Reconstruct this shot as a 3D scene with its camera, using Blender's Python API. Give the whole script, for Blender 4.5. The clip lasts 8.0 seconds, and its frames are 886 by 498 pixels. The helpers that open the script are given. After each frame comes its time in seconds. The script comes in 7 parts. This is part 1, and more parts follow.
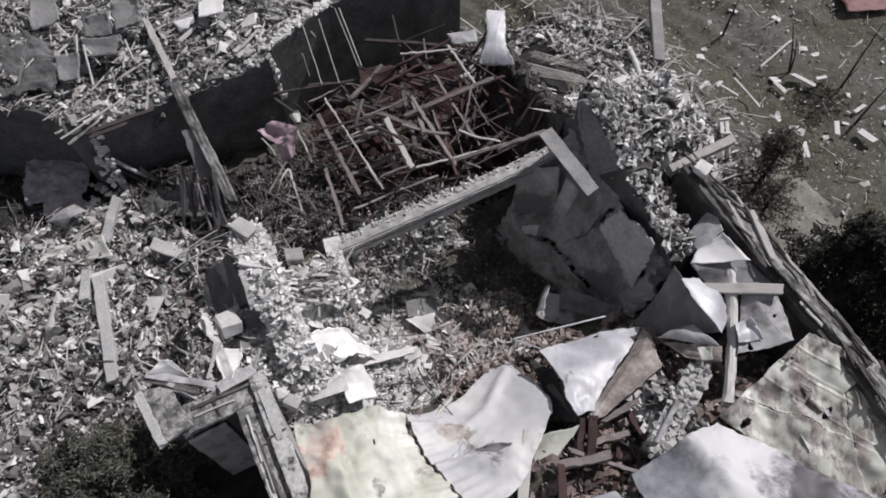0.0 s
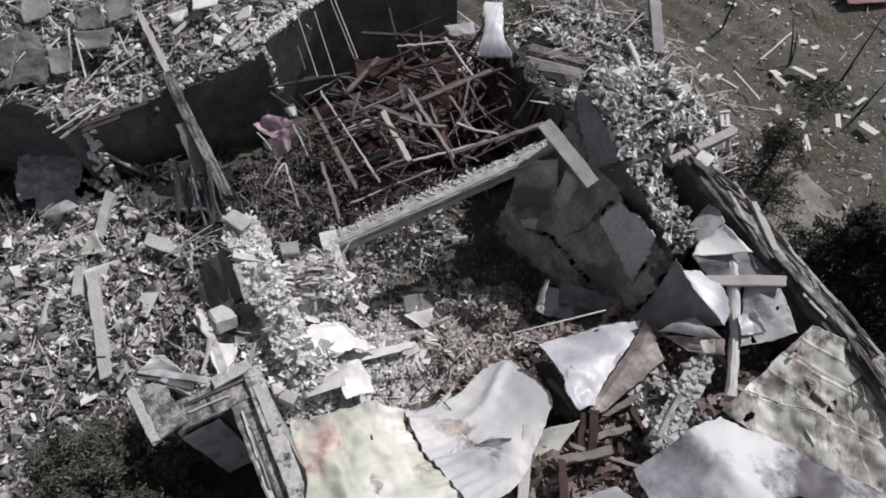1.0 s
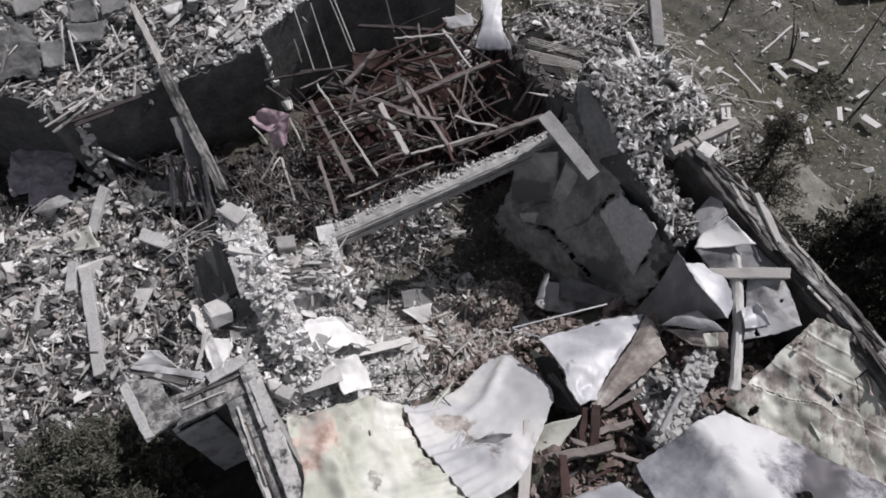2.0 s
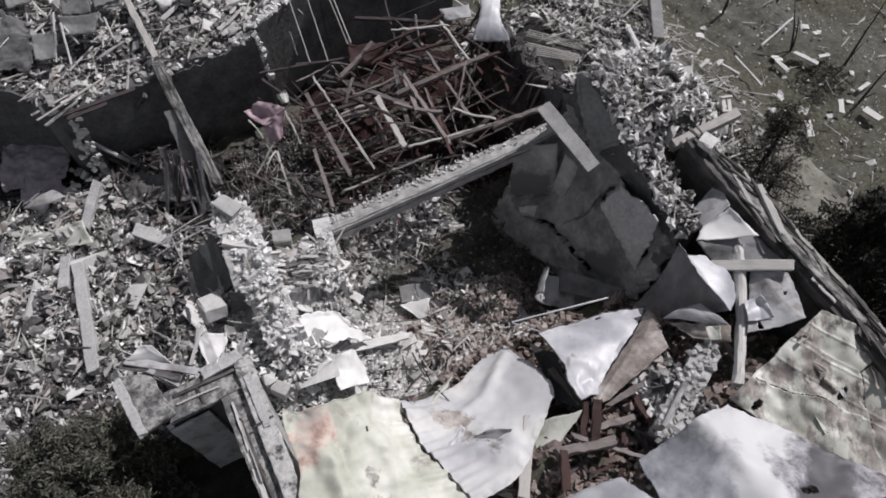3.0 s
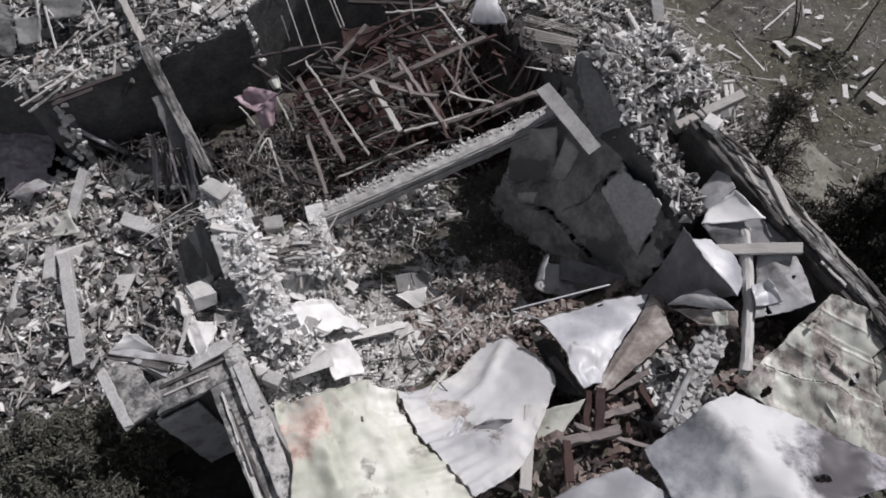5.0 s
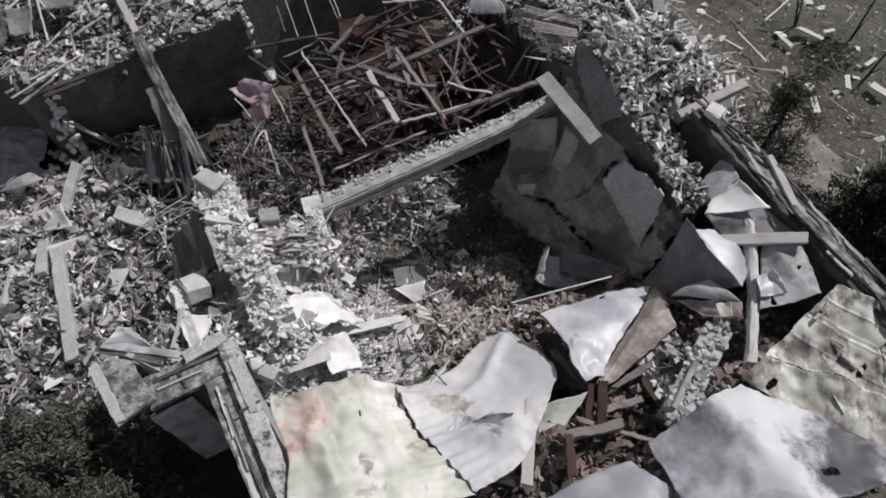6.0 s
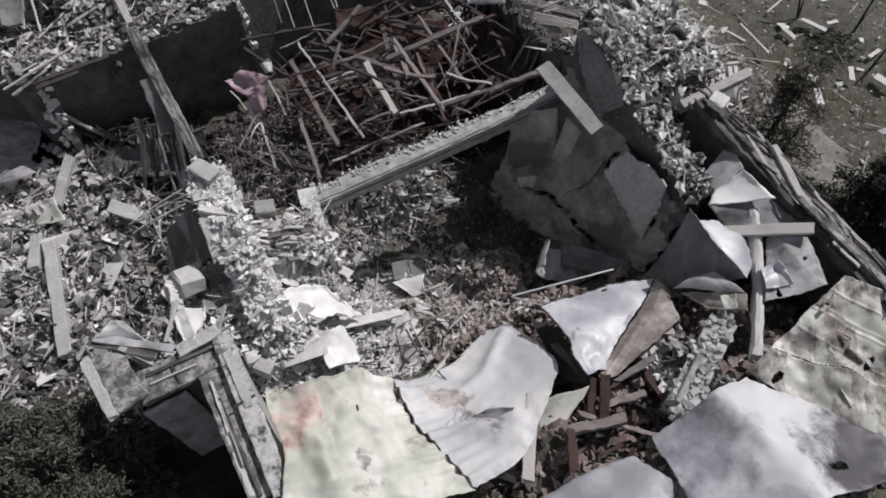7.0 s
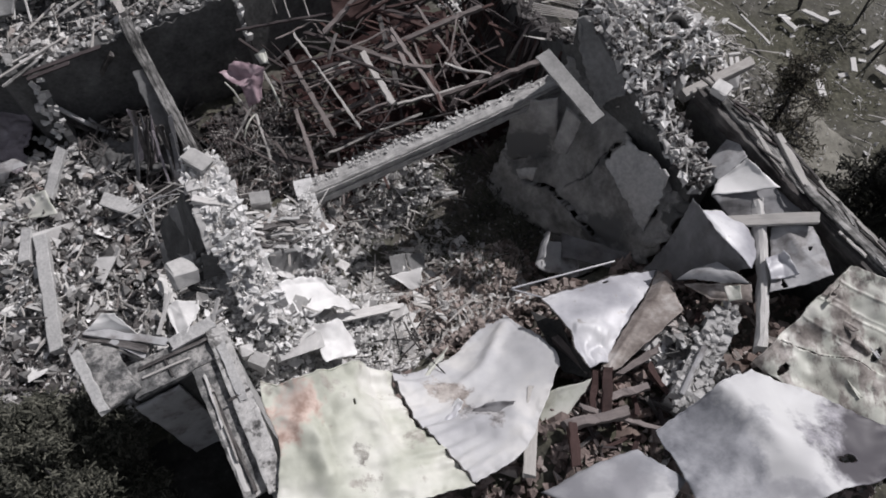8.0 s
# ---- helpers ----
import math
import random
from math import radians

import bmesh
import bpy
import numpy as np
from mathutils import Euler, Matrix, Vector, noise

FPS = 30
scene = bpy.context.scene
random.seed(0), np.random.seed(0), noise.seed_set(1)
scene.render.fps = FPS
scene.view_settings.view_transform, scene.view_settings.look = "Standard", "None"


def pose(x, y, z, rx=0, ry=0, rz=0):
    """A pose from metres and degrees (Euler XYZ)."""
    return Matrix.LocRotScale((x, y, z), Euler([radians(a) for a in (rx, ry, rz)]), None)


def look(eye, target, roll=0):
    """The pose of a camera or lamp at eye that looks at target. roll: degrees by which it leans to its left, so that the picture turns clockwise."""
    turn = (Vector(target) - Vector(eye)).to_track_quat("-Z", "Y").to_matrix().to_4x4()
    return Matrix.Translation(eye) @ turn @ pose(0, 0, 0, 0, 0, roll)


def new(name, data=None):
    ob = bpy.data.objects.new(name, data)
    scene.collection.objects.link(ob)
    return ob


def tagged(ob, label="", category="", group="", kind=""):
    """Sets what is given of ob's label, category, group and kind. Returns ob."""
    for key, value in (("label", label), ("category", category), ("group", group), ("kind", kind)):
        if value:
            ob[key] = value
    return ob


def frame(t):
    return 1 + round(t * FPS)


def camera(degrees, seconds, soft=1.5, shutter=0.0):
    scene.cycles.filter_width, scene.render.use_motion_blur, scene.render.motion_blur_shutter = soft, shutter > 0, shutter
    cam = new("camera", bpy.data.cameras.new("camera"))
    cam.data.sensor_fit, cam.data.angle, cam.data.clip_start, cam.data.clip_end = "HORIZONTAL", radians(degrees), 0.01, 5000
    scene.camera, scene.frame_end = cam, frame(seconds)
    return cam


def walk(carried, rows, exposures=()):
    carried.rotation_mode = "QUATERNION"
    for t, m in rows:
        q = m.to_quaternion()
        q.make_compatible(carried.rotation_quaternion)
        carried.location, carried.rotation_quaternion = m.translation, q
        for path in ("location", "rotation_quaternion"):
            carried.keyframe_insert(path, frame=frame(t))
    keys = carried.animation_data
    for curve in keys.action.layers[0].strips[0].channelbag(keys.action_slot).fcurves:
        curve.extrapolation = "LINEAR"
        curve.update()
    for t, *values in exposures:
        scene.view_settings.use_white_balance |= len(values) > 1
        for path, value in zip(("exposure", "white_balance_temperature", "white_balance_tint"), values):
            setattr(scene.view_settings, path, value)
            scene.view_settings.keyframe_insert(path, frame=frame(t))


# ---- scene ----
cam = camera(64.0, 8.0, soft=1.8)
PATH = [
    (0, (0.048, 0.354, 14.539), (0.023, 1.345, 12.802), -1.6),
    (0.5, (0.054, 0.333, 14.416), (0.032, 1.326, 12.68), -1.6),
    (1, (0.043, 0.328, 14.299), (0.024, 1.321, 12.563), -1.5),
    (1.5, (0.03, 0.316, 14.184), (0.014, 1.31, 12.449), -1.4),
    (3, (0.023, 0.31, 13.833), (0.015, 1.303, 12.097), -1.3),
    (3.5, (0.018, 0.302, 13.721), (0.012, 1.295, 11.985), -1.2),
    (4, (0.015, 0.302, 13.594), (0.011, 1.295, 11.858), -1.2),
    (4.5, (0.006, 0.298, 13.481), (0.006, 1.291, 11.745), -1.1),
    (6, (-0.012, 0.286, 13.108), (-0.004, 1.277, 11.371), -1.0),
    (6.5, (-0.016, 0.288, 12.99), (-0.006, 1.278, 11.252), -1.0),
    (7, (-0.01, 0.286, 12.858), (0.0, 1.276, 11.12), -1.0),
    (7.5, (-0.026, 0.28, 12.74), (-0.012, 1.27, 11.002), -0.9),
    (8, (-0.031, 0.276, 12.601), (-0.014, 1.265, 10.863), -0.8),
]
walk(cam, [(t, look(eye, target, roll)) for t, eye, target, roll in PATH],
     exposures=[(0.0, -0.27, 6230, 14), (8.0, -0.40, 6230, 14)])

# ---- world, sun ----
AXIS = radians(27.3)                      # the house stands turned by this angle
CU, SU = math.cos(AXIS), math.sin(AXIS)
SUN_AZ, SUN_EL = radians(40), radians(48)  # towards the sun: angle from +x, height
world = bpy.data.worlds.new("sky")
scene.world = world
world.use_nodes = True
wn = world.node_tree.nodes
sky = wn.new("ShaderNodeTexSky")
sky.sky_type, sky.sun_disc = "NISHITA", False
sky.sun_elevation, sky.sun_rotation = SUN_EL, math.pi / 2 - SUN_AZ
wn["Background"].inputs["Strength"].default_value = 0.08
haze = wn.new("ShaderNodeHueSaturation")      # a hazy, smoky sky
haze.inputs["Saturation"].default_value = 0.2
world.node_tree.links.new(sky.outputs[0], haze.inputs["Color"])
world.node_tree.links.new(haze.outputs[0], wn["Background"].inputs["Color"])
sun = new("sun", bpy.data.lights.new("sun", "SUN"))
sun.data.energy, sun.data.angle, sun.data.color = 4.6, radians(0.5), (1.0, 0.96, 0.91)
sun_way = Vector((math.cos(SUN_AZ) * math.cos(SUN_EL), math.sin(SUN_AZ) * math.cos(SUN_EL), math.sin(SUN_EL)))
sun.matrix_world = look(sun_way * 60, (0, 0, 0))


# ---- plan: u runs along the house's long walls, v across them ----
def xy(u, v):
    return u * CU - v * SU, u * SU + v * CU


def uv(x, y):
    return x * CU + y * SU, -x * SU + y * CU


def at(u, v, z):
    x, y = xy(u, v)
    return Vector((x, y, z))


def ease(a, b, t):
    t = np.clip((t - a) / (b - a), 0.0, 1.0)
    return t * t * (3 - 2 * t)


def terrace(u, v, u0, u1, v0, v1, e):
    return ease(u0 - e, u0, u) * (1 - ease(u1, u1 + e, u)) * ease(v0 - e, v0, v) * (1 - ease(v1, v1 + e, v))


def drift(x, y, s, k):
    """A slow random field between 0 and 1, by which loose pieces gather in patches."""
    a = np.sin(x * s * 1.31 + k) * np.cos(y * s * 1.07 - k * 2) + np.sin((x + y) * s * 0.77 + k * 3) + np.cos((x - 1.7 * y) * s * 1.9 + k * 5) * 0.7
    return np.clip(0.5 + a / 4.0, 0, 1)


def height(x, y):
    """The lie of the rubble and the ground."""
    u, v = uv(np.asarray(x, float), np.asarray(y, float))
    z = -0.2 + 0.5 * (1 - ease(-1.2, 0.4, u)) * (1 - ease(13.0, 16.0, v)) * ease(3.5, 5.5, v)
    z = z + 0.75 * terrace(u, v, 8.6, 11.0, 7.5, 11.0, 2.5)
    # west room corner under the deck and the slope inside the timber room
    z = z + 0.5 * terrace(u, v, 0.1, 1.2, 8.2, 10.2, 1.2)
    # broken masonry heap in the south-west, sliding into the large room
    slide = np.clip(2.75 - 1.15 * np.maximum(u, 0.0) - 0.75 * (1 - ease(4.5, 5.6, v)), -0.2, 2.75)
    heap = terrace(u, v, -0.9, 2.6, 4.1, 6.9, 0.25) * (1 - ease(1.1, 1.3, u) * ease(5.75, 6.25, v))
    z = np.maximum(z, slide * heap + z * (1 - heap))
    z = z - 0.75 * terrace(u, v, 0.2, 0.95, 5.8, 6.15, 0.12)
    low = terrace(u, v, -2.0, -0.8, 5.3, 6.35, 0.15)
    z = np.maximum(z, 2.85 * low + z * (1 - low))
    ledge = terrace(u, v, 0.2, 1.25, 6.5, 7.7, 0.2)
    z = np.maximum(z, 2.25 * ledge + z * (1 - ledge))
    # fallen ceiling in the south rooms
    south = terrace(u, v, 0.4, 7.5, 1.2, 4.3, 0.5) + 0.0
    south = np.where(v < 1.2, ease(-1.2, 1.2, v) * terrace(u, v, 0.4, 7.5, -4.0, 4.3, 0.5), south)
    bed = np.clip(0.75 + 0.55 * (4.5 - v), -0.2, 2.1)
    z = np.maximum(z, bed * south + z * (1 - south))
    # brick heap in the large room, raised until sunlight reaches it
    z = z + 0.45 * terrace(u, v, 2.7, 4.1, 4.6, 5.8, 0.7)
    # collapsed gable in the north-east
    gable = terrace(u, v, 7.2, 8.7, 6.3, 7.6, 2.2) * ease(6.95, 7.15, u) * ease(4.6, 6.1, v)
    z = np.maximum(z, 3.2 * gable + z * (1 - gable))
    # hummocks, flatter in the open yard
    yard = ease(9.0, 11.5, u) * (1 - ease(8.5, 11.0, v))
    x, y = xy(u, v)
    lumps = 0.34 * (drift(x, y, 1.6, 1) - 0.5) + 0.22 * (drift(x, y, 4.3, 2) - 0.5) + 0.12 * (drift(x, y, 9.5, 4) - 0.5)
    near = 1 - ease(10.0, 22.0, np.hypot(x - 0.5, y - 8.0))
    return z + lumps * (1 - 0.7 * yard + 0.35 * gable) * near


def rough(x, y, scale=1.0, seed=0.0):
    return noise.noise((x * scale + seed, y * scale - seed, seed * 1.7))


# ---- materials ----
def material(name, build, rough_value=0.85, metal=0.0, bump=0.3, bump_scale=40.0):
    m = bpy.data.materials.new(name)
    m.use_nodes = True
    nt = m.node_tree
    bsdf = nt.nodes["Principled BSDF"]
    bsdf.inputs["Roughness"].default_value = rough_value
    bsdf.inputs["Metallic"].default_value = metal
    tex = nt.nodes.new("ShaderNodeTexCoord")
    coord = tex.outputs["Object"]

    def noise_node(scale, detail=6.0, rgh=0.6, stretch=None):
        n = nt.nodes.new("ShaderNodeTexNoise")
        n.inputs["Scale"].default_value = scale
        n.inputs["Detail"].default_value = detail
        n.inputs["Roughness"].default_value = rgh
        if stretch:
            mp = nt.nodes.new("ShaderNodeMapping")
            mp.inputs["Scale"].default_value = stretch
            nt.links.new(coord, mp.inputs["Vector"])
            nt.links.new(mp.outputs[0], n.inputs["Vector"])
        else:
            nt.links.new(coord, n.inputs["Vector"])
        return n.outputs["Fac"]

    def ramp(fac, stops):
        r = nt.nodes.new("ShaderNodeValToRGB")
        while len(r.color_ramp.elements) < len(stops):
            r.color_ramp.elements.new(0.5)
        for e, (p, c) in zip(r.color_ramp.elements, stops):
            e.position = p
            e.color = (*c, 1) if len(c) == 3 else (c[0], c[0], c[0], 1)
        nt.links.new(fac, r.inputs[0])
        return r.outputs[0]

    def mix(fac, a, b, mode="MIX"):
        n = nt.nodes.new("ShaderNodeMix")
        n.data_type, n.blend_type = "RGBA", mode
        for sock, val in ((n.inputs[0], fac), (n.inputs[6], a), (n.inputs[7], b)):
            if isinstance(val, (int, float)):
                sock.default_value = val
            elif isinstance(val, tuple):
                sock.default_value = (*val, 1)
            else:
                nt.links.new(val, sock)
        return n.outputs[2]

    def island():
        return nt.nodes.new("ShaderNodeNewGeometry").outputs["Random Per Island"]

    def per_object():
        return nt.nodes.new("ShaderNodeObjectInfo").outputs["Random"]

    def spot(centre, radius, detail=3.0, ragged=1.2):
        """1 inside a ragged patch round a place, 0 outside it."""
        d = nt.nodes.new("ShaderNodeVectorMath")
        d.operation = "DISTANCE"
        nt.links.new(coord, d.inputs[0])
        d.inputs[1].default_value = centre
        k = nt.nodes.new("ShaderNodeMath")
        k.operation = "MULTIPLY_ADD"
        nt.links.new(noise_node(detail, 6.0, 0.65), k.inputs[0])
        k.inputs[1].default_value = radius * ragged * 2
        nt.links.new(d.outputs["Value"], k.inputs[2])
        r = nt.nodes.new("ShaderNodeMapRange")
        r.inputs["From Min"].default_value = radius * (1.0 + ragged)
        r.inputs["From Max"].default_value = radius * (0.7 + ragged)
        nt.links.new(k.outputs[0], r.inputs["Value"])
        return r.outputs[0]

    noise_node.spot = spot
    col = build(noise_node, ramp, mix, island, per_object)
    nt.links.new(col, bsdf.inputs["Base Color"])
    if bump:
        b = nt.nodes.new("ShaderNodeBump")
        b.inputs["Strength"].default_value = bump
        b.inputs["Distance"].default_value = 0.02
        nt.links.new(noise_node(bump_scale, 5.0, 0.65), b.inputs["Height"])
        nt.links.new(b.outputs[0], bsdf.inputs["Normal"])
    return m


def g(v, warm=0.0):
    return (v * (1 + warm), v, v * (1 - warm))


RUBBLE = material("broken_masonry", lambda n, r, m, i, o: m(0.38, r(i(), [
    (0.0, g(0.025)), (0.3, g(0.09, 0.03)), (0.58, g(0.24, 0.02)), (0.8, g(0.52, 0.02)), (0.9, (0.24, 0.18, 0.155)), (1.0, g(0.85))]),
    r(n(5.0, 8.0, 0.7), [(0.35, g(0.06)), (0.65, g(0.42, 0.02))])), 0.92, bump=0.5, bump_scale=60)
RUBBLE_PALE = material("plaster_rubble", lambda n, r, m, i, o: m(0.4, r(i(), [
    (0.0, g(0.10)), (0.35, g(0.36, 0.02)), (0.7, g(0.66, 0.02)), (1.0, g(0.82, 0.01))]),
    r(n(6.0, 8.0, 0.7), [(0.3, g(0.2)), (0.7, g(0.74, 0.02))])), 0.92, bump=0.5, bump_scale=60)
RUBBLE_BROWN = material("scorched_brick_rubble", lambda n, r, m, i, o: m(0.5, r(i(), [
    (0.0, (0.045, 0.034, 0.032)), (0.4, (0.16, 0.122, 0.112)), (0.75, (0.34, 0.27, 0.25)), (1.0, g(0.56, 0.04))]),
    r(n(8.0), [(0.3, (0.08, 0.062, 0.057)), (0.7, (0.34, 0.275, 0.25))])), 0.92, bump=0.5, bump_scale=60)
RUBBLE_DUSTY = material("dusty_brick_rubble", lambda n, r, m, i, o: m(0.5, r(i(), [
    (0.0, (0.05, 0.04, 0.036)), (0.35, (0.20, 0.16, 0.145)), (0.7, (0.40, 0.34, 0.315)), (1.0, (0.66, 0.61, 0.58))]),
    r(n(7.0, 8.0), [(0.3, (0.12, 0.095, 0.085)), (0.7, (0.44, 0.38, 0.35))])), 0.92, bump=0.5, bump_scale=60)
GROUND = material("ash_and_soil", lambda n, r, m, i, o: m(r(n(0.35, 3.0), [(0.4, (0.0,)), (0.6, (1.0,))]),
    r(n(6.0, 9.0, 0.7), [(0.3, (0.045, 0.043, 0.037)), (0.6, (0.125, 0.12, 0.105)), (0.78, (0.32, 0.31, 0.29))]),
    r(n(9.0, 9.0, 0.72), [(0.33, (0.024, 0.022, 0.016)), (0.55, (0.080, 0.078, 0.055)), (0.72, (0.19, 0.183, 0.14)), (0.85, (0.36, 0.34, 0.30))])), 0.95, bump=1.0, bump_scale=11)
PLASTER = material("sooty_plaster", lambda n, r, m, i, o: m(0.6,
    r(n(1.2, 8.0, 0.6), [(0.3, g(0.2)), (0.5, g(0.42, 0.01)), (0.72, g(0.6, 0.02))]),
    r(n(14.0), [(0.3, g(0.28)), (0.7, g(0.55, 0.01))])), 0.9, bump=0.4, bump_scale=30)
SOOT_GREY = material("smoke_grey_plaster", lambda n, r, m, i, o: m(0.5,
    r(n(0.8, 8.0, 0.6), [(0.35, g(0.08)), (0.5, g(0.2)), (0.68, g(0.36))]),
    r(n(12.0), [(0.3, g(0.12)), (0.7, g(0.28))])), 0.9, bump=0.3, bump_scale=30)
SOOT = material("soot_black_plaster", lambda n, r, m, i, o: m(0.5,
    r(n(1.6, 9.0, 0.68), [(0.34, g(0.03)), (0.5, g(0.09)), (0.62, g(0.17)), (0.74, g(0.28))]),
    r(n(12.0), [(0.3, g(0.05)), (0.7, g(0.16))])), 0.9, bump=1.0, bump_scale=9)
# Uneven dark plaster, darker still in four ragged spots.
PLASTER_DARK = material("dark_plaster", lambda n, r, m, i, o: m(n.spot((1.77, 9.02, 1.30), 0.5, 1.5, 1.6), m(n.spot((4.04, 6.68, 2.40), 0.4, 2.0, 1.8), m(n.spot((3.15, 7.17, 0.90), 0.5, 1.5, 1.8), m(n.spot((2.92, 8.08, 2.20), 0.35, 2.0, 2.0), m(0.5,
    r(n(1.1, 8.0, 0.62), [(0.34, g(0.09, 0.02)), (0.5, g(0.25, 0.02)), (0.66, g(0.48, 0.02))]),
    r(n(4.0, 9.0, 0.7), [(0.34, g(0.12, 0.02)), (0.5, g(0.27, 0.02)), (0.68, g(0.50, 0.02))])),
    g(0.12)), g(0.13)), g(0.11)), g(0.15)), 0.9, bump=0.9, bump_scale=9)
BOARD_MARKED = material("board_marked_concrete", lambda n, r, m, i, o: m(0.6,
    r(n(1.0, 8.0, 0.7, (1.4, 20.0, 20.0)), [(0.36, g(0.10, 0.03)), (0.5, g(0.30, 0.02)), (0.68, g(0.52, 0.02))]),
    r(n(5.0, 8.0, 0.65), [(0.3, g(0.16)), (0.7, g(0.52, 0.02))])), 0.9, bump=0.7, bump_scale=26)
WORN_COPING = material("scorched_worn_coping", lambda n, r, m, i, o: m(r(n(2.4, 8.0, 0.7, (2.2, 2.2, 2.2)), [(0.52, (0.0,)), (0.6, (1.0,))]),
    r(n(9.0, 8.0), [(0.3, g(0.30, 0.02)), (0.7, g(0.60, 0.02))]), r(n(12.0, 8.0), [(0.3, g(0.03)), (0.7, g(0.18, 0.03))])), 0.88, bump=0.7, bump_scale=24)
ASH_RED = material("red_brown_ash", lambda n, r, m, i, o: r(n(6.0, 8.0, 0.7), [(0.3, (0.013, 0.0045, 0.0045)), (0.6, (0.032, 0.010, 0.009)), (0.8, (0.08, 0.034, 0.030))]), 0.95, bump=0.8, bump_scale=14)
SAND = material("pale_dust", lambda n, r, m, i, o: r(n(4.0, 8.0, 0.7), [(0.3, (0.12, 0.115, 0.095)), (0.7, (0.29, 0.28, 0.245))]), 0.95, bump=0.5, bump_scale=16)
BLACK = material("black_ash_and_shade", lambda n, r, m, i, o: r(n(7.0, 8.0, 0.7), [(0.3, g(0.008)), (0.6, g(0.022, 0.05)), (0.8, g(0.07))]), 0.95, bump=0.8, bump_scale=14)
CONCRETE = material("weathered_concrete", lambda n, r, m, i, o: m(0.5,
    r(n(3.0, 8.0, 0.65), [(0.3, g(0.28)), (0.55, g(0.46, 0.01)), (0.75, g(0.62, 0.02))]),
    r(n(22.0), [(0.3, g(0.25)), (0.7, g(0.58, 0.01))])), 0.9, bump=0.5, bump_scale=35)
CHALK = material("chalky_broken_plaster", lambda n, r, m, i, o: m(0.5,
    r(n(3.0, 8.0, 0.65), [(0.32, g(0.40, 0.01)), (0.5, g(0.62, 0.01)), (0.7, g(0.80, 0.01))]),
    r(n(16.0, 8.0), [(0.3, g(0.38)), (0.7, g(0.78, 0.01))])), 0.92, bump=0.7, bump_scale=24)
METAL_PALE = material("pale_painted_roof_sheet", lambda n, r, m, i, o: m(r(n(1.3, 6.0, 0.6), [(0.60, (0.0,)), (0.68, (1.0,))]),
    r(n(2.2, 7.0, 0.6), [(0.34, (0.36, 0.36, 0.31)), (0.45, (0.52, 0.53, 0.47)), (0.56, (0.60, 0.60, 0.55)), (0.7, (0.64, 0.60, 0.57))]),
    r(n(7.0), [(0.3, (0.30, 0.27, 0.24)), (0.7, (0.55, 0.50, 0.46))])), 0.5, 0.0, 0.05, 12)
METAL_GREY = material("zinc_roof_sheet", lambda n, r, m, i, o: m(r(n(5.0, 9.0, 0.7), [(0.60, (0.0,)), (0.66, (1.0,))]),
    r(n(0.9, 7.0, 0.55), [(0.36, (0.33, 0.33, 0.36)), (0.47, (0.47, 0.47, 0.50)), (0.56, (0.62, 0.62, 0.64)), (0.7, (0.70, 0.70, 0.71))]),
    r(n(6.0), [(0.3, (0.24, 0.22, 0.21)), (0.7, (0.44, 0.42, 0.41))])), 0.42, 0.0, 0.05, 12)
# The wide spot at (3.32, 2.37) paints the grey shade beside the fold.
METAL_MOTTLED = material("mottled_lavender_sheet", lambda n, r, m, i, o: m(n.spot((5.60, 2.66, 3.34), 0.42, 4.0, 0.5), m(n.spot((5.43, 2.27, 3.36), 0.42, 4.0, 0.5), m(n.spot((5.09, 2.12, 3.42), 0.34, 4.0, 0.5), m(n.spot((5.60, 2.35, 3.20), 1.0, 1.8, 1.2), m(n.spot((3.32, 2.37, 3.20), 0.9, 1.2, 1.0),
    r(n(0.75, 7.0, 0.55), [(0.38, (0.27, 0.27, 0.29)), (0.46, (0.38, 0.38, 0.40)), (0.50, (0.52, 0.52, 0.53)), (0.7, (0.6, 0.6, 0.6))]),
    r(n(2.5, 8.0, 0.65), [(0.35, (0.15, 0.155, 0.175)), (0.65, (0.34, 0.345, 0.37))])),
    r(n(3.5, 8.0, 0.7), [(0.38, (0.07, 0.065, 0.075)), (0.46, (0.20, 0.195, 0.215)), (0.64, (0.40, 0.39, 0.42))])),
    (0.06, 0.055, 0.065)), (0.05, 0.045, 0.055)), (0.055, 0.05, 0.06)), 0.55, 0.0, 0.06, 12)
METAL_LAV = material("lavender_grey_sheet", lambda n, r, m, i, o: m(n.spot((0.05, 3.74, 2.05), 0.3, 2.2, 2.4), m(n.spot((0.64, 3.27, 2.25), 0.3, 2.2, 2.4),
    r(n(0.9, 7.0, 0.55), [(0.36, (0.40, 0.40, 0.42)), (0.5, (0.49, 0.49, 0.50)), (0.62, (0.60, 0.59, 0.58))]),
    r(n(4.0, 8.0, 0.7), [(0.36, (0.11, 0.10, 0.10)), (0.5, (0.34, 0.33, 0.33)), (0.62, (0.62, 0.61, 0.62))])),
    r(n(5.0, 8.0, 0.7), [(0.36, (0.20, 0.17, 0.155)), (0.6, (0.50, 0.46, 0.43))])), 0.62, 0.0, 0.06, 12)
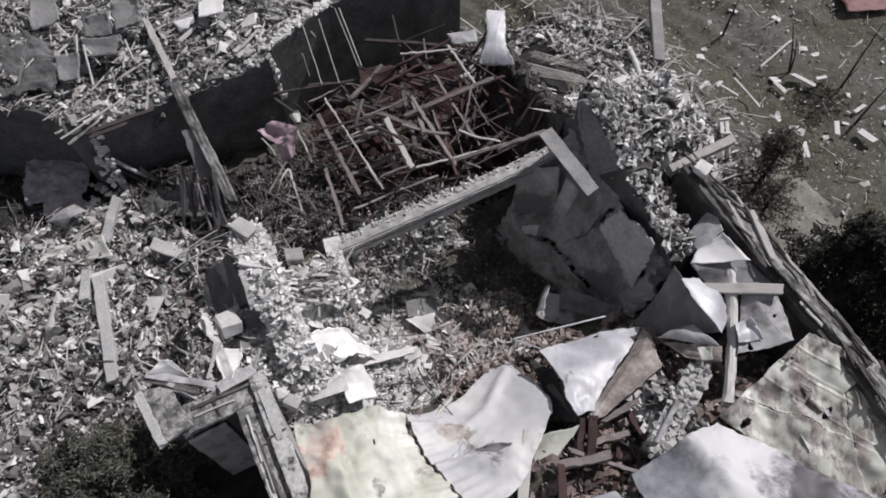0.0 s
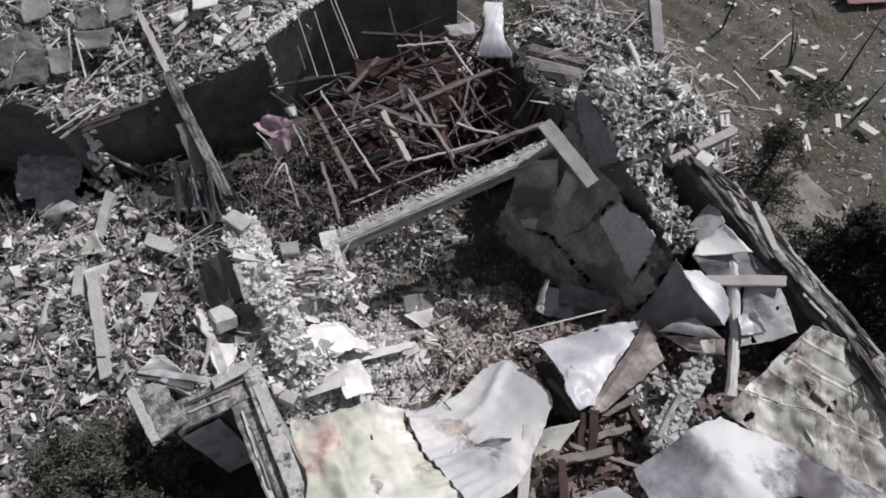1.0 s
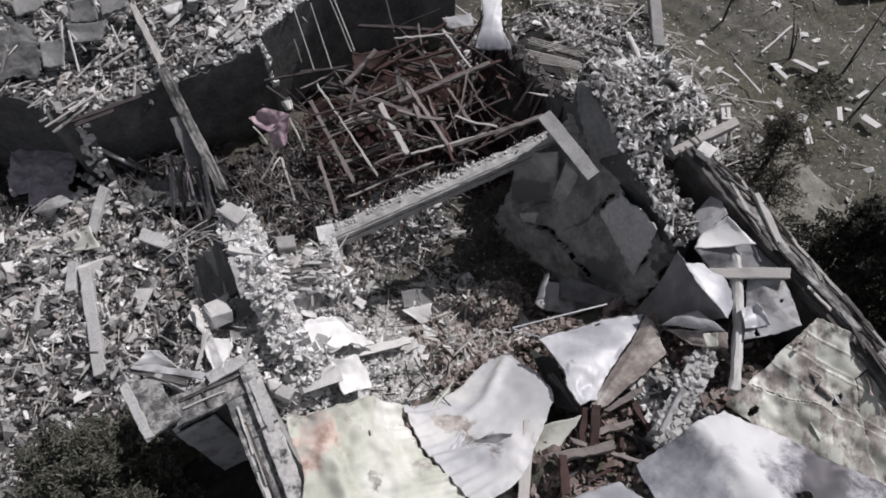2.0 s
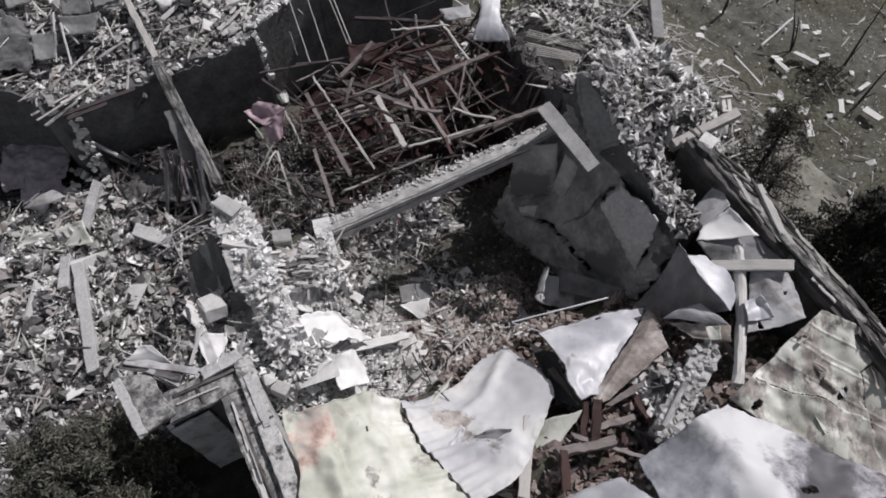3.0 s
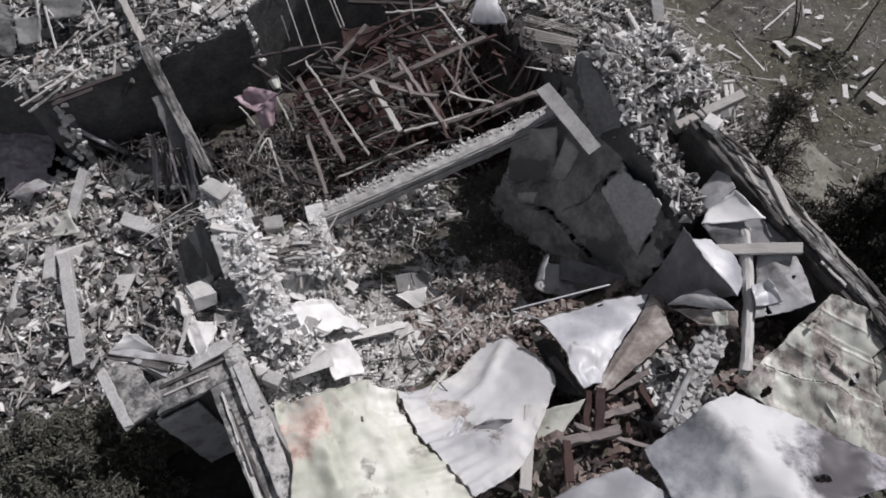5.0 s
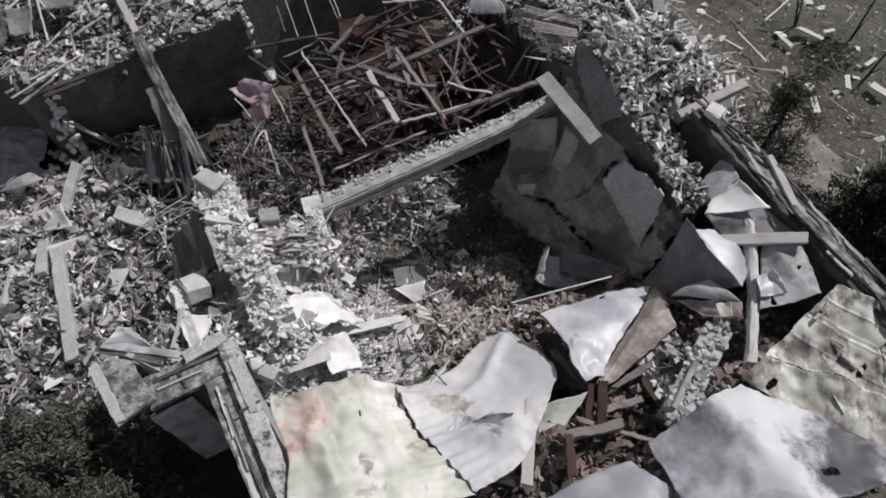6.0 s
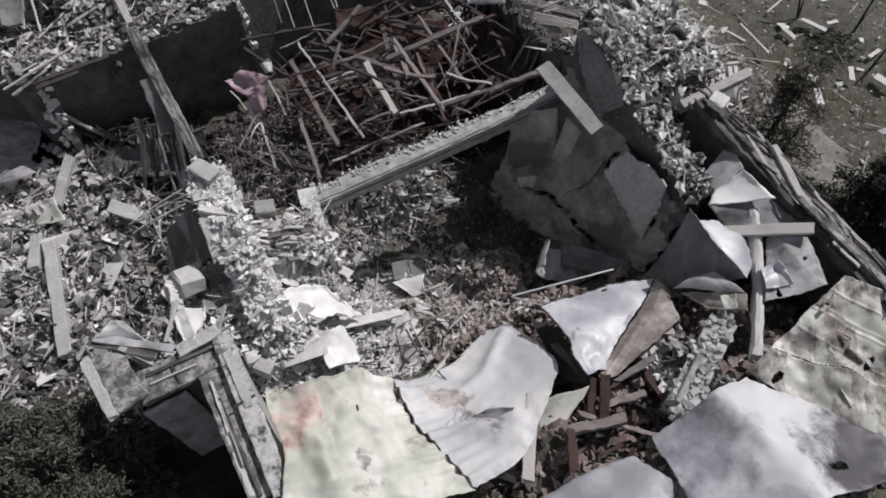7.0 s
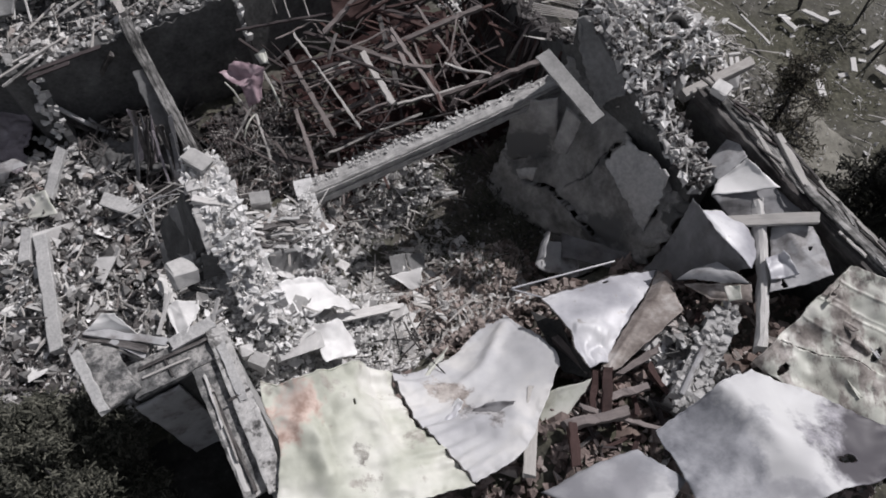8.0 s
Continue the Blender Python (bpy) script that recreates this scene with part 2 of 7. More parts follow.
# The small spot at (-1.16, 2.62) is a fold's shadow in the colour.
METAL_CREAM = material("cream_painted_sheet", lambda n, r, m, i, o: m(n.spot((-2.00, 3.12, 3.30), 0.5, 1.5, 1.6),
    m(n.spot((-1.16, 2.62, 2.95), 0.2, 2.2, 2.4), m(r(n(2.0, 8.0, 0.65), [(0.57, (0.0,)), (0.62, (1.0,))]),
      r(n(0.9, 6.0, 0.55), [(0.34, (0.37, 0.38, 0.32)), (0.46, (0.50, 0.51, 0.44)), (0.55, (0.60, 0.60, 0.54)), (0.66, (0.70, 0.69, 0.65))]),
      r(n(9.0), [(0.3, (0.30, 0.28, 0.24)), (0.7, (0.46, 0.44, 0.40))])),
      r(n(4.0, 8.0, 0.7), [(0.38, (0.14, 0.13, 0.11)), (0.5, (0.32, 0.31, 0.28)), (0.6, (0.58, 0.58, 0.53))])),
    r(n(3.0, 8.0, 0.6), [(0.35, (0.34, 0.24, 0.20)), (0.5, (0.58, 0.46, 0.40)), (0.65, (0.62, 0.56, 0.51))])), 0.62, 0.0, 0.08, 14)
WHITE = material("white_enamel_sheet", lambda n, r, m, i, o: r(n(2.0, 7.0, 0.6), [(0.3, g(0.6, 0.01)), (0.6, g(0.78, 0.01))]), 0.5, 0.0, 0.08, 14)
STAINED = material("soot_blotched_concrete", lambda n, r, m, i, o: m(r(n(5.0, 9.0, 0.74), [(0.42, (0.0,)), (0.54, (1.0,))]),
    r(n(9.0), [(0.3, g(0.27, 0.03)), (0.7, g(0.48, 0.03))]), r(n(14.0), [(0.3, g(0.03)), (0.7, g(0.20))])), 0.85, bump=0.8, bump_scale=30)
METAL_STAIN = material("burnt_roof_sheet", lambda n, r, m, i, o: m(r(n(1.0, 9.0, 0.68, (3.0, 1.6, 2.0)), [(0.44, (0.0,)), (0.54, (1.0,))]),
    r(n(1.3, 7.0, 0.6), [(0.34, (0.42, 0.42, 0.37)), (0.5, (0.55, 0.56, 0.50)), (0.66, (0.64, 0.63, 0.59))]),
    r(n(3.4, 9.0, 0.72), [(0.36, (0.055, 0.048, 0.045)), (0.46, (0.20, 0.175, 0.16)), (0.6, (0.36, 0.33, 0.305)), (0.72, (0.52, 0.49, 0.46))])), 0.5, 0.0, 0.1, 14)
METAL_RUST = material("rusty_folded_sheet", lambda n, r, m, i, o: r(n(3.0, 8.0, 0.65), [
    (0.3, (0.10, 0.08, 0.07)), (0.5, (0.26, 0.225, 0.205)), (0.68, (0.47, 0.44, 0.42))]), 0.6, 0.0, 0.25, 20)
METAL_PINK = material("faded_pink_sheet", lambda n, r, m, i, o: r(n(3.0, 7.0, 0.6), [
    (0.3, (0.24, 0.165, 0.19)), (0.55, (0.40, 0.29, 0.33)), (0.75, (0.54, 0.44, 0.47))]), 0.55, 0.0, 0.2, 20)
WOOD = material("weathered_wood", lambda n, r, m, i, o: m(0.5,
    r(n(1.0, 6.0, 0.7, (2.2, 34.0, 34.0)), [(0.3, g(0.22, 0.06)), (0.7, g(0.52, 0.05))]),
    r(o(), [(0.0, g(0.24, 0.05)), (0.6, g(0.42, 0.04)), (1.0, g(0.58, 0.03))])), 0.85, bump=0.5, bump_scale=50)
WOOD_RUST = material("scorched_brown_lath", lambda n, r, m, i, o: m(0.5,
    r(n(1.0, 6.0, 0.7, (2.2, 34.0, 34.0)), [(0.3, (0.03, 0.022, 0.02)), (0.7, (0.17, 0.125, 0.115))]),
    r(i(), [(0.0, (0.04, 0.026, 0.024)), (0.6, (0.13, 0.095, 0.086)), (1.0, (0.34, 0.29, 0.27))])), 0.85, bump=0.4, bump_scale=50)
WOOD_PALE = material("splintered_pale_lath", lambda n, r, m, i, o: m(0.4,
    r(n(1.0, 6.0, 0.7, (2.2, 34.0, 34.0)), [(0.3, g(0.25, 0.05)), (0.7, g(0.6, 0.04))]),
    r(i(), [(0.0, g(0.12, 0.05)), (0.5, g(0.35, 0.05)), (1.0, g(0.68, 0.03))])), 0.85, bump=0.4, bump_scale=50)
WOOD_LIGHT_BROWN = material("grey_brown_lath", lambda n, r, m, i, o: m(0.5,
    r(n(1.0, 6.0, 0.7, (2.2, 34.0, 34.0)), [(0.3, (0.05, 0.042, 0.04)), (0.7, (0.27, 0.235, 0.225))]),
    r(o(), [(0.0, (0.045, 0.036, 0.035)), (1.0, (0.33, 0.285, 0.275))])), 0.85, bump=0.4, bump_scale=50)
WOOD_BROWN = material("red_brown_lath", lambda n, r, m, i, o: m(0.5,
    r(n(1.0, 6.0, 0.7, (2.2, 34.0, 34.0)), [(0.3, (0.018, 0.008, 0.0075)), (0.7, (0.095, 0.052, 0.047))]),
    r(o(), [(0.0, (0.02, 0.009, 0.0085)), (1.0, (0.105, 0.058, 0.052))])), 0.85, bump=0.4, bump_scale=50)
WOOD_CRACKED = material("grey_cracked_timber", lambda n, r, m, i, o: m(r(n(3.0, 4.0), [(0.42, (0.0,)), (0.6, (1.0,))]),
    r(n(1.0, 8.0, 0.7, (2.0, 26.0, 26.0)), [(0.40, g(0.03)), (0.5, g(0.25, 0.03)), (0.7, g(0.55, 0.02))]),
    r(n(1.0, 8.0, 0.7, (3.0, 30.0, 30.0)), [(0.46, g(0.025)), (0.58, g(0.12, 0.04)), (0.75, g(0.42, 0.02))])), 0.85, bump=0.8, bump_scale=30)
WOOD_DARK = material("smoke_dark_lath", lambda n, r, m, i, o: r(n(1.0, 6.0, 0.7, (2.2, 34.0, 34.0)), [
    (0.3, (0.018, 0.014, 0.0145)), (0.7, (0.078, 0.062, 0.063))]), 0.85, bump=0.4, bump_scale=50)
WOOD_WHITE = material("pale_stripped_wood", lambda n, r, m, i, o: r(n(1.0, 6.0, 0.7, (2.2, 34.0, 34.0)), [
    (0.3, g(0.42, 0.03)), (0.7, g(0.66, 0.02))]), 0.85, bump=0.3, bump_scale=50)
METAL_DULL = material("dull_grey_sheet", lambda n, r, m, i, o: m(r(n(2.0, 6.0, 0.65), [(0.5, (0.0,)), (0.6, (1.0,))]),
    r(n(2.6, 7.0, 0.6), [(0.3, (0.30, 0.30, 0.31)), (0.7, (0.46, 0.46, 0.47))]),
    r(n(6.0), [(0.3, (0.14, 0.13, 0.13)), (0.7, (0.34, 0.33, 0.33))])), 0.6, 0.0, 0.2, 18)
# Darker METAL_DULL: the shade on hanging sheets is put into the colour.
METAL_SOOT_SHADE = material("soot_and_shade_sheet", lambda n, r, m, i, o: m(r(n(1.4, 6.0, 0.65), [(0.48, (0.0,)), (0.62, (1.0,))]),
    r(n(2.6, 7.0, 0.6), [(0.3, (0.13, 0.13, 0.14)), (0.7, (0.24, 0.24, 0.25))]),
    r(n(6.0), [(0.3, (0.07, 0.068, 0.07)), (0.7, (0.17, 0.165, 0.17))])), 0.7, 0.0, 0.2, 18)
# Soot and the large room's shade share this dark floor tone.
SOOT_SHADE_FLOOR = material("soot_and_shade_floor", lambda n, r, m, i, o: m(r(n(0.9, 4.0), [(0.4, (0.0,)), (0.6, (1.0,))]),
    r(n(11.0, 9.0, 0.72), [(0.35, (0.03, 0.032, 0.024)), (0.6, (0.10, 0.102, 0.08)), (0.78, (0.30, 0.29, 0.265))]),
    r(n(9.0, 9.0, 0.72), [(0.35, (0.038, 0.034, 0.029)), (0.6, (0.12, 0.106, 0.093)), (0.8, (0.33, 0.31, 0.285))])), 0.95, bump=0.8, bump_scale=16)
BLOCK_GREY = material("grey_masonry", lambda n, r, m, i, o: m(0.55,
    r(n(9.0, 8.0, 0.65), [(0.3, g(0.2)), (0.7, g(0.5, 0.02))]),
    r(o(), [(0.0, g(0.16)), (0.5, g(0.36, 0.02)), (0.85, g(0.55, 0.02)), (1.0, (0.4, 0.32, 0.28))])), 0.92, bump=0.5, bump_scale=45)
BLOCK_PALE = material("pale_plaster", lambda n, r, m, i, o: m(0.5,
    r(n(7.0, 8.0, 0.65), [(0.3, g(0.4)), (0.7, g(0.78, 0.02))]),
    r(o(), [(0.0, g(0.35, 0.02)), (0.6, g(0.6, 0.02)), (1.0, g(0.78, 0.01))])), 0.9, bump=0.4, bump_scale=45)
RUBBLE_STONE = material("broken_stone", lambda n, r, m, i, o: m(0.45,
    r(n(12.0, 8.0, 0.65), [(0.3, g(0.2)), (0.7, g(0.55, 0.02))]),
    r(o(), [(0.0, g(0.14)), (0.5, g(0.42, 0.02)), (1.0, g(0.72, 0.01))])), 0.92, bump=0.5, bump_scale=45)
BRICK = material("scorched_brick", lambda n, r, m, i, o: m(0.5,
    r(n(12.0, 8.0, 0.65), [(0.3, (0.08, 0.06, 0.052)), (0.7, (0.28, 0.215, 0.19))]),
    r(o(), [(0.0, (0.09, 0.065, 0.058)), (0.7, (0.27, 0.205, 0.18)), (1.0, g(0.5, 0.03))])), 0.92, bump=0.5, bump_scale=45)
CONCRETE_DARK = material("stained_grey_panel", lambda n, r, m, i, o: m(0.5,
    r(n(2.0, 8.0, 0.65), [(0.3, g(0.12)), (0.55, g(0.26, 0.01)), (0.75, g(0.42, 0.02))]),
    r(n(22.0), [(0.3, g(0.17)), (0.7, g(0.34, 0.01))])), 0.9, bump=0.4, bump_scale=35)
CLOTH = material("smoke_stained_cloth", lambda n, r, m, i, o: m(0.5,
    r(n(1.4, 8.0, 0.65), [(0.34, (0.20, 0.175, 0.20)), (0.5, (0.34, 0.305, 0.335)), (0.68, (0.52, 0.48, 0.51))]),
    r(n(9.0), [(0.3, (0.20, 0.18, 0.20)), (0.7, (0.42, 0.385, 0.41))])), 0.9, bump=0.6, bump_scale=12)
CHAR = material("charred_timber", lambda n, r, m, i, o: m(0.5,
    r(n(1.0, 8.0, 0.7, (1.6, 16.0, 16.0)), [(0.38, g(0.015)), (0.55, (0.06, 0.045, 0.045)), (0.72, g(0.34, 0.03))]),
    r(n(2.5, 5.0), [(0.4, g(0.02)), (0.7, g(0.22, 0.03))])), 0.8, bump=0.7, bump_scale=25)
LEAF = material("dusty_conifer_needles", lambda n, r, m, i, o: r(i(), [
    (0.0, (0.018, 0.019, 0.0135)), (0.6, (0.066, 0.067, 0.052)), (1.0, (0.155, 0.152, 0.124))]), 0.9, bump=0.0)
LEAF_SCORCHED = material("scorched_needles", lambda n, r, m, i, o: r(i(), [
    (0.0, (0.018, 0.016, 0.013)), (0.6, (0.06, 0.054, 0.04)), (1.0, (0.15, 0.135, 0.10))]), 0.9, bump=0.0)
LEAF_BURNT = material("burnt_needles", lambda n, r, m, i, o: r(i(), [
    (0.0, (0.008, 0.008, 0.007)), (0.7, (0.022, 0.022, 0.016)), (1.0, (0.06, 0.06, 0.045))]), 0.9, bump=0.0)
BARK = material("burnt_bark", lambda n, r, m, i, o: r(n(18.0), [(0.3, g(0.015)), (0.7, g(0.05, 0.03))]), 0.9, bump=0.5)
TILE_RED = material("dull_red_sheet", lambda n, r, m, i, o: r(n(5.0), [(0.3, (0.14, 0.062, 0.062)), (0.7, (0.25, 0.125, 0.12))]), 0.7)


# ---- mesh builders ----
def mesh_object(name, verts, faces, mat, parent=None, label="", smooth=False):
    me = bpy.data.meshes.new(name)
    me.from_pydata([tuple(map(float, p)) for p in verts], [], [tuple(map(int, f)) for f in faces])
    me.materials.append(mat)
    if smooth:
        me.polygons.foreach_set("use_smooth", [True] * len(me.polygons))
    me.update()
    ob = new(name, me)
    ob.parent = parent
    if label:
        ob["label"] = label
    return ob


def bar_frame(a, b):
    """The pose of a length of material: x runs from a to b."""
    a, b = Vector(a), Vector(b)
    way = (b - a).normalized()
    side = Vector((0, 0, 1)).cross(way)
    if side.length < 0.05:
        side = Vector((0, 1, 0)).cross(way)
    side.normalize()
    up = way.cross(side)
    return Matrix(((way.x, side.x, up.x, a.x), (way.y, side.y, up.y, a.y), (way.z, side.z, up.z, a.z), (0, 0, 0, 1))), (b - a).length


def bar_mesh(length, w, h, wear=0.0, seed=0.0, sides=4, step=0.18, taper=1.0, bow=0.0):
    """A squared or round length of material along x, with worn edges and ends."""
    n = max(2, int(length / step))
    if sides == 4:
        c = 0.12
        ring = [(-1, -1 + c), (-1 + c, -1), (1 - c, -1), (1, -1 + c), (1, 1 - c), (1 - c, 1), (-1 + c, 1), (-1, 1 - c)]
    else:
        ring = [(math.cos(2 * math.pi * k / sides), math.sin(2 * math.pi * k / sides)) for k in range(sides)]
    verts, faces = [], []
    k = len(ring)
    for i in range(n + 1):
        t = i / n
        s = 1 + (taper - 1) * t
        for p, q in ring:
            v = Vector((length * t, p * w / 2 * s, q * h / 2 * s + bow * 4 * t * (1 - t)))
            if wear:
                at_noise = Vector((v.x * 1.0, v.y, v.z)) * 6.0 + Vector((seed * 3.7, seed, 0))
                v = v + noise.noise_vector(at_noise) * wear * 1.2
                if i in (0, n):
                    v.x += wear * 4 * noise.noise(Vector((p * 2.3, q * 2.3, seed + i)))
            verts.append(v)
    for i in range(n):
        for j in range(k):
            faces.append((i * k + j, i * k + (j + 1) % k, (i + 1) * k + (j + 1) % k, (i + 1) * k + j))
    faces.append(tuple(reversed(range(k))))
    faces.append(tuple(range(n * k, n * k + k)))
    return verts, faces


BAR_SEED = [0]


def bar(name, a, b, w, h, mat, label="", category="", group="", kind="", parent=None, roll=0.0, **more):
    m, length = bar_frame(a, b)
    BAR_SEED[0] += 1
    v, f = bar_mesh(length, w, h, seed=BAR_SEED[0] * 1.3, **more)
    ob = mesh_object(name, v, f, mat, parent)
    ob.matrix_basis = m @ pose(0, 0, 0, roll, 0, 0)
    return tagged(ob, label, category, group, kind)


def masonry(name, p, q, thick, z0, tops, mat, label, jag=0.12, step=0.12, seed=1.0):
    """A broken wall from p to q in plan, its top running through the given heights."""
    p, q = Vector((p[0], p[1], 0)), Vector((q[0], q[1], 0))
    d = q - p
    n = max(4, int(d.length / step))
    side = Vector((-d.y, d.x, 0)).normalized() * thick / 2
    verts, faces = [], []
    rows = 7
    for i in range(n + 1):
        t = i / n
        x = t * (len(tops) - 1)
        j = min(int(x), len(tops) - 2)
        top = tops[j] + (tops[j + 1] - tops[j]) * (x - j)
        mid = p + d * t
        top += jag * noise.noise((mid.x * 2.1 + seed, mid.y * 2.1, seed)) + 0.5 * jag * noise.noise((mid.x * 8 + seed, mid.y * 8, seed))
        for r in range(rows):
            z = z0 + (top - z0) * r / (rows - 1)
            for s in (-1, 1):
                o = 1 + 0.10 * noise.noise((mid.x * 3 + s, mid.y * 3, z * 3 + seed))
                verts.append(mid + side * s * o + Vector((0, 0, z + (0.3 * jag * noise.noise((mid.x * 9, mid.y * 9, s * 5 + seed)) if r == rows - 1 else 0))))
    m = rows * 2
    for i in range(n):
        a, b = i * m, (i + 1) * m
        for r in range(rows - 1):
            faces.append((a + 2 * r, a + 2 * r + 2, b + 2 * r + 2, b + 2 * r))
            faces.append((a + 2 * r + 1, b + 2 * r + 1, b + 2 * r + 3, a + 2 * r + 3))
        faces.append((a + m - 2, a + m - 1, b + m - 1, b + m - 2))
    for e in (0, n * m):
        for r in range(rows - 1):
            f = (e + 2 * r, e + 2 * r + 1, e + 2 * r + 3, e + 2 * r + 2)
            faces.append(f if e == 0 else tuple(reversed(f)))
    return tagged(mesh_object(name, verts, faces, mat), label, "wall", kind="structure")


def edge_curve(points):
    """A smooth line through the given places, as a function of 0 to 1."""
    way = [0.0]
    for a, b in zip(points, points[1:]):
        way.append(way[-1] + (b - a).length)

    def along(t):
        x = t * way[-1]
        k = max(i for i in range(len(points) - 1) if way[i] <= x + 1e-9)
        f = min(1.0, (x - way[k]) / (way[k + 1] - way[k]))
        p1, p2 = points[k], points[k + 1]
        m1 = (p2 - points[k - 1]) * 0.5 if k else p2 - p1
        m2 = (points[k + 2] - p1) * 0.5 if k + 2 < len(points) else p2 - p1
        return p1 * (2 * f ** 3 - 3 * f ** 2 + 1) + m1 * (f ** 3 - 2 * f ** 2 + f) + p2 * (3 * f ** 2 - 2 * f ** 3) + m2 * (f ** 3 - f ** 2)

    return along


def sheet(name, corners, mat, label, crumple=0.06, sag=0.0, ribs=0, rib_depth=0.02, jag=0.04, holes=0.0, seed=1.0, n=44, thick=0.012,
          category="roof sheet", group="", fold=None, scale=1.6, tears=(), hems=(), hem_mat=None, cracks=(), seams=(), edges=None,
          side_ribs=None, cross_ribs=None):
    """Bent sheet metal between four corners, with dents, ribs, torn edges and holes; edges: places that an edge runs through on its way to the next corner."""
    c = [Vector(p) for p in corners]
    sides = [edge_curve([c[k]] + [Vector(p) for p in (edges or {}).get(k, ())] + [c[(k + 1) % 4]]) for k in range(4)]
    nrm = ((c[1] - c[0]).cross(c[3] - c[0])).normalized()
    if nrm.z < 0:
        nrm = -nrm
    grid = {}
    verts, faces = [], []
    rnd = random.Random(int(seed * 100))
    creases = []
    for _ in range(7):
        q = rnd.uniform(0, 2 * math.pi)
        creases.append((math.cos(q), math.sin(q), rnd.uniform(0.15, 0.85), rnd.uniform(0.15, 0.85), rnd.uniform(-0.35, 0.35)))

    def below(line, s, t):
        """How far a place lies from a broken line, and on which side."""
        best = (9.0, 1.0)
        for (s0, t0), (s1, t1) in zip(line, line[1:]):
            k = ((s - s0) * (s1 - s0) + (t - t0) * (t1 - t0)) / ((s1 - s0) ** 2 + (t1 - t0) ** 2)
            k = min(1.0, max(0.0, k))
            d = math.hypot(s - s0 - k * (s1 - s0), t - t0 - k * (t1 - t0))
            if d < best[0]:
                best = (d, (s1 - s0) * (t - t0) - (t1 - t0) * (s - s0))
        return best

    def bend(s, t):
        return sum(h * abs(cx * (s - s0) + cy * (t - t0)) for cx, cy, s0, t0, h in creases)

    for i in range(n + 1):
        for j in range(n + 1):
            s, t = i / n, j / n
            p = c[0] * (1 - s) * (1 - t) + c[1] * s * (1 - t) + c[2] * s * t + c[3] * (1 - s) * t
            if edges:
                p = sides[0](s) * (1 - t) + sides[2](1 - s) * t + sides[3](1 - t) * (1 - s) + sides[1](t) * s - p
            k = p * scale * 0.8 + Vector((seed * 3.1, seed, 0))
            ends = bend(0, 0) * (1 - s) * (1 - t) + bend(1, 0) * s * (1 - t) + bend(1, 1) * s * t + bend(0, 1) * (1 - s) * t
            dent = noise.noise(k) * 1.1 + 0.3 * noise.noise(k * 2.7) + 5.0 * (bend(s, t) - ends)
            p = p + nrm * (crumple * dent - sag * 4 * t * (1 - t) * (1 - (2 * s - 1) ** 2 * 0.4))
            if ribs:
                p = p + nrm * rib_depth * abs(math.sin(math.pi * ribs * t))
            if side_ribs:
                p = p + nrm * side_ribs[1] * math.exp(-abs(s - side_ribs[2]) * side_ribs[3]) * math.sin(math.pi * side_ribs[0] * t * 2 + 3 * noise.noise((s * 3, t * 2, seed)))
            if cross_ribs:
                p = p + nrm * cross_ribs[1] * math.exp(-abs(t - cross_ribs[2]) * cross_ribs[3]) * math.sin(math.pi * cross_ribs[0] * s * 2 + 3 * noise.noise((t * 3, s * 2, seed)))
            if fold:
                p = p + nrm * fold[1] / (1 + ((s - fold[0] - 0.16 * (t - 0.5)) / 0.2) ** 2)
            for line, wide, out in cracks:
                d, sign = below(line, s + 0.02 * noise.noise(k * 3.1), t + 0.03 * noise.noise(k * 3.3 + Vector((7, 0, 0))))
                if wide == 0:
                    p = p + nrm * out * math.exp(-(d / 0.07) ** 2)
                elif sign < 0:
                    p = p + nrm * out * math.exp(-d / 0.16)
            for s0, rise in seams:
                p = p + nrm * rise * max(0.0, 1 - abs(s - s0) * 70)
            edge = min(s, 1 - s, t, 1 - t)
            if edge < 0.1:
                f = noise.noise_vector(p * 1.7 + Vector((seed, 0, 0))) + 0.5 * noise.noise_vector(p * 9.0)
                p = p + f * jag * (1 - edge / 0.1)
            grid[i, j] = len(verts)
            verts.append(p)
    for i in range(n):
        for j in range(n):
            m = verts[grid[i, j]]
            if holes and noise.noise(m * 2.6 + Vector((seed * 7, 0, 0))) + 0.4 * noise.noise(m * 7) > 1.0 - holes:
                continue
            s, t = (i + 0.5) / n, (j + 0.5) / n
            if any(((s - s0) / ra) ** 2 + ((t - t0) / rb) ** 2 < 1 + 1.3 * noise.noise(m * 6.0) + 0.6 * noise.noise(m * 17.0) for s0, t0, ra, rb in tears):
                continue
            if any(below(line, s + 0.02 * noise.noise(m * 2.5), t + 0.03 * noise.noise(m * 2.7))[0] < wide * (0.55 + noise.noise(m * 4.0)) for line, wide, out in cracks):
                continue
            faces.append((grid[i, j], grid[i + 1, j], grid[i + 1, j + 1], grid[i, j + 1]))
    ob = mesh_object(name, verts, faces, mat, smooth=True)
    for e in hems:
        line = [grid[k] for k in {0: [(i, 0) for i in range(n + 1)], 1: [(n, j) for j in range(n + 1)], 2: [(i, n) for i in range(n + 1)], 3: [(0, j) for j in range(n + 1)]}[e]]
        hv, hf = [], []
        for i, p in enumerate(line):
            q = verts[line[min(i + 1, n)]] - verts[line[max(i - 1, 0)]]
            side = nrm.cross(q).normalized()
            for k in range(6):
                w = 2 * math.pi * k / 6
                hv.append(verts[p] + (side * math.cos(w) + nrm * math.sin(w)) * 0.016)
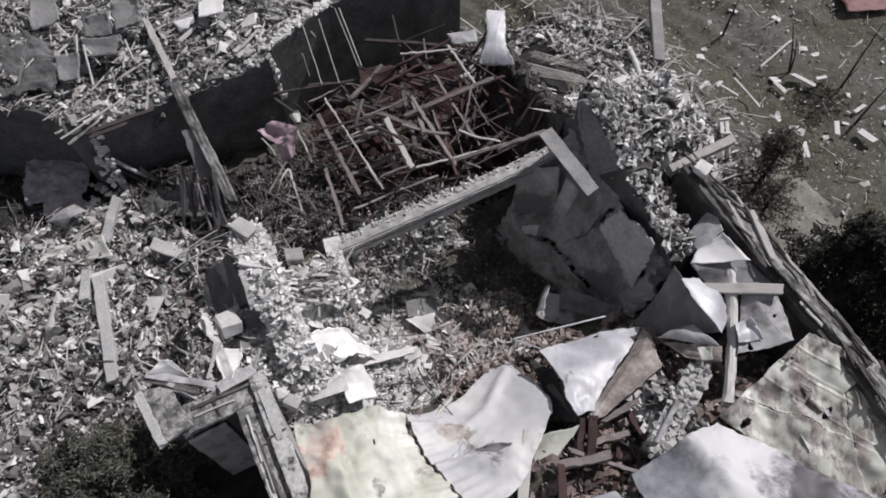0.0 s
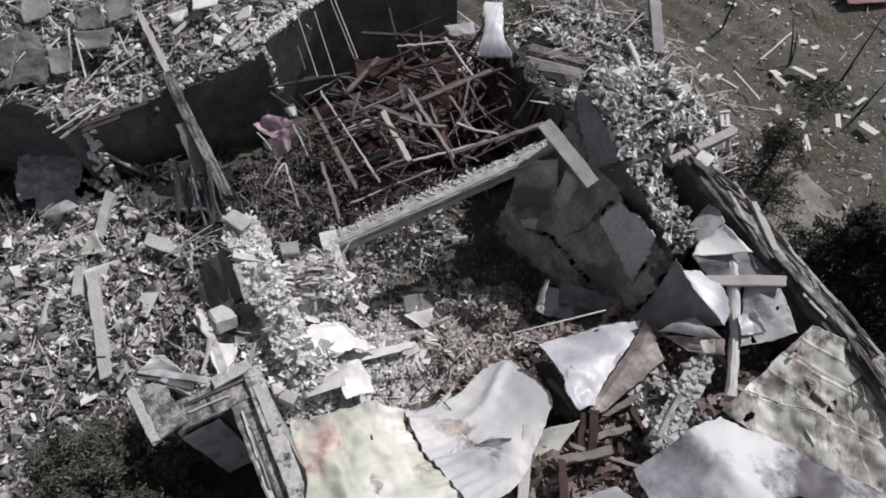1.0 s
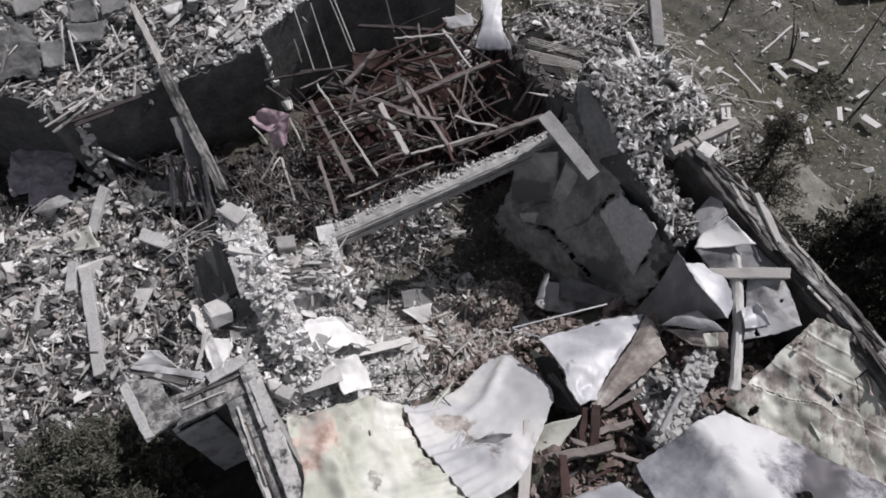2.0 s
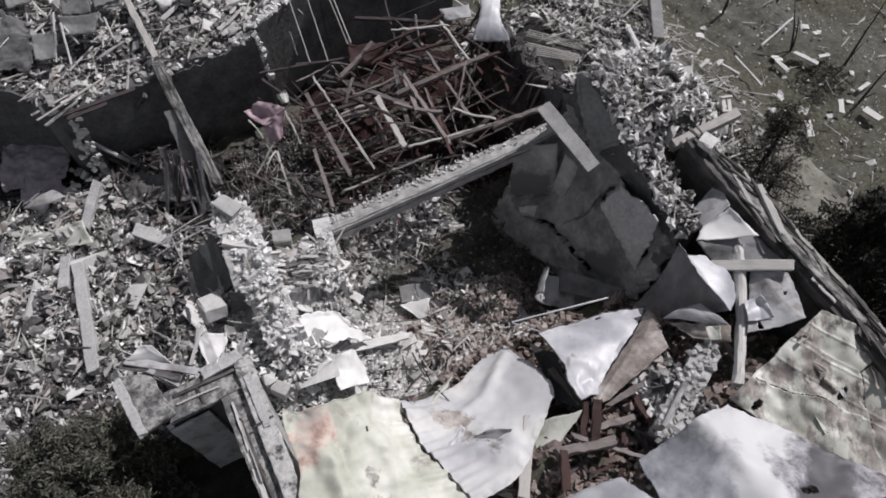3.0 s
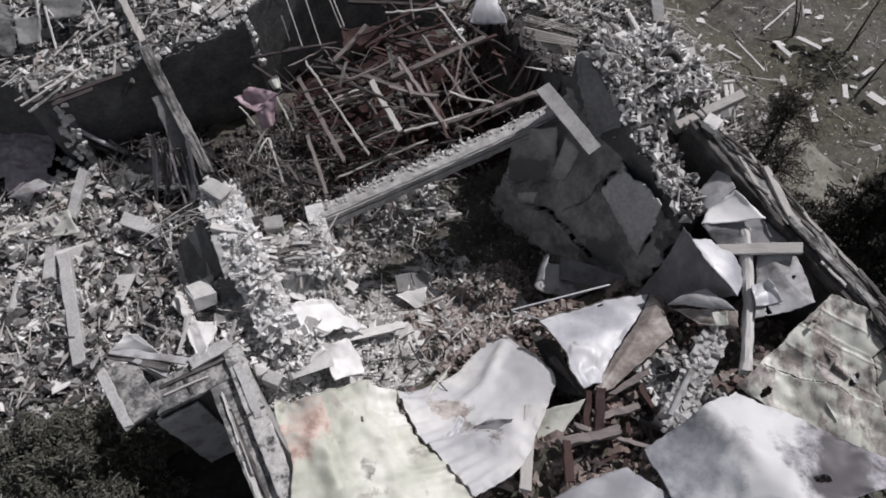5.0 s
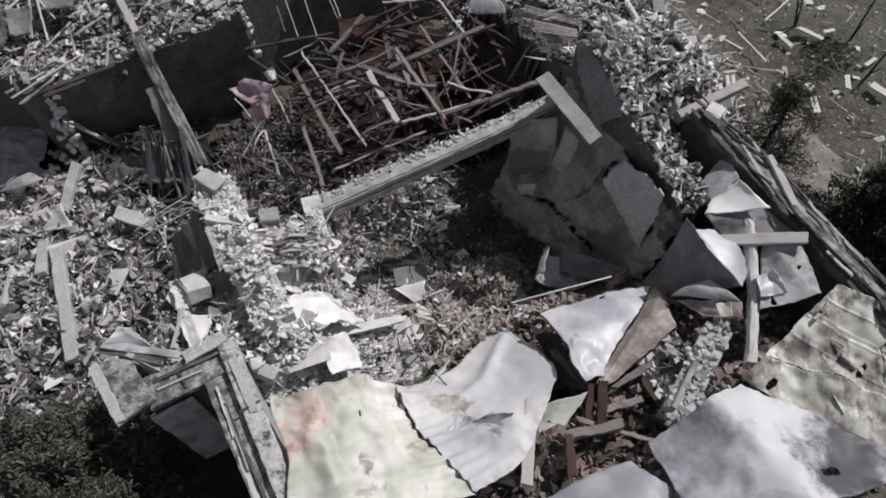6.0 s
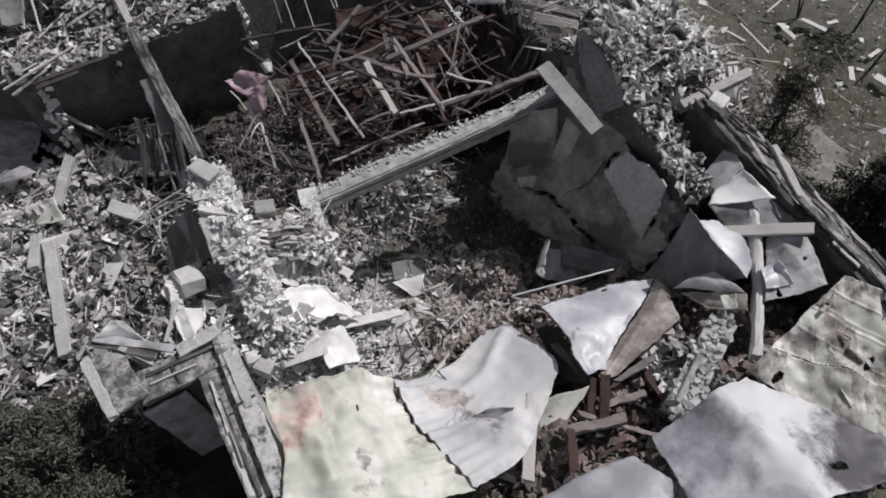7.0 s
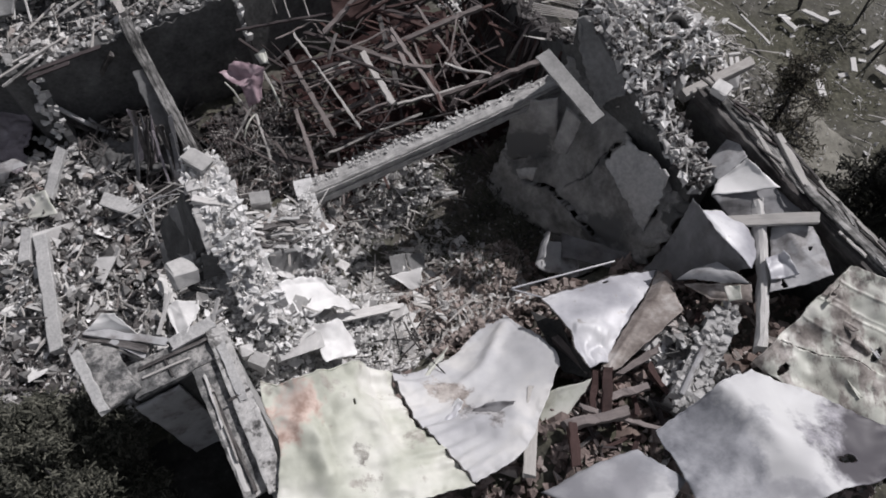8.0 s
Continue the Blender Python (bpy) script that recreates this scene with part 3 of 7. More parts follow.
        for i in range(n):
            for k in range(6):
                hf.append((i * 6 + k, i * 6 + (k + 1) % 6, (i + 1) * 6 + (k + 1) % 6, (i + 1) * 6 + k))
        mesh_object("rolled_edge", hv, hf, hem_mat or mat, ob, smooth=True)
    mod = ob.modifiers.new("gauge", "SOLIDIFY")
    mod.thickness, mod.offset = thick, 0
    return tagged(ob, label, category, group)


def curled_sheet(a, b, radius, length, mat, label):
    """Sheet metal that lies flat and rolls up and over at one end; a, b: the axis of the roll."""
    a, b = Vector(a), Vector(b)
    along = (b - a).normalized()
    out = along.cross(Vector((0, 0, 1))).normalized()
    profile = [(radius * math.cos(w), radius * math.sin(w)) for w in (math.radians(118 + 152 * k / 18) for k in range(19))]
    profile += [(length * k / 8, -radius + 0.05 * math.sin(k * 0.8)) for k in range(1, 9)]
    verts, faces, rows = [], [], 14
    for i in range(rows + 1):
        for x, z in profile:
            grow = 1.15 - 0.3 * i / rows
            p = a.lerp(b, i / rows) + out * x * grow + Vector((0, 0, z * grow))
            verts.append(p + 0.035 * noise.noise_vector(p * 4.0) + 0.012 * noise.noise_vector(p * 13.0))
    m = len(profile)
    for i in range(rows):
        for k in range(m - 1):
            faces.append((i * m + k, i * m + k + 1, (i + 1) * m + k + 1, (i + 1) * m + k))
    ob = mesh_object("curled_sheet", verts, faces, mat, smooth=True)
    mod = ob.modifiers.new("gauge", "SOLIDIFY")
    mod.thickness, mod.offset = 0.012, 0
    return tagged(ob, label, "metal sheet")


BOX = np.array([(-1, -1, -1), (1, -1, -1), (1, 1, -1), (-1, 1, -1), (-1, -1, 1), (1, -1, 1), (1, 1, 1), (-1, 1, 1)], float) * 0.5
BOX_FACES = np.array([(0, 3, 2, 1), (4, 5, 6, 7), (0, 1, 5, 4), (1, 2, 6, 5), (2, 3, 7, 6), (3, 0, 4, 7)])


def turn(rng, n, tilt):
    """Random turns: any heading, tilted by up to about tilt radians."""
    a, b, c = rng.uniform(0, 2 * np.pi, n), rng.normal(0, tilt, n), rng.normal(0, tilt, n)
    z, o = np.zeros(n), np.ones(n)
    rz = np.stack([np.cos(a), -np.sin(a), z, np.sin(a), np.cos(a), z, z, z, o], 1).reshape(n, 3, 3)
    ry = np.stack([np.cos(b), z, np.sin(b), z, o, z, -np.sin(b), z, np.cos(b)], 1).reshape(n, 3, 3)
    rx = np.stack([o, z, z, z, np.cos(c), -np.sin(c), z, np.sin(c), np.cos(c)], 1).reshape(n, 3, 3)
    return rz @ ry @ rx


def pieces_mesh(name, pos, dims, turns, mat, rng, skew=0.28):
    """Many small broken pieces in one mesh, each an uneven block."""
    n = len(pos)
    v8 = BOX[None] + rng.uniform(-skew, skew, (n, 8, 3)) * 0.6
    if skew > 0.3:                                # wedges and splinters rather than boxes
        v8[:, 4:, :2] = v8[:, 4:, :2] * rng.uniform(0.3, 1.0, (n, 1, 2)) + rng.uniform(-0.18, 0.18, (n, 1, 2))
    v8 = np.einsum("nij,nkj->nki", turns, v8 * dims[:, None]) + pos[:, None]
    faces = (BOX_FACES[None] + 8 * np.arange(n)[:, None, None]).reshape(-1, 4)
    me = bpy.data.meshes.new(name)
    me.vertices.add(8 * n)
    me.vertices.foreach_set("co", v8.reshape(-1))
    me.loops.add(24 * n)
    me.polygons.add(6 * n)
    me.loops.foreach_set("vertex_index", faces.reshape(-1).astype(np.int32))
    me.polygons.foreach_set("loop_start", np.arange(0, 24 * n, 4, dtype=np.int32))
    me.polygons.foreach_set("loop_total", np.full(6 * n, 4, np.int32))
    me.materials.append(mat)
    me.update(calc_edges=True)
    me.shade_flat()
    return me


def litter(name, inside, n, sizes, mat, label, seed, category="rubble", lift=0.0, tilt=0.5, shape=(1.0, 0.75, 0.5), surface=None, spread=0.11, skew=0.58,
           patch=0.6, power=2.2, heading=None, skip=None):
    """Loose pieces strewn over a stretch of the plan (u0, u1, v0, v1): one object that nobody could count."""
    rng = np.random.default_rng(seed)
    m = int(n * 2.2)
    u, v = rng.uniform(inside[0], inside[1], m), rng.uniform(inside[2], inside[3], m)
    x, y = xy(u, v)
    keep = rng.uniform(0, 1, m) < (1 - patch) + patch * drift(x, y, 2.4, seed) * 1.6
    edge = np.minimum(np.minimum(u - inside[0], inside[1] - u), np.minimum(v - inside[2], inside[3] - v))
    keep &= edge > rng.uniform(0, 0.5, m) * drift(x, y, 5.0, seed + 3)
    if skip:
        keep &= ~skip(u, v)
    x, y = x[keep][:n], y[keep][:n]
    k = len(x)
    z = (surface or height)(x, y) + lift + rng.uniform(-0.03, spread, k)
    t = rng.uniform(0, 1, k) ** power
    size = sizes[0] + (sizes[1] - sizes[0]) * t
    dims = size[:, None] * np.array(shape) * rng.uniform(0.55, 1.45, (k, 3))
    if shape[1] < 0.2:
        dims[:, 1:] = np.clip(dims[:, 1:], 0.01, 0.045)
    turns = turn(rng, k, tilt)
    if heading is not None:
        a = np.where(rng.uniform(0, 1, k) < 0.5, heading, heading + np.pi / 2) + rng.normal(0, 0.25, k)
        b = rng.normal(0, tilt, k)
        o, zz = np.ones(k), np.zeros(k)
        rz = np.stack([np.cos(a), -np.sin(a), zz, np.sin(a), np.cos(a), zz, zz, zz, o], 1).reshape(k, 3, 3)
        ry = np.stack([np.cos(b), zz, np.sin(b), zz, o, zz, -np.sin(b), zz, np.cos(b)], 1).reshape(k, 3, 3)
        turns = rz @ ry
    me = pieces_mesh(name, np.stack([x, y, z], 1), dims, turns, mat, rng, skew)
    return tagged(new(name, me), label, category, kind="stuff")


STICK = (1.0, 0.06, 0.04)
FLAT = (1.0, 0.65, 0.11)


def shaded_floor(u, v):
    """The part of the large room in the wall's shadow, kept free of pale pieces."""
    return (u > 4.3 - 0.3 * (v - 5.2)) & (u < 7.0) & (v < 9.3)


def dark_gable(u, v):
    return (u > 7.4) & (u < 9.2) & (v > 9.9) & (v < 12.4)


def burnt_corner(u, v):
    """The corner of the ruin that burnt out."""
    return (u > -2.6) & (u < 0.25) & (v > 12.9 - 1.95 * (u + 2.5)) & (v < 13.2)


# ---- ground ----
def make_ground():
    def lines(lo, hi, step, far):
        inner = list(np.arange(lo, hi + 1e-6, step))
        out, w = [], step
        p = hi
        while p < far:
            w *= 1.35
            p += w
            out.append(p)
        left, w, p = [], step, lo
        while p > -far:
            w *= 1.35
            p -= w
            left.append(p)
        return np.array(left[::-1] + inner + out)
    xs, ys = lines(-13, 15, 0.14, 600), lines(-3, 20, 0.14, 600)
    gx, gy = np.meshgrid(xs, ys, indexing="ij")
    z = height(gx, gy)
    near = (np.abs(gx - 1) < 16) & (np.abs(gy - 8) < 14)
    bumps = np.zeros_like(z)
    for i, j in np.argwhere(near):
        bumps[i, j] = 0.07 * rough(gx[i, j], gy[i, j], 1.3, 2) + 0.05 * rough(gx[i, j], gy[i, j], 4.0, 5)
    z = z + bumps
    nx, ny = len(xs), len(ys)
    verts = np.stack([gx, gy, z], 2).reshape(-1, 3)
    faces = [(i * ny + j, (i + 1) * ny + j, (i + 1) * ny + j + 1, i * ny + j + 1) for i in range(nx - 1) for j in range(ny - 1)]
    return tagged(mesh_object("ground", verts, faces, GROUND, smooth=True), "grey ash-covered soil heaped with debris round the ruin", "ground", kind="structure")


make_ground()

# ---- walls that still stand ----
masonry("wall_north", xy(-2.4, 13.1), xy(1.95, 13.1), 0.34, -0.3, [2.1, 2.3, 2.25, 2.3, 2.4], SOOT, "sooty plastered north wall with a broken top", 0.14)
masonry("wall_north_recess", xy(2.05, 13.3), xy(3.9, 13.95), 0.3, -0.3, [2.45, 2.55, 2.55], SOOT, "soot-dark wall set back from the north wall", 0.1)
masonry("wall_north_east", xy(3.85, 13.9), xy(7.3, 13.6), 0.3, -0.3, [2.55, 2.7, 2.6, 2.2], SOOT, "soot-dark wall behind the timber room", 0.12)
masonry("wall_pier", xy(-0.08, 7.75), xy(-0.1, 5.5), 0.62, -0.3, [3.95, 3.95, 3.8, 3.45, 3.1, 2.95], CHALK, "broken masonry pier piled with pale rubble", 0.22)
masonry("wall_east_inner", xy(7.1, 7.7), xy(7.1, 4.1), 0.42, -0.3, [3.95, 3.8, 3.5, 3.2, 2.9, 2.8], SOOT, "cracked sooty plastered wall with a crumbled top", 0.2)
masonry("wall_east_north", xy(7.05, 11.6), xy(7.05, 7.6), 0.18, -0.3, [1.9, 2.2, 2.35, 2.4, 3.0], SOOT, "soot-black wall hung with dark strips", 0.16)
masonry("wall_east_outer", xy(8.15, 5.6), xy(8.15, -1.0), 0.36, -0.3, [3.1, 3.1, 3.1, 3.1], SOOT, "masonry outer wall under burnt timbers", 0.06)
masonry("wall_south_west", xy(-2.2, 5.2), xy(-0.8, 5.2), 0.3, -0.6, [3.0, 3.05, 3.1], SOOT, "dark wall beside a dark pit", 0.06)
masonry("wall_porch", xy(-0.9, 5.3), xy(-0.9, 1.0), 0.26, -0.6, [3.12, 3.1, 3.1], PLASTER, "light plastered wall with a flat broken top", 0.04)
masonry("wall_stub", xy(1.36, 7.75), xy(1.09, 6.45), 0.32, -0.3, [2.45, 2.42, 2.38, 2.3], CHALK, "stub of a plastered wall with a crumbling end", 0.1)
bar("wall_beam", at(1.3, 7.56, 2.27), at(6.95, 7.56, 2.27), 0.3, 0.36, BOARD_MARKED, "long weathered beam spanning the open rooms", "beam", kind="structure", wear=0.03)


masonry("wall_beam_end", xy(5.75, 7.66), xy(6.92, 7.66), 0.26, -0.3, [2.05, 2.1, 2.1], PLASTER_DARK, "dark plastered wall end under the long beam", 0.05)


def deck_height(x, y):
    u, v = uv(np.asarray(x, float), np.asarray(y, float))
    x, y = xy(u, v)
    return 2.25 + 0.3 * (drift(x, y, 2.1, 6) - 0.5) + 0.2 * (drift(x, y, 5.0, 7) - 0.5) + 0.35 * ease(13.5, 16.0, v) + 0.1 * np.sin(u * 1.3) 


def deck_edge(u):
    """Where the upper floor ends towards the rooms."""
    west = 0.75 * ease(-2.75, -3.05, u) + 0.55 * np.clip(-3.0 - u, 0, 4)
    return 13.0 + west + 0.3 * ease(1.9, 2.05, u) + 0.6 * np.clip((u - 2.05) / 1.85, 0, 1) - 0.3 * np.clip((u - 3.9) / 3.4, 0, 1)


def off_deck(u, v):
    return v < deck_edge(u) + 0.08


def make_deck():
    us, vs = np.arange(-8.0, 6.5, 0.2), np.arange(13.0, 24.0, 0.25)
    verts, faces = [], []
    for u in us:
        for v in vs:
            x, y = xy(u, v + float(deck_edge(u)) - 13.0)
            top = float(deck_height(x, y)) + 0.06 * rough(x, y, 2.0, 3)
            verts += [(x, y, top), (x, y, -0.5)]
    n = len(vs)
    idx = lambda i, j, k: 2 * (i * n + j) + k
    for i in range(len(us) - 1):
        for j in range(n - 1):
            faces.append((idx(i, j, 0), idx(i + 1, j, 0), idx(i + 1, j + 1, 0), idx(i, j + 1, 0)))
    for i in range(len(us) - 1):
        for j in (0, n - 1):
            f = (idx(i, j, 0), idx(i, j, 1), idx(i + 1, j, 1), idx(i + 1, j, 0))
            faces.append(f if j == 0 else f[::-1])
    for j in range(n - 1):
        for i in (0, len(us) - 1):
            f = (idx(i, j, 0), idx(i, j + 1, 0), idx(i, j + 1, 1), idx(i, j, 1))
            faces.append(f if i == 0 else f[::-1])
    return tagged(mesh_object("floor_upper", verts, faces, SOOT), "fallen upper floor buried in grey rubble", "floor", kind="structure")


make_deck()

def make_floor():
    us, vs = np.arange(1.2, 7.0, 0.15), np.arange(4.4, 13.0, 0.15)
    verts, faces, n = [], [], len(vs)
    for u in us:
        for v in vs:
            x, y = xy(u, v)
            verts.append((x, y, float(height(x, y)) + 0.07 * rough(x, y, 1.3, 2) + 0.05 * rough(x, y, 4.0, 5) + 0.05))
    for i in range(len(us) - 1):
        for j in range(n - 1):
            faces.append((i * n + j, (i + 1) * n + j, (i + 1) * n + j + 1, i * n + j + 1))
    return tagged(mesh_object("floor", verts, faces, SOOT_SHADE_FLOOR, smooth=True), "room floor buried in ash, dark with soot and shade", "floor", kind="structure")


make_floor()


def make_patch(name, u0, u1, v0, v1, mat, label, only=None):
    """A stretch of burnt ground that lies on the soil, with an uneven edge."""
    verts, faces, keep = [], [], {}
    us, vs = np.arange(u0, u1, 0.12), np.arange(v0, v1, 0.12)
    n = len(vs)
    for u in us:
        for v in vs:
            x, y = xy(u, v)
            verts.append((x, y, float(height(x, y)) + 0.07 * rough(x, y, 1.3, 2) + 0.05 * rough(x, y, 4.0, 5) + 0.06))
    for i in range(len(us) - 1):
        for j in range(n - 1):
            e = min(us[i] - u0, u1 - us[i], vs[j] - v0, v1 - vs[j])
            x, y = xy(us[i], vs[j])
            if only and not only(us[i] + 0.2 * rough(x, y, 2, 4), vs[j]):
                continue
            if e > 0.35 + 0.4 * rough(x, y, 1.5, 9):
                faces.append((i * n + j, (i + 1) * n + j, (i + 1) * n + j + 1, i * n + j + 1))
    return tagged(mesh_object(name, verts, faces, mat, smooth=True), label, "ground", kind="structure")


make_patch("ground_burnt_corner", -3.2, 0.6, 8.0, 13.6, BLACK, "black burnt ground in the corner of the ruin", burnt_corner)
make_patch("ground_burnt_room", 2.0, 7.1, 8.2, 13.7, ASH_RED, "black ash under the fallen ceiling timbers")
make_patch("ground_burnt_gable", 7.3, 9.4, 9.6, 12.6, BLACK, "black ground under slats beside the gable")
make_patch("ground_pale_path", 10.4, 13.2, 3.2, 6.3, SAND, "pale dusty patch of soil in the yard")
# Char and the upper floor's shade go into one black here.
make_patch("ground_burnt_west", -7.5, -2.6, 11.2, 17.5, BLACK, "black ground west of the ruin, burnt and darkened for shade")
# Shaded soil of the pit, painted black.
make_patch("ground_burnt_pit", -4.5, -0.6, 1.2, 5.6, BLACK, "black ground for the shade in the pit beside the porch wall")

# ---- roof sheets ----
R = "fallen roof sheets"
sheet("roof_sheet", [(-2.53, 3.64, 3.20), (-0.81, 4.07, 2.15), (0.41, 2.24, 2.72), (-2.15, 1.49, 3.40)], METAL_CREAM, "large pale dented roof sheet sagging over the rubble", 0.075, seed=1, group=R, n=150, hems=(0,), scale=2.4,
      edges={0: [(-2.19, 3.57, 3.25), (-1.86, 3.60, 3.33), (-1.56, 3.73, 3.34), (-1.20, 3.97, 2.80)], 1: [(-0.62, 3.60, 2.25), (-0.36, 3.15, 2.40), (-0.01, 2.78, 2.55)], 3: [(-2.12, 2.50, 3.35), (-2.36, 3.12, 3.28)]}, side_ribs=(10, 0.024, 0.97, 4.0),
      tears=[(0.56, 0.26, 0.008, 0.02)], cracks=[([(0.50, 0.10), (0.70, 0.13), (1.0, 0.13)], 0.0, -0.07), ([(0.44, 0.0), (0.40, 0.15), (0.34, 0.4)], 0.0, -0.09), ([(0.12, 0.3), (0.2, 0.5), (0.26, 0.75)], 0.0, 0.08), ([(0.62, 0.0), (0.58, 0.2), (0.66, 0.5), (0.6, 0.9)], 0.0, 0.09), ([(0.80, 0.0), (0.84, 0.3), (0.78, 0.6)], 0.0, -0.08), ([(0.24, 0.0), (0.2, 0.3), (0.26, 0.7)], 0.0, 0.07), ([(0.3, 0.42), (0.5, 0.46), (0.68, 0.40)], 0.0, 0.05)])
sheet("roof_sheet", [(-2.08, 4.84, 2.30), (-1.63, 5.00, 2.05), (-1.37, 4.41, 1.95), (-1.77, 4.16, 2.40)], WHITE, "small white flap of bent roof sheet", 0.07, seed=2, n=40, group=R, scale=3.5, edges={0: [(-1.82, 4.80, 2.30)], 1: [(-1.46, 4.76, 1.90)]}, jag=0.02)
sheet("roof_sheet", [(1.01, 5.49, 1.16), (1.83, 4.07, 2.20), (0.43, 2.23, 2.74), (-0.79, 4.04, 2.13)], METAL_LAV, "pale grey torn roof sheet lying on debris", 0.05, seed=3, group=R, n=140, hems=(2,), hem_mat=CHAR, scale=1.7,
      edges={0: [(1.47, 4.84, 1.70), (1.79, 4.39, 2.05)], 1: [(1.69, 3.87, 2.25), (1.14, 2.71, 2.60)], 2: [(-0.01, 2.75, 2.58), (-0.36, 3.12, 2.42), (-0.60, 3.58, 2.27)], 3: [(-0.52, 4.09, 1.95), (-0.14, 4.27, 1.75), (0.26, 4.62, 1.50)]}, cross_ribs=(10, 0.025, 1.0, 5.5),
      cracks=[([(0.1, 0.95), (0.3, 0.7), (0.32, 0.4), (0.2, 0.1)], 0.0, 0.08), ([(0.55, 0.98), (0.6, 0.75), (0.9, 0.6)], 0.0, 0.07), ([(0.45, 0.6), (0.62, 0.5), (0.8, 0.52)], 0.0, 0.05)])
sheet("roof_sheet", [(1.47, 3.60, 2.15), (2.21, 3.72, 2.50), (1.88, 3.32, 2.30), (1.41, 2.94, 2.20)], METAL_PALE, "narrow strip of folded roof sheet", 0.03, seed=4, n=20, group=R)
sheet("roof_sheet", [(1.66, 5.26, 2.10), (3.67, 5.78, 2.00), (2.52, 4.00, 2.45), (2.17, 3.89, 2.60)], METAL_GREY, "white bent roof sheet with a folded edge", 0.035, seed=5, group=R, n=90, tears=[(0.55, 0.05, 0.03, 0.02)], hems=(0, 3), hem_mat=CHAR,
      edges={0: [(2.22, 5.44, 2.10), (2.91, 5.64, 2.05)], 1: [(3.25, 5.13, 2.20), (2.72, 4.41, 2.35)], 3: [(2.02, 4.23, 2.50), (1.99, 4.61, 2.35)]}, cracks=[([(0.1, 0.55), (0.4, 0.62), (0.7, 0.75)], 0.0, 0.07), ([(0.3, 0.85), (0.6, 0.8), (0.95, 0.9)], 0.0, -0.06)])
sheet("roof_sheet", [(3.65, 5.70, 2.10), (3.75, 4.76, 2.55), (2.66, 3.88, 2.50), (2.33, 3.87, 2.50)], METAL_RUST, "rust-brown folded end of a roof sheet", 0.05, seed=6, n=40, group=R, edges={0: [(3.70, 5.30, 2.40)], 3: [(2.71, 4.38, 2.40), (3.26, 5.11, 2.25)]}, fold=(0.35, 0.08))
sheet("roof_sheet", [(4.16, 6.57, 2.95), (4.69, 5.17, 3.18), (4.07, 5.66, 1.75), (3.62, 6.12, 1.10)], METAL_SOOT_SHADE, "grey sheet hanging off the wall, shade in its colour", 0.03, seed=7, group=R, n=70, edges={0: [(4.29, 6.00, 3.15), (4.49, 5.48, 3.20)], 3: [(3.91, 6.30, 1.90), (4.06, 6.40, 2.50)]})
sheet("roof_sheet", [(4.15, 6.17, 3.20), (4.52, 6.28, 3.08), (4.87, 5.47, 3.05), (4.64, 5.11, 3.22)], METAL_GREY, "bright bent rim of a hanging sheet", 0.03, seed=17, n=40, group=R, edges={1: [(4.63, 6.06, 3.08), (4.84, 5.90, 3.05)], 3: [(4.43, 5.49, 3.28), (4.25, 5.87, 3.25)]}, sag=-0.06)
sheet("roof_sheet", [(4.40, 6.53, 3.12), (5.42, 6.56, 3.22), (5.76, 6.05, 3.24), (4.61, 6.20, 3.00)], METAL_SOOT_SHADE, "scrap of roof sheet under a plank, darkened for its shade", 0.05, seed=61, n=40, group=R)
sheet("roof_sheet", [(4.95, 5.33, 3.16), (5.19, 5.42, 3.26), (5.36, 5.05, 3.20), (4.97, 4.99, 3.12)], METAL_GREY, "white crumpled end of a roof sheet", 0.07, sag=-0.08, seed=62, n=30, group=R)
sheet("roof_sheet", [(5.01, 7.02, 3.40), (5.34, 6.42, 3.42), (4.40, 6.54, 3.15), (4.55, 6.81, 3.15)], WHITE, "white triangular scrap of roof sheet", 0.03, seed=8, n=20, group=R)
sheet("roof_sheet", [(5.08, 7.87, 3.10), (5.06, 7.15, 3.30), (4.56, 6.78, 3.10), (4.54, 7.29, 2.90)], METAL_DULL, "grey crumpled scrap of roof sheet", 0.04, seed=9, n=20, group=R)
sheet("roof_sheet", [(3.76, 5.32, 2.55), (4.32, 5.40, 2.92), (4.62, 4.93, 3.10), (4.21, 5.08, 2.90)], METAL_DULL, "bent grey gutter-like scrap beside a log", 0.04, sag=-0.08, seed=18, n=40, group=R, edges={0: [(4.01, 5.39, 2.80)]})
sheet("roof_sheet", [(3.84, 5.21, 2.60), (4.71, 4.97, 2.98), (4.68, 4.71, 2.90), (4.15, 4.87, 2.70)], METAL_RUST, "brown scorched strip of sheet beside a log", 0.05, sag=-0.05, seed=63, n=36, group=R)
sheet("torn_flap", [(4.28, 4.96, 3.00), (4.50, 4.92, 3.08), (4.48, 4.71, 3.02), (4.32, 4.72, 2.95)], METAL_PALE, "small pale flap on a scorched strip", 0.03, seed=64, n=16)
sheet("roof_sheet", [(5.73, 5.79, 3.30), (5.88, 5.01, 3.20), (4.93, 4.82, 3.02), (5.19, 5.89, 3.12)], METAL_DULL, "grey dented sheet beside the burnt wall", 0.07, seed=10, holes=0.4, group=R, n=60, edges={0: [(5.78, 5.45, 3.30)], 1: [(5.47, 4.90, 3.10)]})
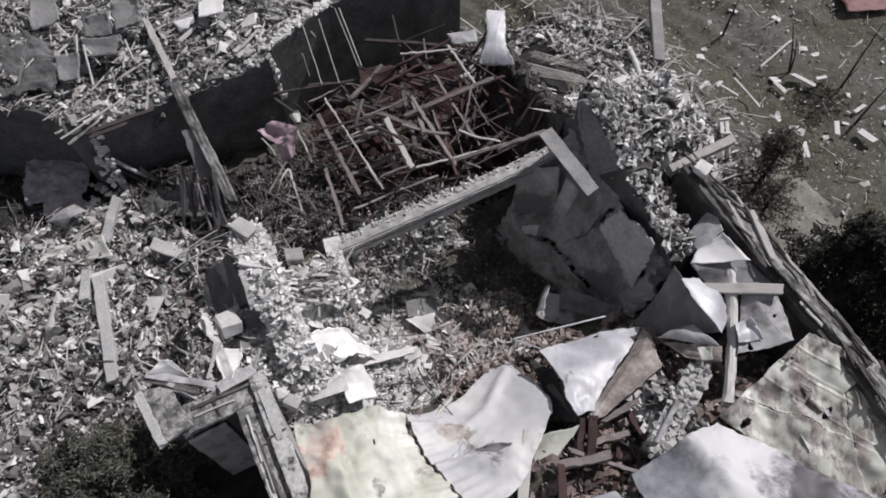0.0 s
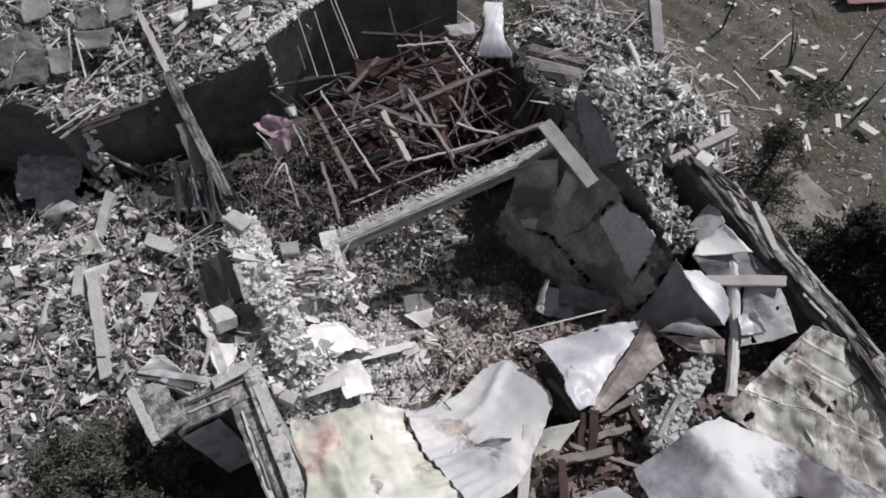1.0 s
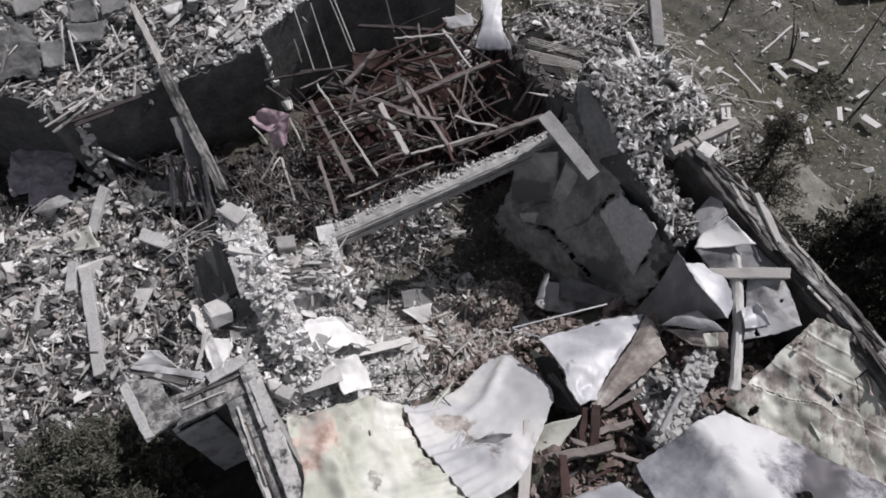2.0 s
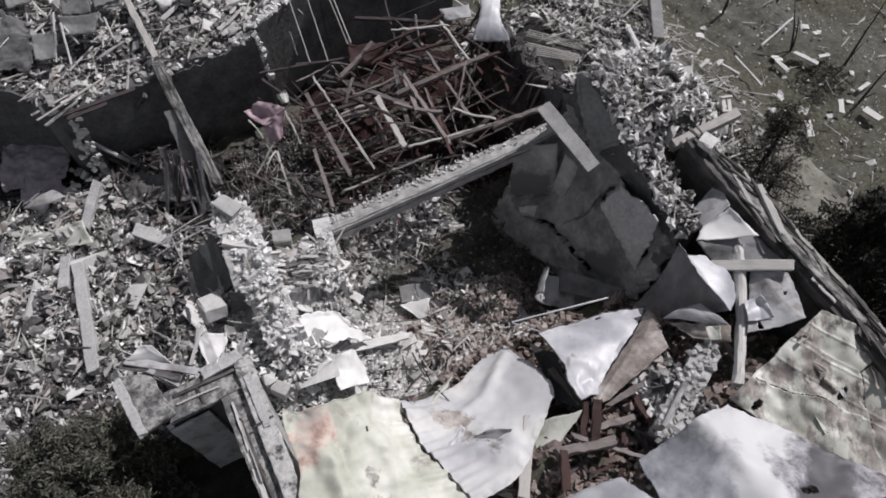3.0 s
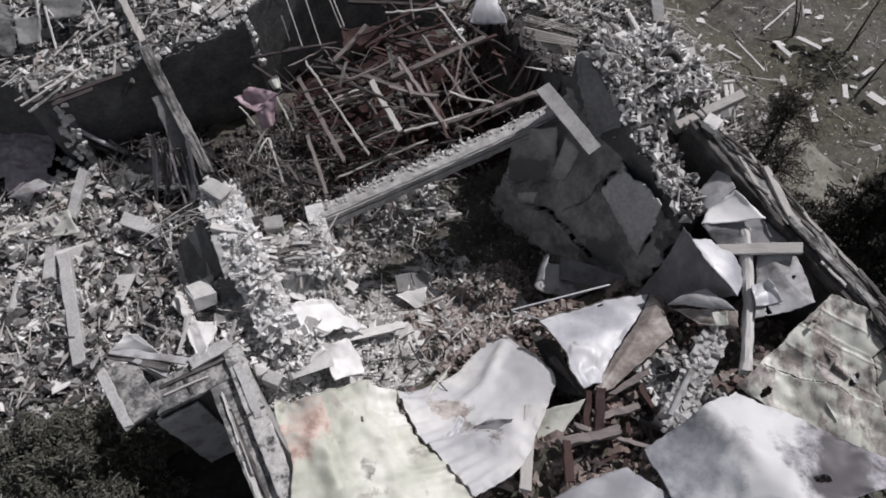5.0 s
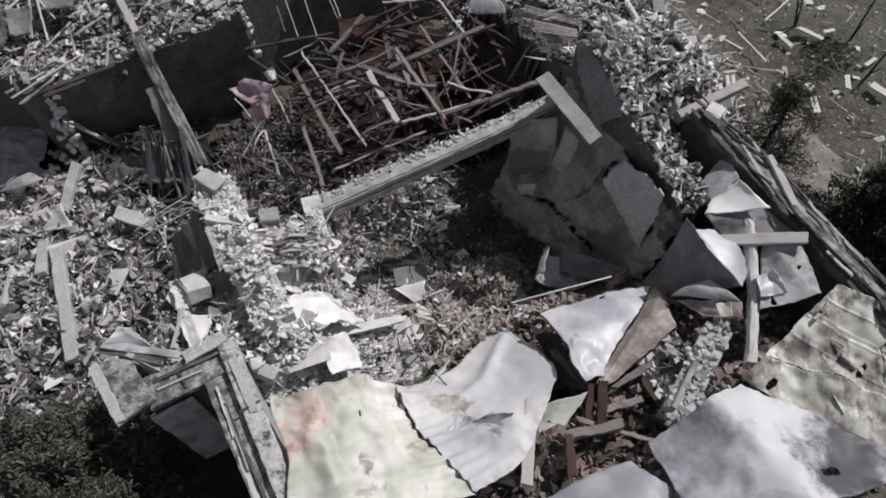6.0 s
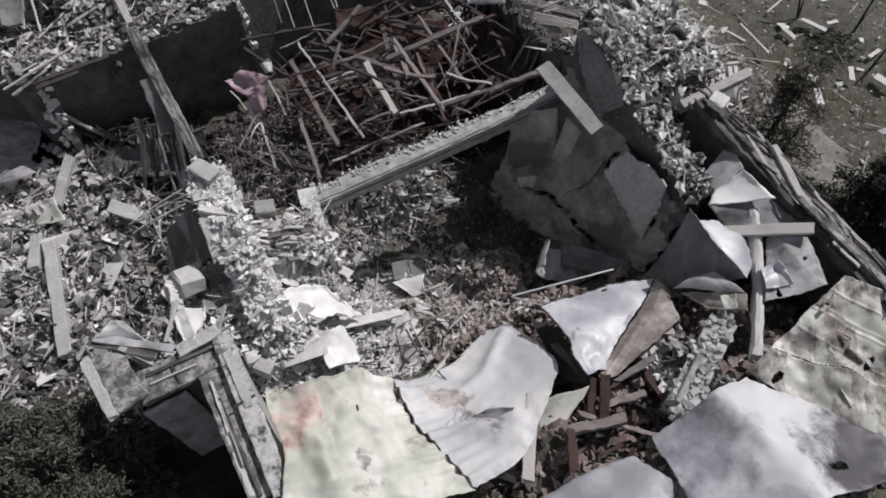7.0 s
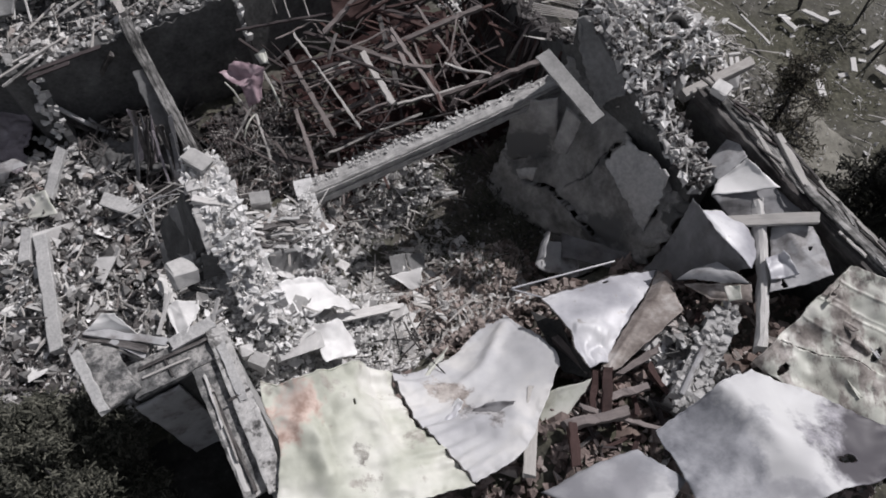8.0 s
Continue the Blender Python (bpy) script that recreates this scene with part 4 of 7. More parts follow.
burnt_sheet = sheet("roof_sheet", [(6.09, 5.05, 3.35), (4.47, 3.76, 2.90), (6.49, 2.09, 2.75), (7.90, 3.91, 3.30)], METAL_STAIN, "large mottled burnt roof sheet with torn holes", 0.12, scale=2.2, seed=11, group=R, n=150, tears=[(0.90, 0.13, 0.06, 0.018), (0.50, 0.46, 0.05, 0.018)], hems=(0,), seams=[(0.16, 0.012), (0.3, 0.008), (0.34, 0.012), (0.52, 0.008)],
      cracks=[([(0.75, 0.02), (0.7, 0.2), (0.62, 0.34), (0.6, 0.5)], 0.006, 0.05), ([(0.1, 0.5), (0.3, 0.46), (0.45, 0.56), (0.6, 0.7)], 0.006, 0.05)])
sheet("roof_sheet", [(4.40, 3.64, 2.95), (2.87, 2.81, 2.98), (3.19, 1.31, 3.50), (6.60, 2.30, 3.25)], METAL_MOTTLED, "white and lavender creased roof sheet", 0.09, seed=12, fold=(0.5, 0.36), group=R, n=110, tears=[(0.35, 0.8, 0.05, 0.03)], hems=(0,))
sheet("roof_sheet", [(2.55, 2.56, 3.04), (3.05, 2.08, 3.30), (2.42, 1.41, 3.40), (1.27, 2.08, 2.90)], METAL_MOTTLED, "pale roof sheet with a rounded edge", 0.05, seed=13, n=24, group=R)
F = "torn flaps of roof sheet"
for k, (q, m) in enumerate([([(0.31, 3.08, 2.36), (0.43, 3.42, 2.34), (1.04, 3.49, 2.36), (0.88, 3.15, 2.38)], METAL_SOOT_SHADE), ([(0.47, 3.03, 2.40), (0.72, 3.18, 2.42), (0.84, 3.06, 2.42), (0.59, 2.97, 2.40)], METAL_GREY), ([(-0.13, 3.16, 2.33), (0.20, 3.63, 2.20), (0.27, 3.53, 2.22), (-0.01, 3.06, 2.36)], METAL_GREY),
                           ([(-1.31, 2.41, 2.98), (-1.31, 2.69, 2.96), (-0.83, 2.96, 2.72), (-1.03, 2.63, 2.90)], METAL_DULL), ([(-0.51, 4.05, 1.90), (0.12, 4.59, 1.75), (0.02, 4.35, 1.85), (-0.41, 3.92, 2.00)], METAL_PALE)]):
    sheet("torn_flap", q, m, "torn curling flap of roof sheet", 0.07, sag=-0.05, seed=60 + k, n=26, jag=0.07, category="roof sheet", group=F, scale=3.0)
flap_rng = random.Random(14)
for k in range(8):
    c = burnt_sheet.data.vertices[flap_rng.randrange(150 * 20, 150 * 130)].co + Vector((0, 0, 0.015))
    w = flap_rng.uniform(0, 6.3)
    d, e = Vector((math.cos(w), math.sin(w), 0)) * flap_rng.uniform(0.05, 0.2), Vector((-math.sin(w), math.cos(w), 0)) * flap_rng.uniform(0.02, 0.05)
    sheet("torn_flap", [c - d - e, c + d - e, c + d + e + Vector((0, 0, 0.03)), c - d + e + Vector((0, 0, 0.01))], (METAL_STAIN, METAL_DULL, METAL_STAIN, METAL_RUST)[k % 4], "small torn scrap on a burnt roof sheet", 0.02, seed=90 + k, n=14, jag=0.08, group=F, scale=4.0)
# Shade in the gap between two sheets, put in as a black strip.
sheet("black_gutter", [(1.55, 5.32, 1.50), (1.95, 4.99, 1.90), (2.30, 3.76, 2.50), (1.85, 4.01, 2.10)], BARK, "black strip for the shaded gap between roof sheets", 0.04, sag=0.05, seed=19, n=30, jag=0.03, category="gutter", edges={1: [(2.03, 4.36, 2.25)]})

# ---- leaning plaster on the inner east wall ----
Q = "plaster sheets leaning on the inner wall"
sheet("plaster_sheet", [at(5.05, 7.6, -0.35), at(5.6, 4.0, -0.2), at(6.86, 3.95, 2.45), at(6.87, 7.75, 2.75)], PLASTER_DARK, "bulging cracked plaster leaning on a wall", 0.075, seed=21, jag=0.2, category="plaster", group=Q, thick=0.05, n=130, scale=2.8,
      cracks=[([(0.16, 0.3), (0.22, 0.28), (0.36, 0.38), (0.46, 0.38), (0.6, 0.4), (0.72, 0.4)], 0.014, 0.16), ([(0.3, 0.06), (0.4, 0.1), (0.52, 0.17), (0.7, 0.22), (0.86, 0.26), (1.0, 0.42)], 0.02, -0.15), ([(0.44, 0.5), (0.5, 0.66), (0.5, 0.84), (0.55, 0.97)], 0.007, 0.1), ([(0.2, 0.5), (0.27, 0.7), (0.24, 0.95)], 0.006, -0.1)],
      tears=[(0.51, 0.85, 0.02, 0.06), (0.88, 0.80, 0.015, 0.05)])
sheet("plaster_sheet", [(2.52, 9.71, 3.95), (2.93, 9.75, 4.00), (3.33, 8.46, 3.30), (2.88, 8.61, 2.90)], SOOT_GREY, "upright grey plaster face under the crumbled wall top", 0.07, seed=25, n=50, category="plaster", group=Q, thick=0.05, jag=0.1, edges={1: [(3.20, 8.90, 3.65)], 3: [(2.72, 9.16, 3.20)]})
sheet("plaster_sheet", [(3.07, 7.83, 2.28), (3.38, 7.90, 2.80), (3.92, 7.10, 2.84), (3.69, 6.76, 1.68)], PLASTER, "pale ragged plaster hanging on a wall", 0.03, seed=28, jag=0.1, n=60, category="plaster", group=Q, thick=0.04)
sheet("plaster_sheet", [(2.37, 8.73, 2.75), (2.60, 8.45, 2.70), (2.44, 8.32, 1.95), (2.22, 8.57, 1.75)], PLASTER_DARK, "dark pointed plaster scrap on a wall", 0.05, seed=30, jag=0.05, category="plaster", group=Q, thick=0.04, n=20)
sheet("plaster_sheet", [(1.43, 9.36, 2.20), (2.26, 9.09, 2.60), (2.41, 8.79, 1.20), (1.46, 9.16, 0.70)], PLASTER_DARK, "smooth dark plaster at the beam's end", 0.05, seed=71, jag=0.05, category="plaster", group=Q, thick=0.04, n=24)
sheet("plaster_sheet", [(1.62, 8.62, 1.05), (2.00, 8.55, 1.25), (1.94, 8.45, 0.95), (1.72, 8.55, 0.85)], PLASTER, "small plaster lump on the dark floor", 0.06, seed=72, category="plaster", group=Q, n=14)
curled_sheet((2.06, 6.44, 1.02), (2.20, 7.02, 1.10), 0.24, 0.5, METAL_DULL, "curled grey metal sheet standing on the floor")
sheet("curled_sheet", [(2.30, 7.15, 1.10), (3.57, 6.53, 1.20), (3.20, 6.36, 1.00), (2.31, 6.68, 0.90)], METAL_SOOT_SHADE, "bent dark metal sheet lying by the wall", 0.10, seed=27, n=28, category="metal sheet")
bar("steel_rod", (1.22, 5.62, 1.79), (3.05, 6.10, 1.76), 0.035, 0.035, METAL_GREY, "thin pale steel rod across a hole", "rod", sides=6, wear=0.004)
bar("steel_rod", (1.22, 5.62, 1.75), (1.74, 5.37, 1.90), 0.03, 0.03, METAL_GREY, "short thin steel rod", "rod", sides=6, wear=0.004)

# ---- single timbers and boards ----
bar("log", (5.08, 6.43, 3.12), (4.67, 3.99, 2.80), 0.2, 0.2, WOOD_WHITE, "stripped pale crooked log lying across sheets", "log", sides=10, wear=0.035, roll=-90, bow=0.07)
bar("plank", (4.63, 6.10, 2.98), (5.75, 5.83, 3.47), 0.2, 0.06, WOOD, "grey plank resting against the burnt wall", "plank", wear=0.012)
bar("plank", (1.37, 3.72, 2.20), (1.14, 2.35, 2.60), 0.18, 0.07, WOOD, "pale split plank standing out of debris", "plank", wear=0.012)
bar("board", (1.89, 9.23, 3.60), (2.77, 8.07, 3.20), 0.31, 0.04, CONCRETE_DARK, "grey flat board leaning over the wall", "board", wear=0.01)
bar("beam", (-6.18, 11.49, 2.53), (-5.03, 9.47, 0.85), 0.24, 0.2, WOOD_CRACKED, "long grey beam fallen from the upper floor", "beam", wear=0.035)
bar("beam", (-5.90, 10.69, 1.95), (-5.44, 9.57, 0.55), 0.36, 0.08, SOOT_GREY, "wide smoke-grey board beside a fallen beam", "beam", wear=0.03)
bar("beam", (-7.15, 13.32, 2.75), (-6.22, 11.65, 2.55), 0.14, 0.14, WOOD, "grey squared timber on the upper floor", "beam", wear=0.02)
bar("plank", (-7.78, 7.59, 0.70), (-6.91, 5.18, 0.60), 0.24, 0.18, CONCRETE, "long grey plank on the rubble", "plank", wear=0.02)
bar("plank", (-7.71, 9.53, 0.95), (-7.86, 8.49, 0.70), 0.22, 0.12, CONCRETE, "short pale plank tilted on rubble", "plank", wear=0.02)
bar("plank", (-6.78, 8.47, 0.66), (-5.95, 8.16, 0.60), 0.3, 0.08, CONCRETE, "white slab lying on the rubble", "slab", wear=0.02)
bar("post", (-8.05, 7.73, 0.70), (-7.99, 7.06, 0.60), 0.22, 0.2, CONCRETE, "short grey concrete post in rubble", "post", wear=0.02)
bar("pipe", (-7.84, 10.38, 1.25), (-6.78, 10.31, 0.30), 0.1, 0.1, METAL_DULL, "dark bent pipe in the burnt room", "pipe", sides=8, bow=-0.08)
bar("pipe", (-8.01, 10.38, 1.10), (-7.18, 10.35, 0.20), 0.07, 0.07, CHAR, "thin charred pipe in the burnt room", "pipe", sides=8, bow=-0.06)
bar("pipe", (-6.52, 11.02, 2.10), (-8.02, 11.04, 0.30), 0.12, 0.1, CHAR, "charred pole leaning on the upper floor", "pole", wear=0.02)
for k, (a, b) in enumerate([((-7.83, 10.47, 0.90), (-6.29, 10.16, 0.20)), ((-7.54, 10.62, 0.60), (-5.78, 9.44, 0.20)), ((-7.04, 10.57, 0.50), (-5.91, 9.83, 0.20)), ((-7.66, 10.21, 0.40), (-6.12, 9.26, 0.25)), ((-6.62, 10.60, 0.60), (-5.62, 9.45, 0.30)), ((-6.83, 10.10, 0.30), (-5.78, 9.60, 0.30)), ((-6.08, 10.51, 1.00), (-5.71, 9.60, 0.30)), ((-7.86, 10.62, 1.60), (-7.80, 10.54, 0.40))]):
    bar("charred_pole", a, b, 0.06 + 0.02 * (k % 3), 0.05, (CHAR, METAL_DULL, WOOD_DARK)[k % 3], "charred pole lying in the burnt corner", "pole", "charred poles in the corner", sides=7, wear=0.015, bow=0.08 * (-1) ** k)
for k, (a, b) in enumerate([((-8.51, 10.14, 2.35), (-7.38, 11.19, 2.42)), ((-8.85, 10.65, 2.35), (-8.46, 10.98, 2.40)), ((-8.07, 10.38, 2.25), (-6.63, 10.98, 2.35)), ((-8.70, 10.33, 2.30), (-8.02, 10.79, 2.38)), ((-8.36, 10.06, 2.25), (-7.80, 10.68, 2.33)), ((-7.98, 10.30, 2.20), (-7.19, 10.61, 2.30))]):
    bar("board", a, b, 0.05 + 0.025 * (k % 3), 0.03, (WOOD, WOOD_CRACKED, WOOD_DARK)[k % 3], "narrow grey board sticking out of the upper floor", "board", "boards at the broken floor edge", wear=0.01)
for a, b in [((-8.44, 12.53, 3.10), (-8.43, 11.65, 2.50)), ((-8.27, 12.31, 3.00), (-8.08, 11.58, 2.50)), ((-8.25, 12.31, 2.90), (-8.00, 12.09, 2.60)), ((-7.43, 12.58, 2.90), (-7.28, 12.26, 2.60)), ((-9.13, 13.06, 2.90), (-8.85, 12.85, 2.70)), ((-7.66, 12.51, 2.80), (-7.90, 12.36, 2.60))]:
    bar("post", a, b, 0.05, 0.05, WOOD_WHITE, "thin pale post stuck in rubble", "post", "thin posts on the upper floor", wear=0.006, sides=6)
for a, b in [((-3.35, 12.89, 3.00), (-2.90, 11.66, 2.35)), ((-2.98, 13.01, 3.05), (-2.52, 11.74, 2.30)), ((-2.63, 13.32, 3.10), (-2.11, 12.26, 2.30)), ((-2.53, 13.32, 3.10), (-2.04, 12.29, 2.30)), ((-3.49, 12.79, 2.20), (-3.41, 12.63, 1.60)), ((-0.56, 12.49, 2.90), (-0.49, 12.24, 2.30))]:
    bar("hanging_lath", a, b, 0.03, 0.03, WOOD, "thin lath hanging from the north wall", "lath", "laths hanging on the wall", wear=0.005, sides=6)

# ---- board marks on the long beam ----
beam = bpy.data.objects["wall_beam"]
for z, h, out in ((2.36, 0.10, 0.162), (2.22, 0.09, 0.172), (2.12, 0.07, 0.158)):
    m, length = bar_frame(at(1.45, 7.56 - out, z), at(6.85, 7.56 - out, z))
    v, f = bar_mesh(length, 0.03, h, wear=0.02, seed=z)
    ob = mesh_object("board", v, f, BOARD_MARKED, beam)
    ob.matrix_basis = beam.matrix_basis.inverted() @ m

# ---- burnt timber on the outer east wall ----
E = "burnt timbers on the outer wall"
bar("wall_plate", at(8.0, 5.5, 3.2), at(7.9, -0.9, 3.2), 0.16, 0.3, CHAR, "charred timber along the inside of a wall", "beam", E, wear=0.018, step=0.05)
bar("wall_plate", at(8.14, 5.45, 3.3), at(8.07, -0.8, 3.26), 0.2, 0.22, WOOD_CRACKED, "grey cracked timber on top of a wall", "beam", E, wear=0.018, step=0.05)
bar("wall_plate", at(8.31, 5.4, 3.22), at(8.24, -0.9, 3.2), 0.08, 0.2, CHAR, "charred board along the top of a wall", "beam", E, wear=0.018, step=0.05)
bar("wall_plate", at(8.4, 4.6, 3.26), at(8.33, -0.7, 3.22), 0.06, 0.22, WOOD, "grey plank edge along the outside of a wall", "beam", E, wear=0.018, step=0.05)
bar("wall_plate", (5.58, 7.47, 3.42), (5.79, 6.38, 3.40), 0.12, 0.1, WOOD, "short pale plank on the burnt wall", "plank", E, wear=0.02)
bar("wall_plate", (5.72, 6.40, 3.46), (6.64, 4.81, 3.42), 0.14, 0.05, WOOD_CRACKED, "long split grey board on the burnt wall", "plank", E, wear=0.018, step=0.05)
er = random.Random(31)
for k in range(70):
    v = er.uniform(-0.9, 5.4)
    c = at(8.12 + er.uniform(-0.2, 0.26) - 0.012 * (5.4 - v), v, 3.4 + er.uniform(-0.05, 0.06))
    w = AXIS + math.pi / 2 + er.gauss(0, 0.16)
    d = Vector((math.cos(w), math.sin(w), er.gauss(0, 0.04))) * er.uniform(0.08, 0.4)
    bar("splinter", c - d, c + d, er.uniform(0.02, 0.07), 0.03, er.choice((CHAR, CHAR, WOOD, WOOD_CRACKED, WOOD_DARK)), "charred splinter split off a wall timber", "splinter", "splinters on the outer wall", wear=0.012, step=0.1)
P = "boards on the porch wall"
bar("board", (-3.24, 4.40, 3.26), (-2.12, 2.14, 3.26), 0.27, 0.07, WORN_COPING, "pale scorched coping board on the porch wall", "board", P, wear=0.016, step=0.06)
bar("board", (-3.38, 3.92, 3.14), (-2.41, 2.10, 3.14), 0.34, 0.08, STAINED, "mottled lower slab along the porch wall", "board", P, wear=0.016, step=0.06)
bar("board", (-3.11, 4.13, 3.31), (-2.69, 3.32, 3.31), 0.12, 0.02, CONCRETE, "pale broken board on the porch wall", "board", P, wear=0.012, step=0.06)
# Crack across the coping, laid on as a black strip.
bar("board", (-2.90, 3.30, 3.31), (-2.63, 3.47, 3.31), 0.03, 0.02, CHAR, "black strip for the crack across the coping", "board", P, wear=0.01)
bar("board", (-3.31, 3.73, 3.20), (-2.96, 2.98, 3.20), 0.035, 0.05, WOOD_WHITE, "white splintered lath on the porch wall", "board", P, wear=0.012, step=0.1)
bar("board", (-3.15, 3.46, 3.20), (-2.43, 2.13, 3.20), 0.04, 0.05, CHAR, "charred lath along the porch wall", "board", P, wear=0.012, step=0.1)
bar("board", (-3.05, 3.10, 3.16), (-2.55, 2.14, 3.16), 0.07, 0.05, WOOD_WHITE, "white lath hanging beside the porch wall", "board", P, wear=0.015, step=0.1)
bar("board", (-3.24, 3.62, 3.20), (-2.70, 2.52, 3.22), 0.02, 0.04, WOOD, "thin pale lath along the porch wall", "board", P, wear=0.01, step=0.1)

# ---- timbers of the fallen ceiling ----
J = "fallen ceiling timbers"
for a, b, w in [((-2.85, 11.45, 2.10), (-1.42, 9.00, 2.00), 0.06), ((-3.00, 11.10, 1.95), (-1.92, 8.94, 1.85), 0.12), ((-1.40, 10.67, 2.30), (-0.77, 9.33, 2.30), 0.16), ((-0.51, 12.27, 2.40), (0.67, 10.01, 2.20), 0.08),
                ((-0.83, 11.20, 2.40), (0.14, 9.48, 2.20), 0.1), ((-2.77, 9.77, 1.70), (-2.23, 8.14, 1.85), 0.1), ((0.06, 12.52, 2.60), (0.85, 10.49, 2.30), 0.05), ((-2.64, 10.31, 1.80), (-1.41, 10.65, 2.10), 0.05),
                ((-1.48, 9.25, 2.10), (-0.83, 9.39, 2.30), 0.05), ((-0.68, 9.41, 2.20), (1.48, 10.13, 2.20), 0.06), ((-2.25, 10.37, 2.00), (-1.47, 10.49, 2.10), 0.05), ((-1.03, 10.44, 2.40), (-0.04, 10.23, 2.30), 0.1),
                ((-0.38, 12.05, 2.40), (0.92, 12.26, 2.50), 0.09), ((-0.94, 11.81, 2.40), (0.17, 12.10, 2.50), 0.09), ((0.28, 11.40, 2.45), (1.26, 11.73, 2.50), 0.09), ((1.05, 9.80, 2.30), (2.07, 10.03, 2.60), 0.14),
                ((-1.89, 10.58, 2.10), (-2.27, 9.93, 1.70), 0.04), ((0.44, 10.65, 2.30), (-0.11, 9.93, 2.00), 0.05), ((-3.19, 9.21, 1.40), (-2.74, 8.62, 1.30), 0.07), ((-3.85, 10.29, 1.20), (-4.25, 9.68, 0.80), 0.06),
                ((-1.71, 11.90, 2.40), (0.05, 12.68, 2.70), 0.09), ((-1.53, 11.66, 2.30), (-0.38, 12.31, 2.50), 0.09), ((-0.96, 10.76, 2.30), (1.01, 11.66, 2.50), 0.14), ((-1.59, 10.89, 2.25), (-0.07, 10.21, 2.20), 0.14), ((-0.05, 12.65, 2.60), (0.64, 11.45, 2.45), 0.06), ((0.52, 11.46, 2.50), (0.33, 10.51, 2.20), 0.05),
                ((-2.27, 10.43, 2.00), (-1.31, 10.73, 2.10), 0.06), ((-2.52, 10.08, 1.95), (-1.69, 10.47, 2.05), 0.05), ((0.23, 10.33, 2.30), (1.08, 9.99, 2.35), 0.06), ((-0.43, 11.13, 2.30), (-0.20, 10.39, 2.20), 0.05), ((-1.08, 12.25, 2.70), (0.17, 12.39, 2.70), 0.06), ((-0.59, 12.66, 2.70), (-0.50, 12.25, 2.50), 0.05),
                ((-3.26, 11.55, 1.90), (-2.52, 11.95, 2.00), 0.05), ((-1.96, 10.97, 2.05), (-0.97, 11.28, 2.30), 0.05), ((-0.02, 9.53, 2.15), (1.15, 9.94, 2.25), 0.1), ((-0.96, 10.11, 2.10), (0.67, 9.48, 2.10), 0.05), ((-2.63, 9.13, 1.60), (-1.67, 9.40, 1.80), 0.05), ((-2.17, 8.76, 1.50), (-0.26, 9.41, 1.90), 0.06), ((-2.23, 11.50, 2.10), (-1.53, 12.10, 2.50), 0.14),
                ((-4.12, 10.59, 1.00), (-3.46, 9.66, 1.00), 0.05), ((-3.71, 10.13, 1.20), (-3.37, 9.13, 0.90), 0.06), ((-3.58, 11.09, 1.40), (-3.29, 10.52, 1.00), 0.06), ((-4.40, 9.83, 0.80), (-3.15, 8.91, 1.00), 0.05)]:
    bar("timber", a, b, w * 0.75, w * 0.5, WOOD if w in (0.06, 0.16) else WOOD_BROWN if w == 0.09 else WOOD_LIGHT_BROWN, "scorched ceiling timber lying across the room", "timber", J, wear=0.024, bow=0.05 * math.sin(w * 1e4 + a[0] * 9), step=0.12)
rng = random.Random(5)
for k in range(150):
    u, v = rng.uniform(1.9, 6.9), rng.uniform(8.3, 12.4)
    z = rng.uniform(1.3, 2.35) if k % 3 else rng.uniform(0.2, 1.2)
    if u < 2.8:
        z *= 0.6
    a = AXIS + rng.choice((0, math.pi / 2, math.pi / 2 + 0.5)) + rng.gauss(0, 0.6)
    d = Vector((math.cos(a), math.sin(a), rng.gauss(0, 0.2))) * rng.uniform(0.25, 1.25)
    w = rng.choice((0.02, 0.03, 0.045, 0.06, 0.09))
    bar("timber", at(u, v, z) - d, at(u, v, z) + d, w, w * 0.7, rng.choice((WOOD_LIGHT_BROWN, WOOD_DARK, WOOD_DARK, CHAR) if k % 3 and u < 4.2 else (WOOD_LIGHT_BROWN, WOOD_BROWN, WOOD_BROWN, WOOD_DARK) if k % 3 and u < 5.4 and v < 11.6 else (WOOD_DARK, WOOD_BROWN)), "thin scorched brown lath in a tangle", "timber", J, wear=0.013, step=0.14, bow=rng.gauss(0, 0.09))
for k in range(54):
    v = rng.uniform(8.0, 11.6)
    top = rng.uniform(2.1, 2.55)
    bar("timber", at(7.05 + rng.uniform(-0.15, 0.1), v, top), at(6.6 + rng.gauss(0, 0.18), v + rng.gauss(0, 0.25), top - rng.uniform(0.7, 1.7)), rng.uniform(0.03, 0.07), 0.02, rng.choice((WOOD_DARK, WOOD_BROWN, WOOD_DARK, WOOD_LIGHT_BROWN)),
        "dark strip hanging from a burnt wall", "timber", J, wear=0.01, step=0.3)

